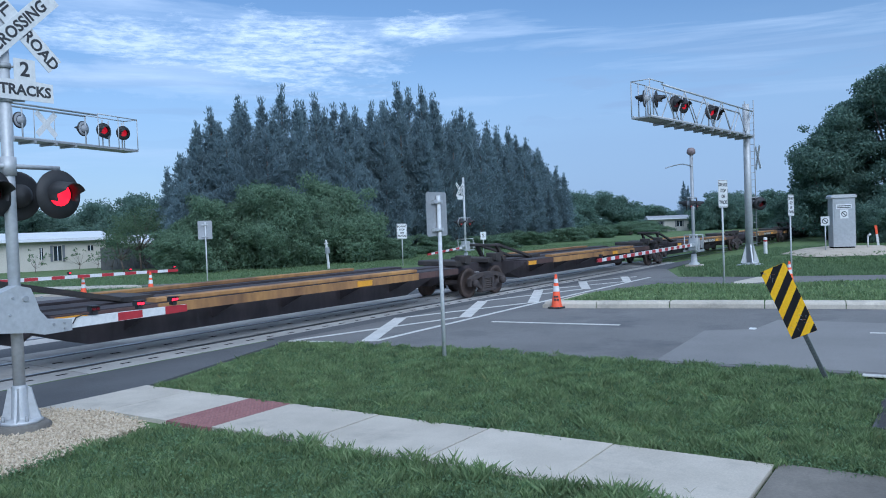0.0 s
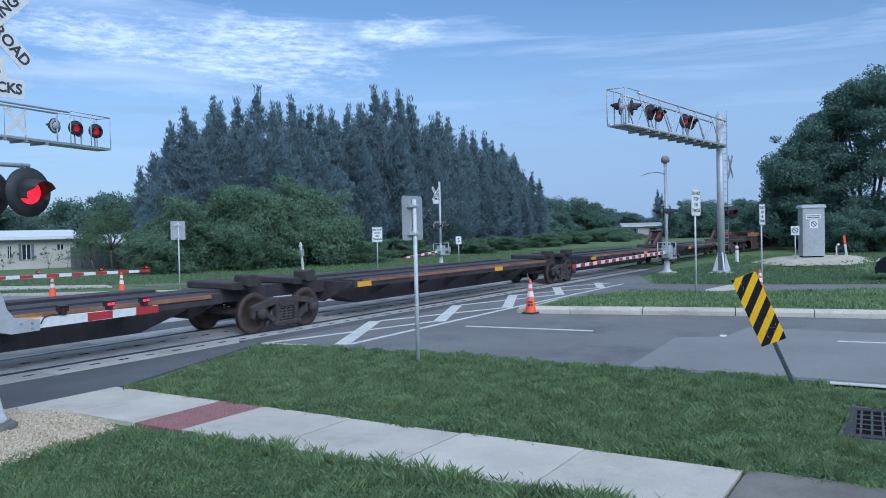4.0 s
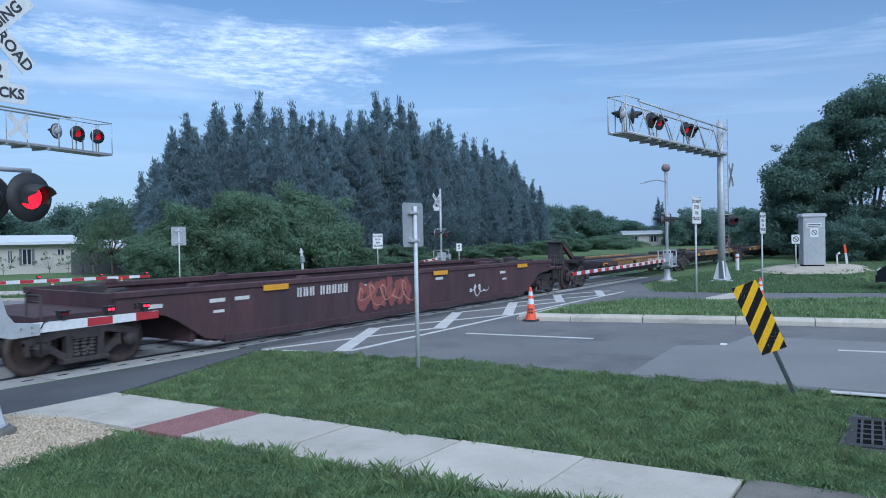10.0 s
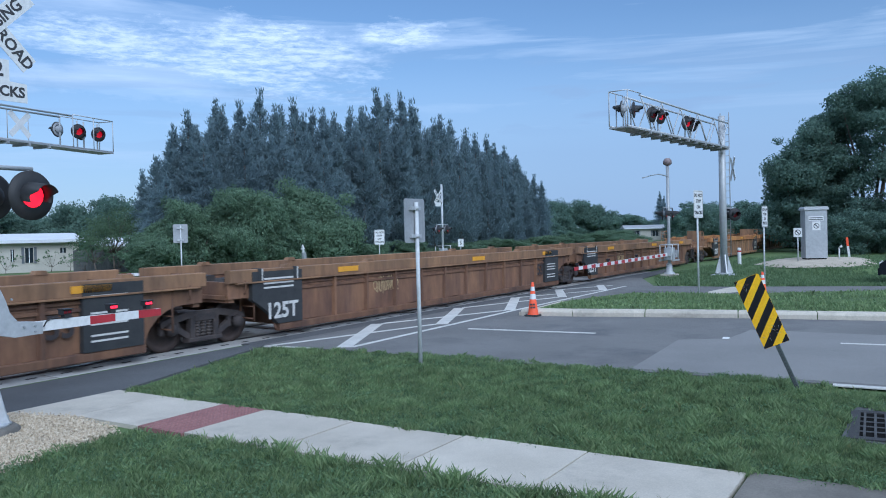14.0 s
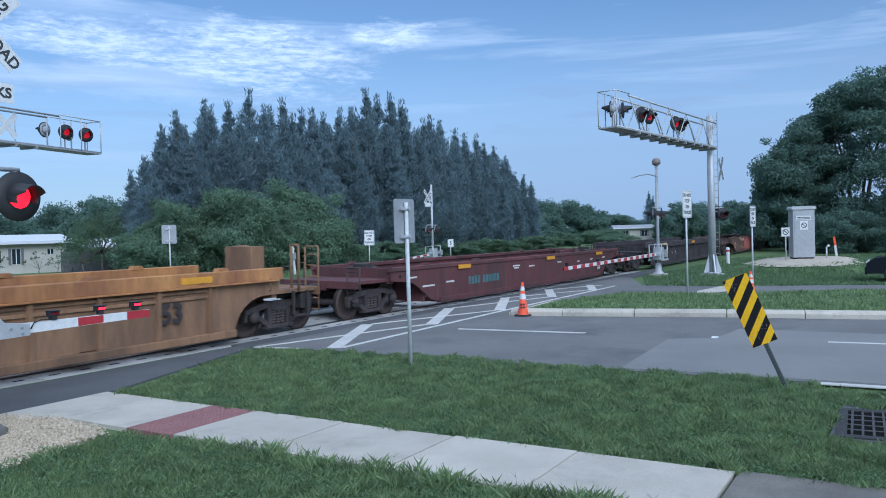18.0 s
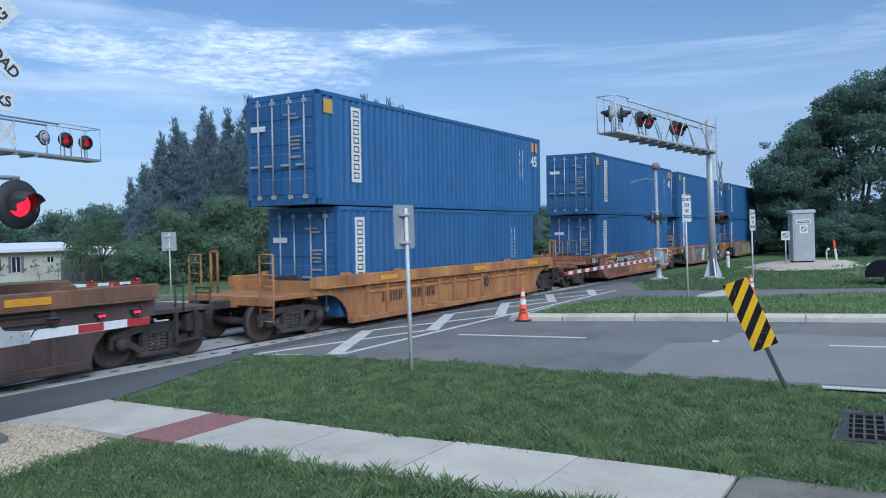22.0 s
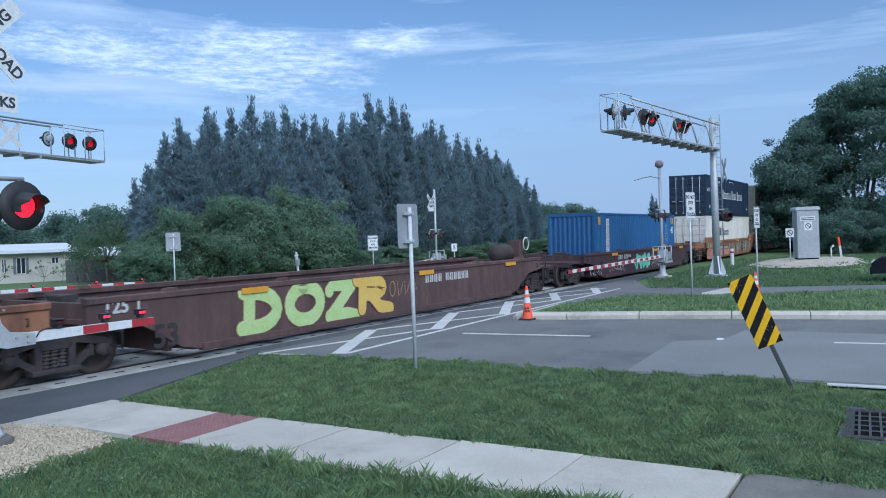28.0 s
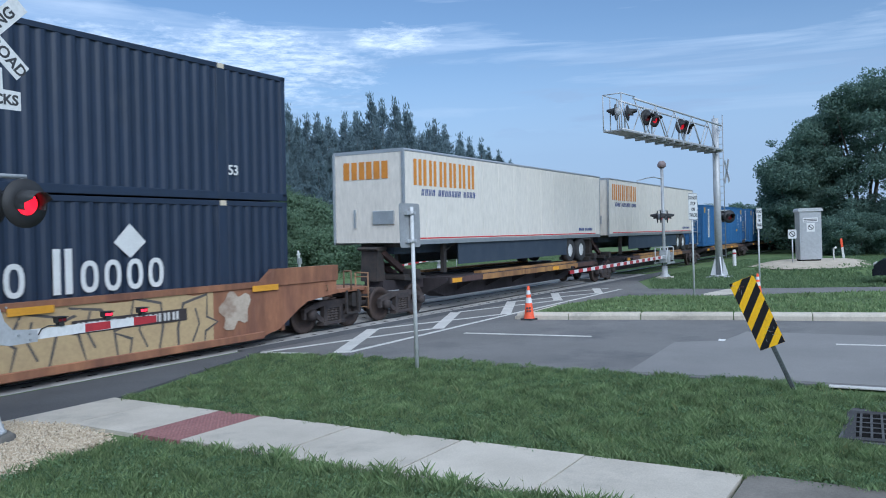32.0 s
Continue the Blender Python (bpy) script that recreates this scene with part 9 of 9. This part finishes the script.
verge = [(7.47, -6), (7.47, 1.5), (7.42, 6), (7.45, 10.2), (9.5, 10.85), (11.8, 11.6), (12.0, 9.9), (12.3, 8.0), (12.25, 6.2), (12.05, 4.6), (12.3, 2.9), (12.15, 1.5), (11.7, 0.9), (11.6, -6), (10.75, -6), (10.75, 0.85), (9.1, 0.85), (9.0, -6)]
near_lawn = [(2.0, -6), (6.02, -6), (6.05, 2.4), (6.05, 6.3), (6.02, 7.6), (5.95, 8.2), (3.9, 7.9), (0, 8.2), (-2, 8), (1.0, 0)]
turf("grass_verge", verge, 300000, 0.082, grass_leaf, "thick mown green grass on the verge", 3, width=0.003)
turf("grass_verge_weeds", verge, 50000, 0.055, grass_dark, "darker broad-bladed weeds in the verge", 4, width=0.008)
turf("grass_lawn", near_lawn, 300000, 0.078, grass_leaf, "lush green grass beside the pavement", 5, width=0.003)
turf("grass_lawn_weeds", near_lawn, 60000, 0.06, grass_dark, "darker broad-bladed weeds in the lawn", 6, width=0.008)
turf("grass_straw", verge, 3500, 0.085, straw, "scattered dry straw-coloured blades in the verge", 11, width=0.003)


def weeds(name, poly, clumps, per, size, leaf, label, seed):
    """Clumps of small broad leaves that stand a hand's width over the ground."""
    q = np.random.default_rng(seed)
    P = np.array(poly)
    c = q.uniform(P.min(0), P.max(0), (clumps * 6, 2))
    c = c[inside(poly, c[:, 0], c[:, 1])]
    thick = 0.5 + 0.5 * np.sin(c[:, 0] * 1.9 + 1.3 * np.sin(c[:, 1] * 1.1)) * np.sin(c[:, 1] * 1.6 + 0.7)
    c = c[q.random(len(c)) < np.clip(thick * 1.6 - 0.2, 0.08, 1)][:clumps]
    n = len(c) * per
    r = size * q.uniform(0.5, 1.2, len(c))
    d = q.normal(size=(n, 2)) * np.repeat(r, per)[:, None] * 0.7
    z = -0.03 + np.repeat(r, per) * q.uniform(0.2, 1.0, n) * 0.75
    pts = np.concatenate([np.repeat(c, per, 0) + d, z[:, None]], 1)
    nn = unit(np.concatenate([d * 4, np.full((n, 1), 0.7)], 1) + 0.45 * q.normal(size=(n, 3)))
    return tagged(new(name, soup(name, leaves(q, pts, nn, leaf, leaf * 0.5), 4, weed_leaf)), label, "grass", kind="stuff")


weeds("weeds_lawn", near_lawn, 1500, 34, 0.11, 0.034, "low broad-leaved weeds in the lawn", 21)
weeds("weeds_verge", verge, 1100, 26, 0.10, 0.034, "low broad-leaved weeds in the verge", 22)
weeds("weeds_edge", [(7.44, -2.0), (7.44, 8.5), (7.75, 8.5), (7.85, -2.0)], 330, 24, 0.10, 0.03, "dark broad-leaved weeds along the pavement edge", 23)
turf("grass_edge", [(5.78, -3.0), (6.14, -3.0), (6.14, 6.6), (5.78, 6.9)], 9000, 0.115, grass_leaf, "long grass hanging over the pavement edge", 24, width=0.0035, wob=0.06)
# seed stalks of crabgrass at the pavement edge
q = np.random.default_rng(25)
for x, y in zip(q.uniform(5.75, 6.0, 9), q.uniform(0.9, 6.4, 9)):
    hgt, lean = q.uniform(0.18, 0.30), q.uniform(-0.1, 0.1)
    st_ = Mesh().tube((0, 0, 0), (lean, 0.3 * lean, hgt), 0.0016, 0.001, 4)
    for a in q.uniform(0, 6.28, 3):
        st_.tube((lean, 0.3 * lean, hgt), (lean + 0.05 * math.cos(a), 0.3 * lean + 0.05 * math.sin(a), hgt + 0.035), 0.0016, 0.001, 4)
    tagged(part("grass_stalk", st_, straw, None, "", (x, y, -0.05)), "thin crabgrass seed stalk at the pavement edge", "grass stalk", "grass stalks")
lawn_median = [(19.62, 9.1), (19.85, 8.0), (20.3, 6.2), (20.75, 4.0), (21.3, 0.5), (22.2, -25), (30.6, -25), (28.7, 1.3), (26.4, 5.3), (26.0, 8.6), (22.5, 9.3)]
turf("grass_median", lawn_median, 36000, 0.09, grass_leaf, "mown green grass on the median", 7, z=0.08, width=0.008, wob=0.05)
turf("grass_bank", [(31.6, -6), (32.4, 2), (31.2, 6.5), (31.2, 9.2), (37.0, 11.0), (60, 11.2), (70, -6)], 80000, 0.12, grass_dark, "rough grass along the far carriageway", 8, width=0.012, rise=lambda x, y: np.interp(np.hypot((x - 44) / 6.0, (y - 4.6) / 4.4), [0, 0.45, 0.75, 1], [0.20, 0.36, 0.22, -0.05]))
turf("grass_far", [(9, 34.2), (30, 32.4), (45, 29), (80, 24), (110, 26), (70, 42), (40, 44), (20, 56), (5, 50)], 60000, 0.085, grass_dark, "mown grass beyond the tracks", 9, width=0.012)
polygon_slab("far_path", [(13.2, 54.0), (22.0, 38.9), (24.0, 34.2), (23.4, 32.9), (20.0, 37.2), (11.2, 52.6)], -0.1, 0.03, concrete, "pale concrete path across the grass", "path")
polygon_slab("median_soil", [tuple(p) for p in island], -0.1, 0.10, grass_soil, "grass covered soil of the median", "ground")
# verge soil just under the pavement's level
polygon_slab("verge_soil", verge, -0.1, -0.03, grass_soil, "soil of the verge", "ground")

q = np.random.default_rng(11)
gp = [(3.4, 7.7), (4.9, 8.0), (5.8, 8.2), (6.0, 9.3), (5.75, 10.35), (3.0, 10.4), (2.6, 8.5)]
polygon_slab("gravel_bed", gp, -0.1, 0.0, lime_gravel, "pale limestone gravel bed round the gate mast", "gravel")
c = q.uniform((2.6, 7.6), (6.15, 10.5), (30000, 2))
c = c[inside(gp, c[:, 0] + q.normal(scale=0.06, size=len(c)), c[:, 1] + q.normal(scale=0.06, size=len(c)))][:17000]
oct_v = np.array([(1, 0, 0), (0, 1, 0), (-1, 0, 0), (0, -1, 0), (0, 0, 1), (0, 0, -1)], float)
oct_f = [(0, 1, 4), (1, 2, 4), (2, 3, 4), (3, 0, 4)]
rad = q.uniform(0.007, 0.022, (len(c), 1, 1)) * q.uniform(0.6, 1.3, (len(c), 6, 3))
ang = q.uniform(0, 6.28, len(c))
rot_ = np.stack([np.stack([np.cos(ang), -np.sin(ang)], 1), np.stack([np.sin(ang), np.cos(ang)], 1)], 1)
vv = oct_v[None] * rad
vv[:, :, :2] = np.einsum("nij,nkj->nki", rot_, vv[:, :, :2])
vv += np.concatenate([c, q.uniform(0.0, 0.025, (len(c), 1))], 1)[:, None, :]
tri = np.concatenate([vv[:, f, :] for f in oct_f], 1).reshape(-1, 3)
tagged(new("gravel_stones", soup("gravel_stones", tri, 3, lime_gravel)), "loose pale limestone gravel stones", "gravel", kind="stuff")


# ---- the train runs ----
def motions():
    for ob, s, *rest in MOVERS:
        z, y = (rest + [0.0, 0.0])[:2]
        walk(ob, [(t, pose(s - SPEED * t, TRACK_Y, 0, CANT) @ pose(0, y, z)) for t in (0, 4, 8, 12, 16, 20, 24, 28, 32)])


motions()
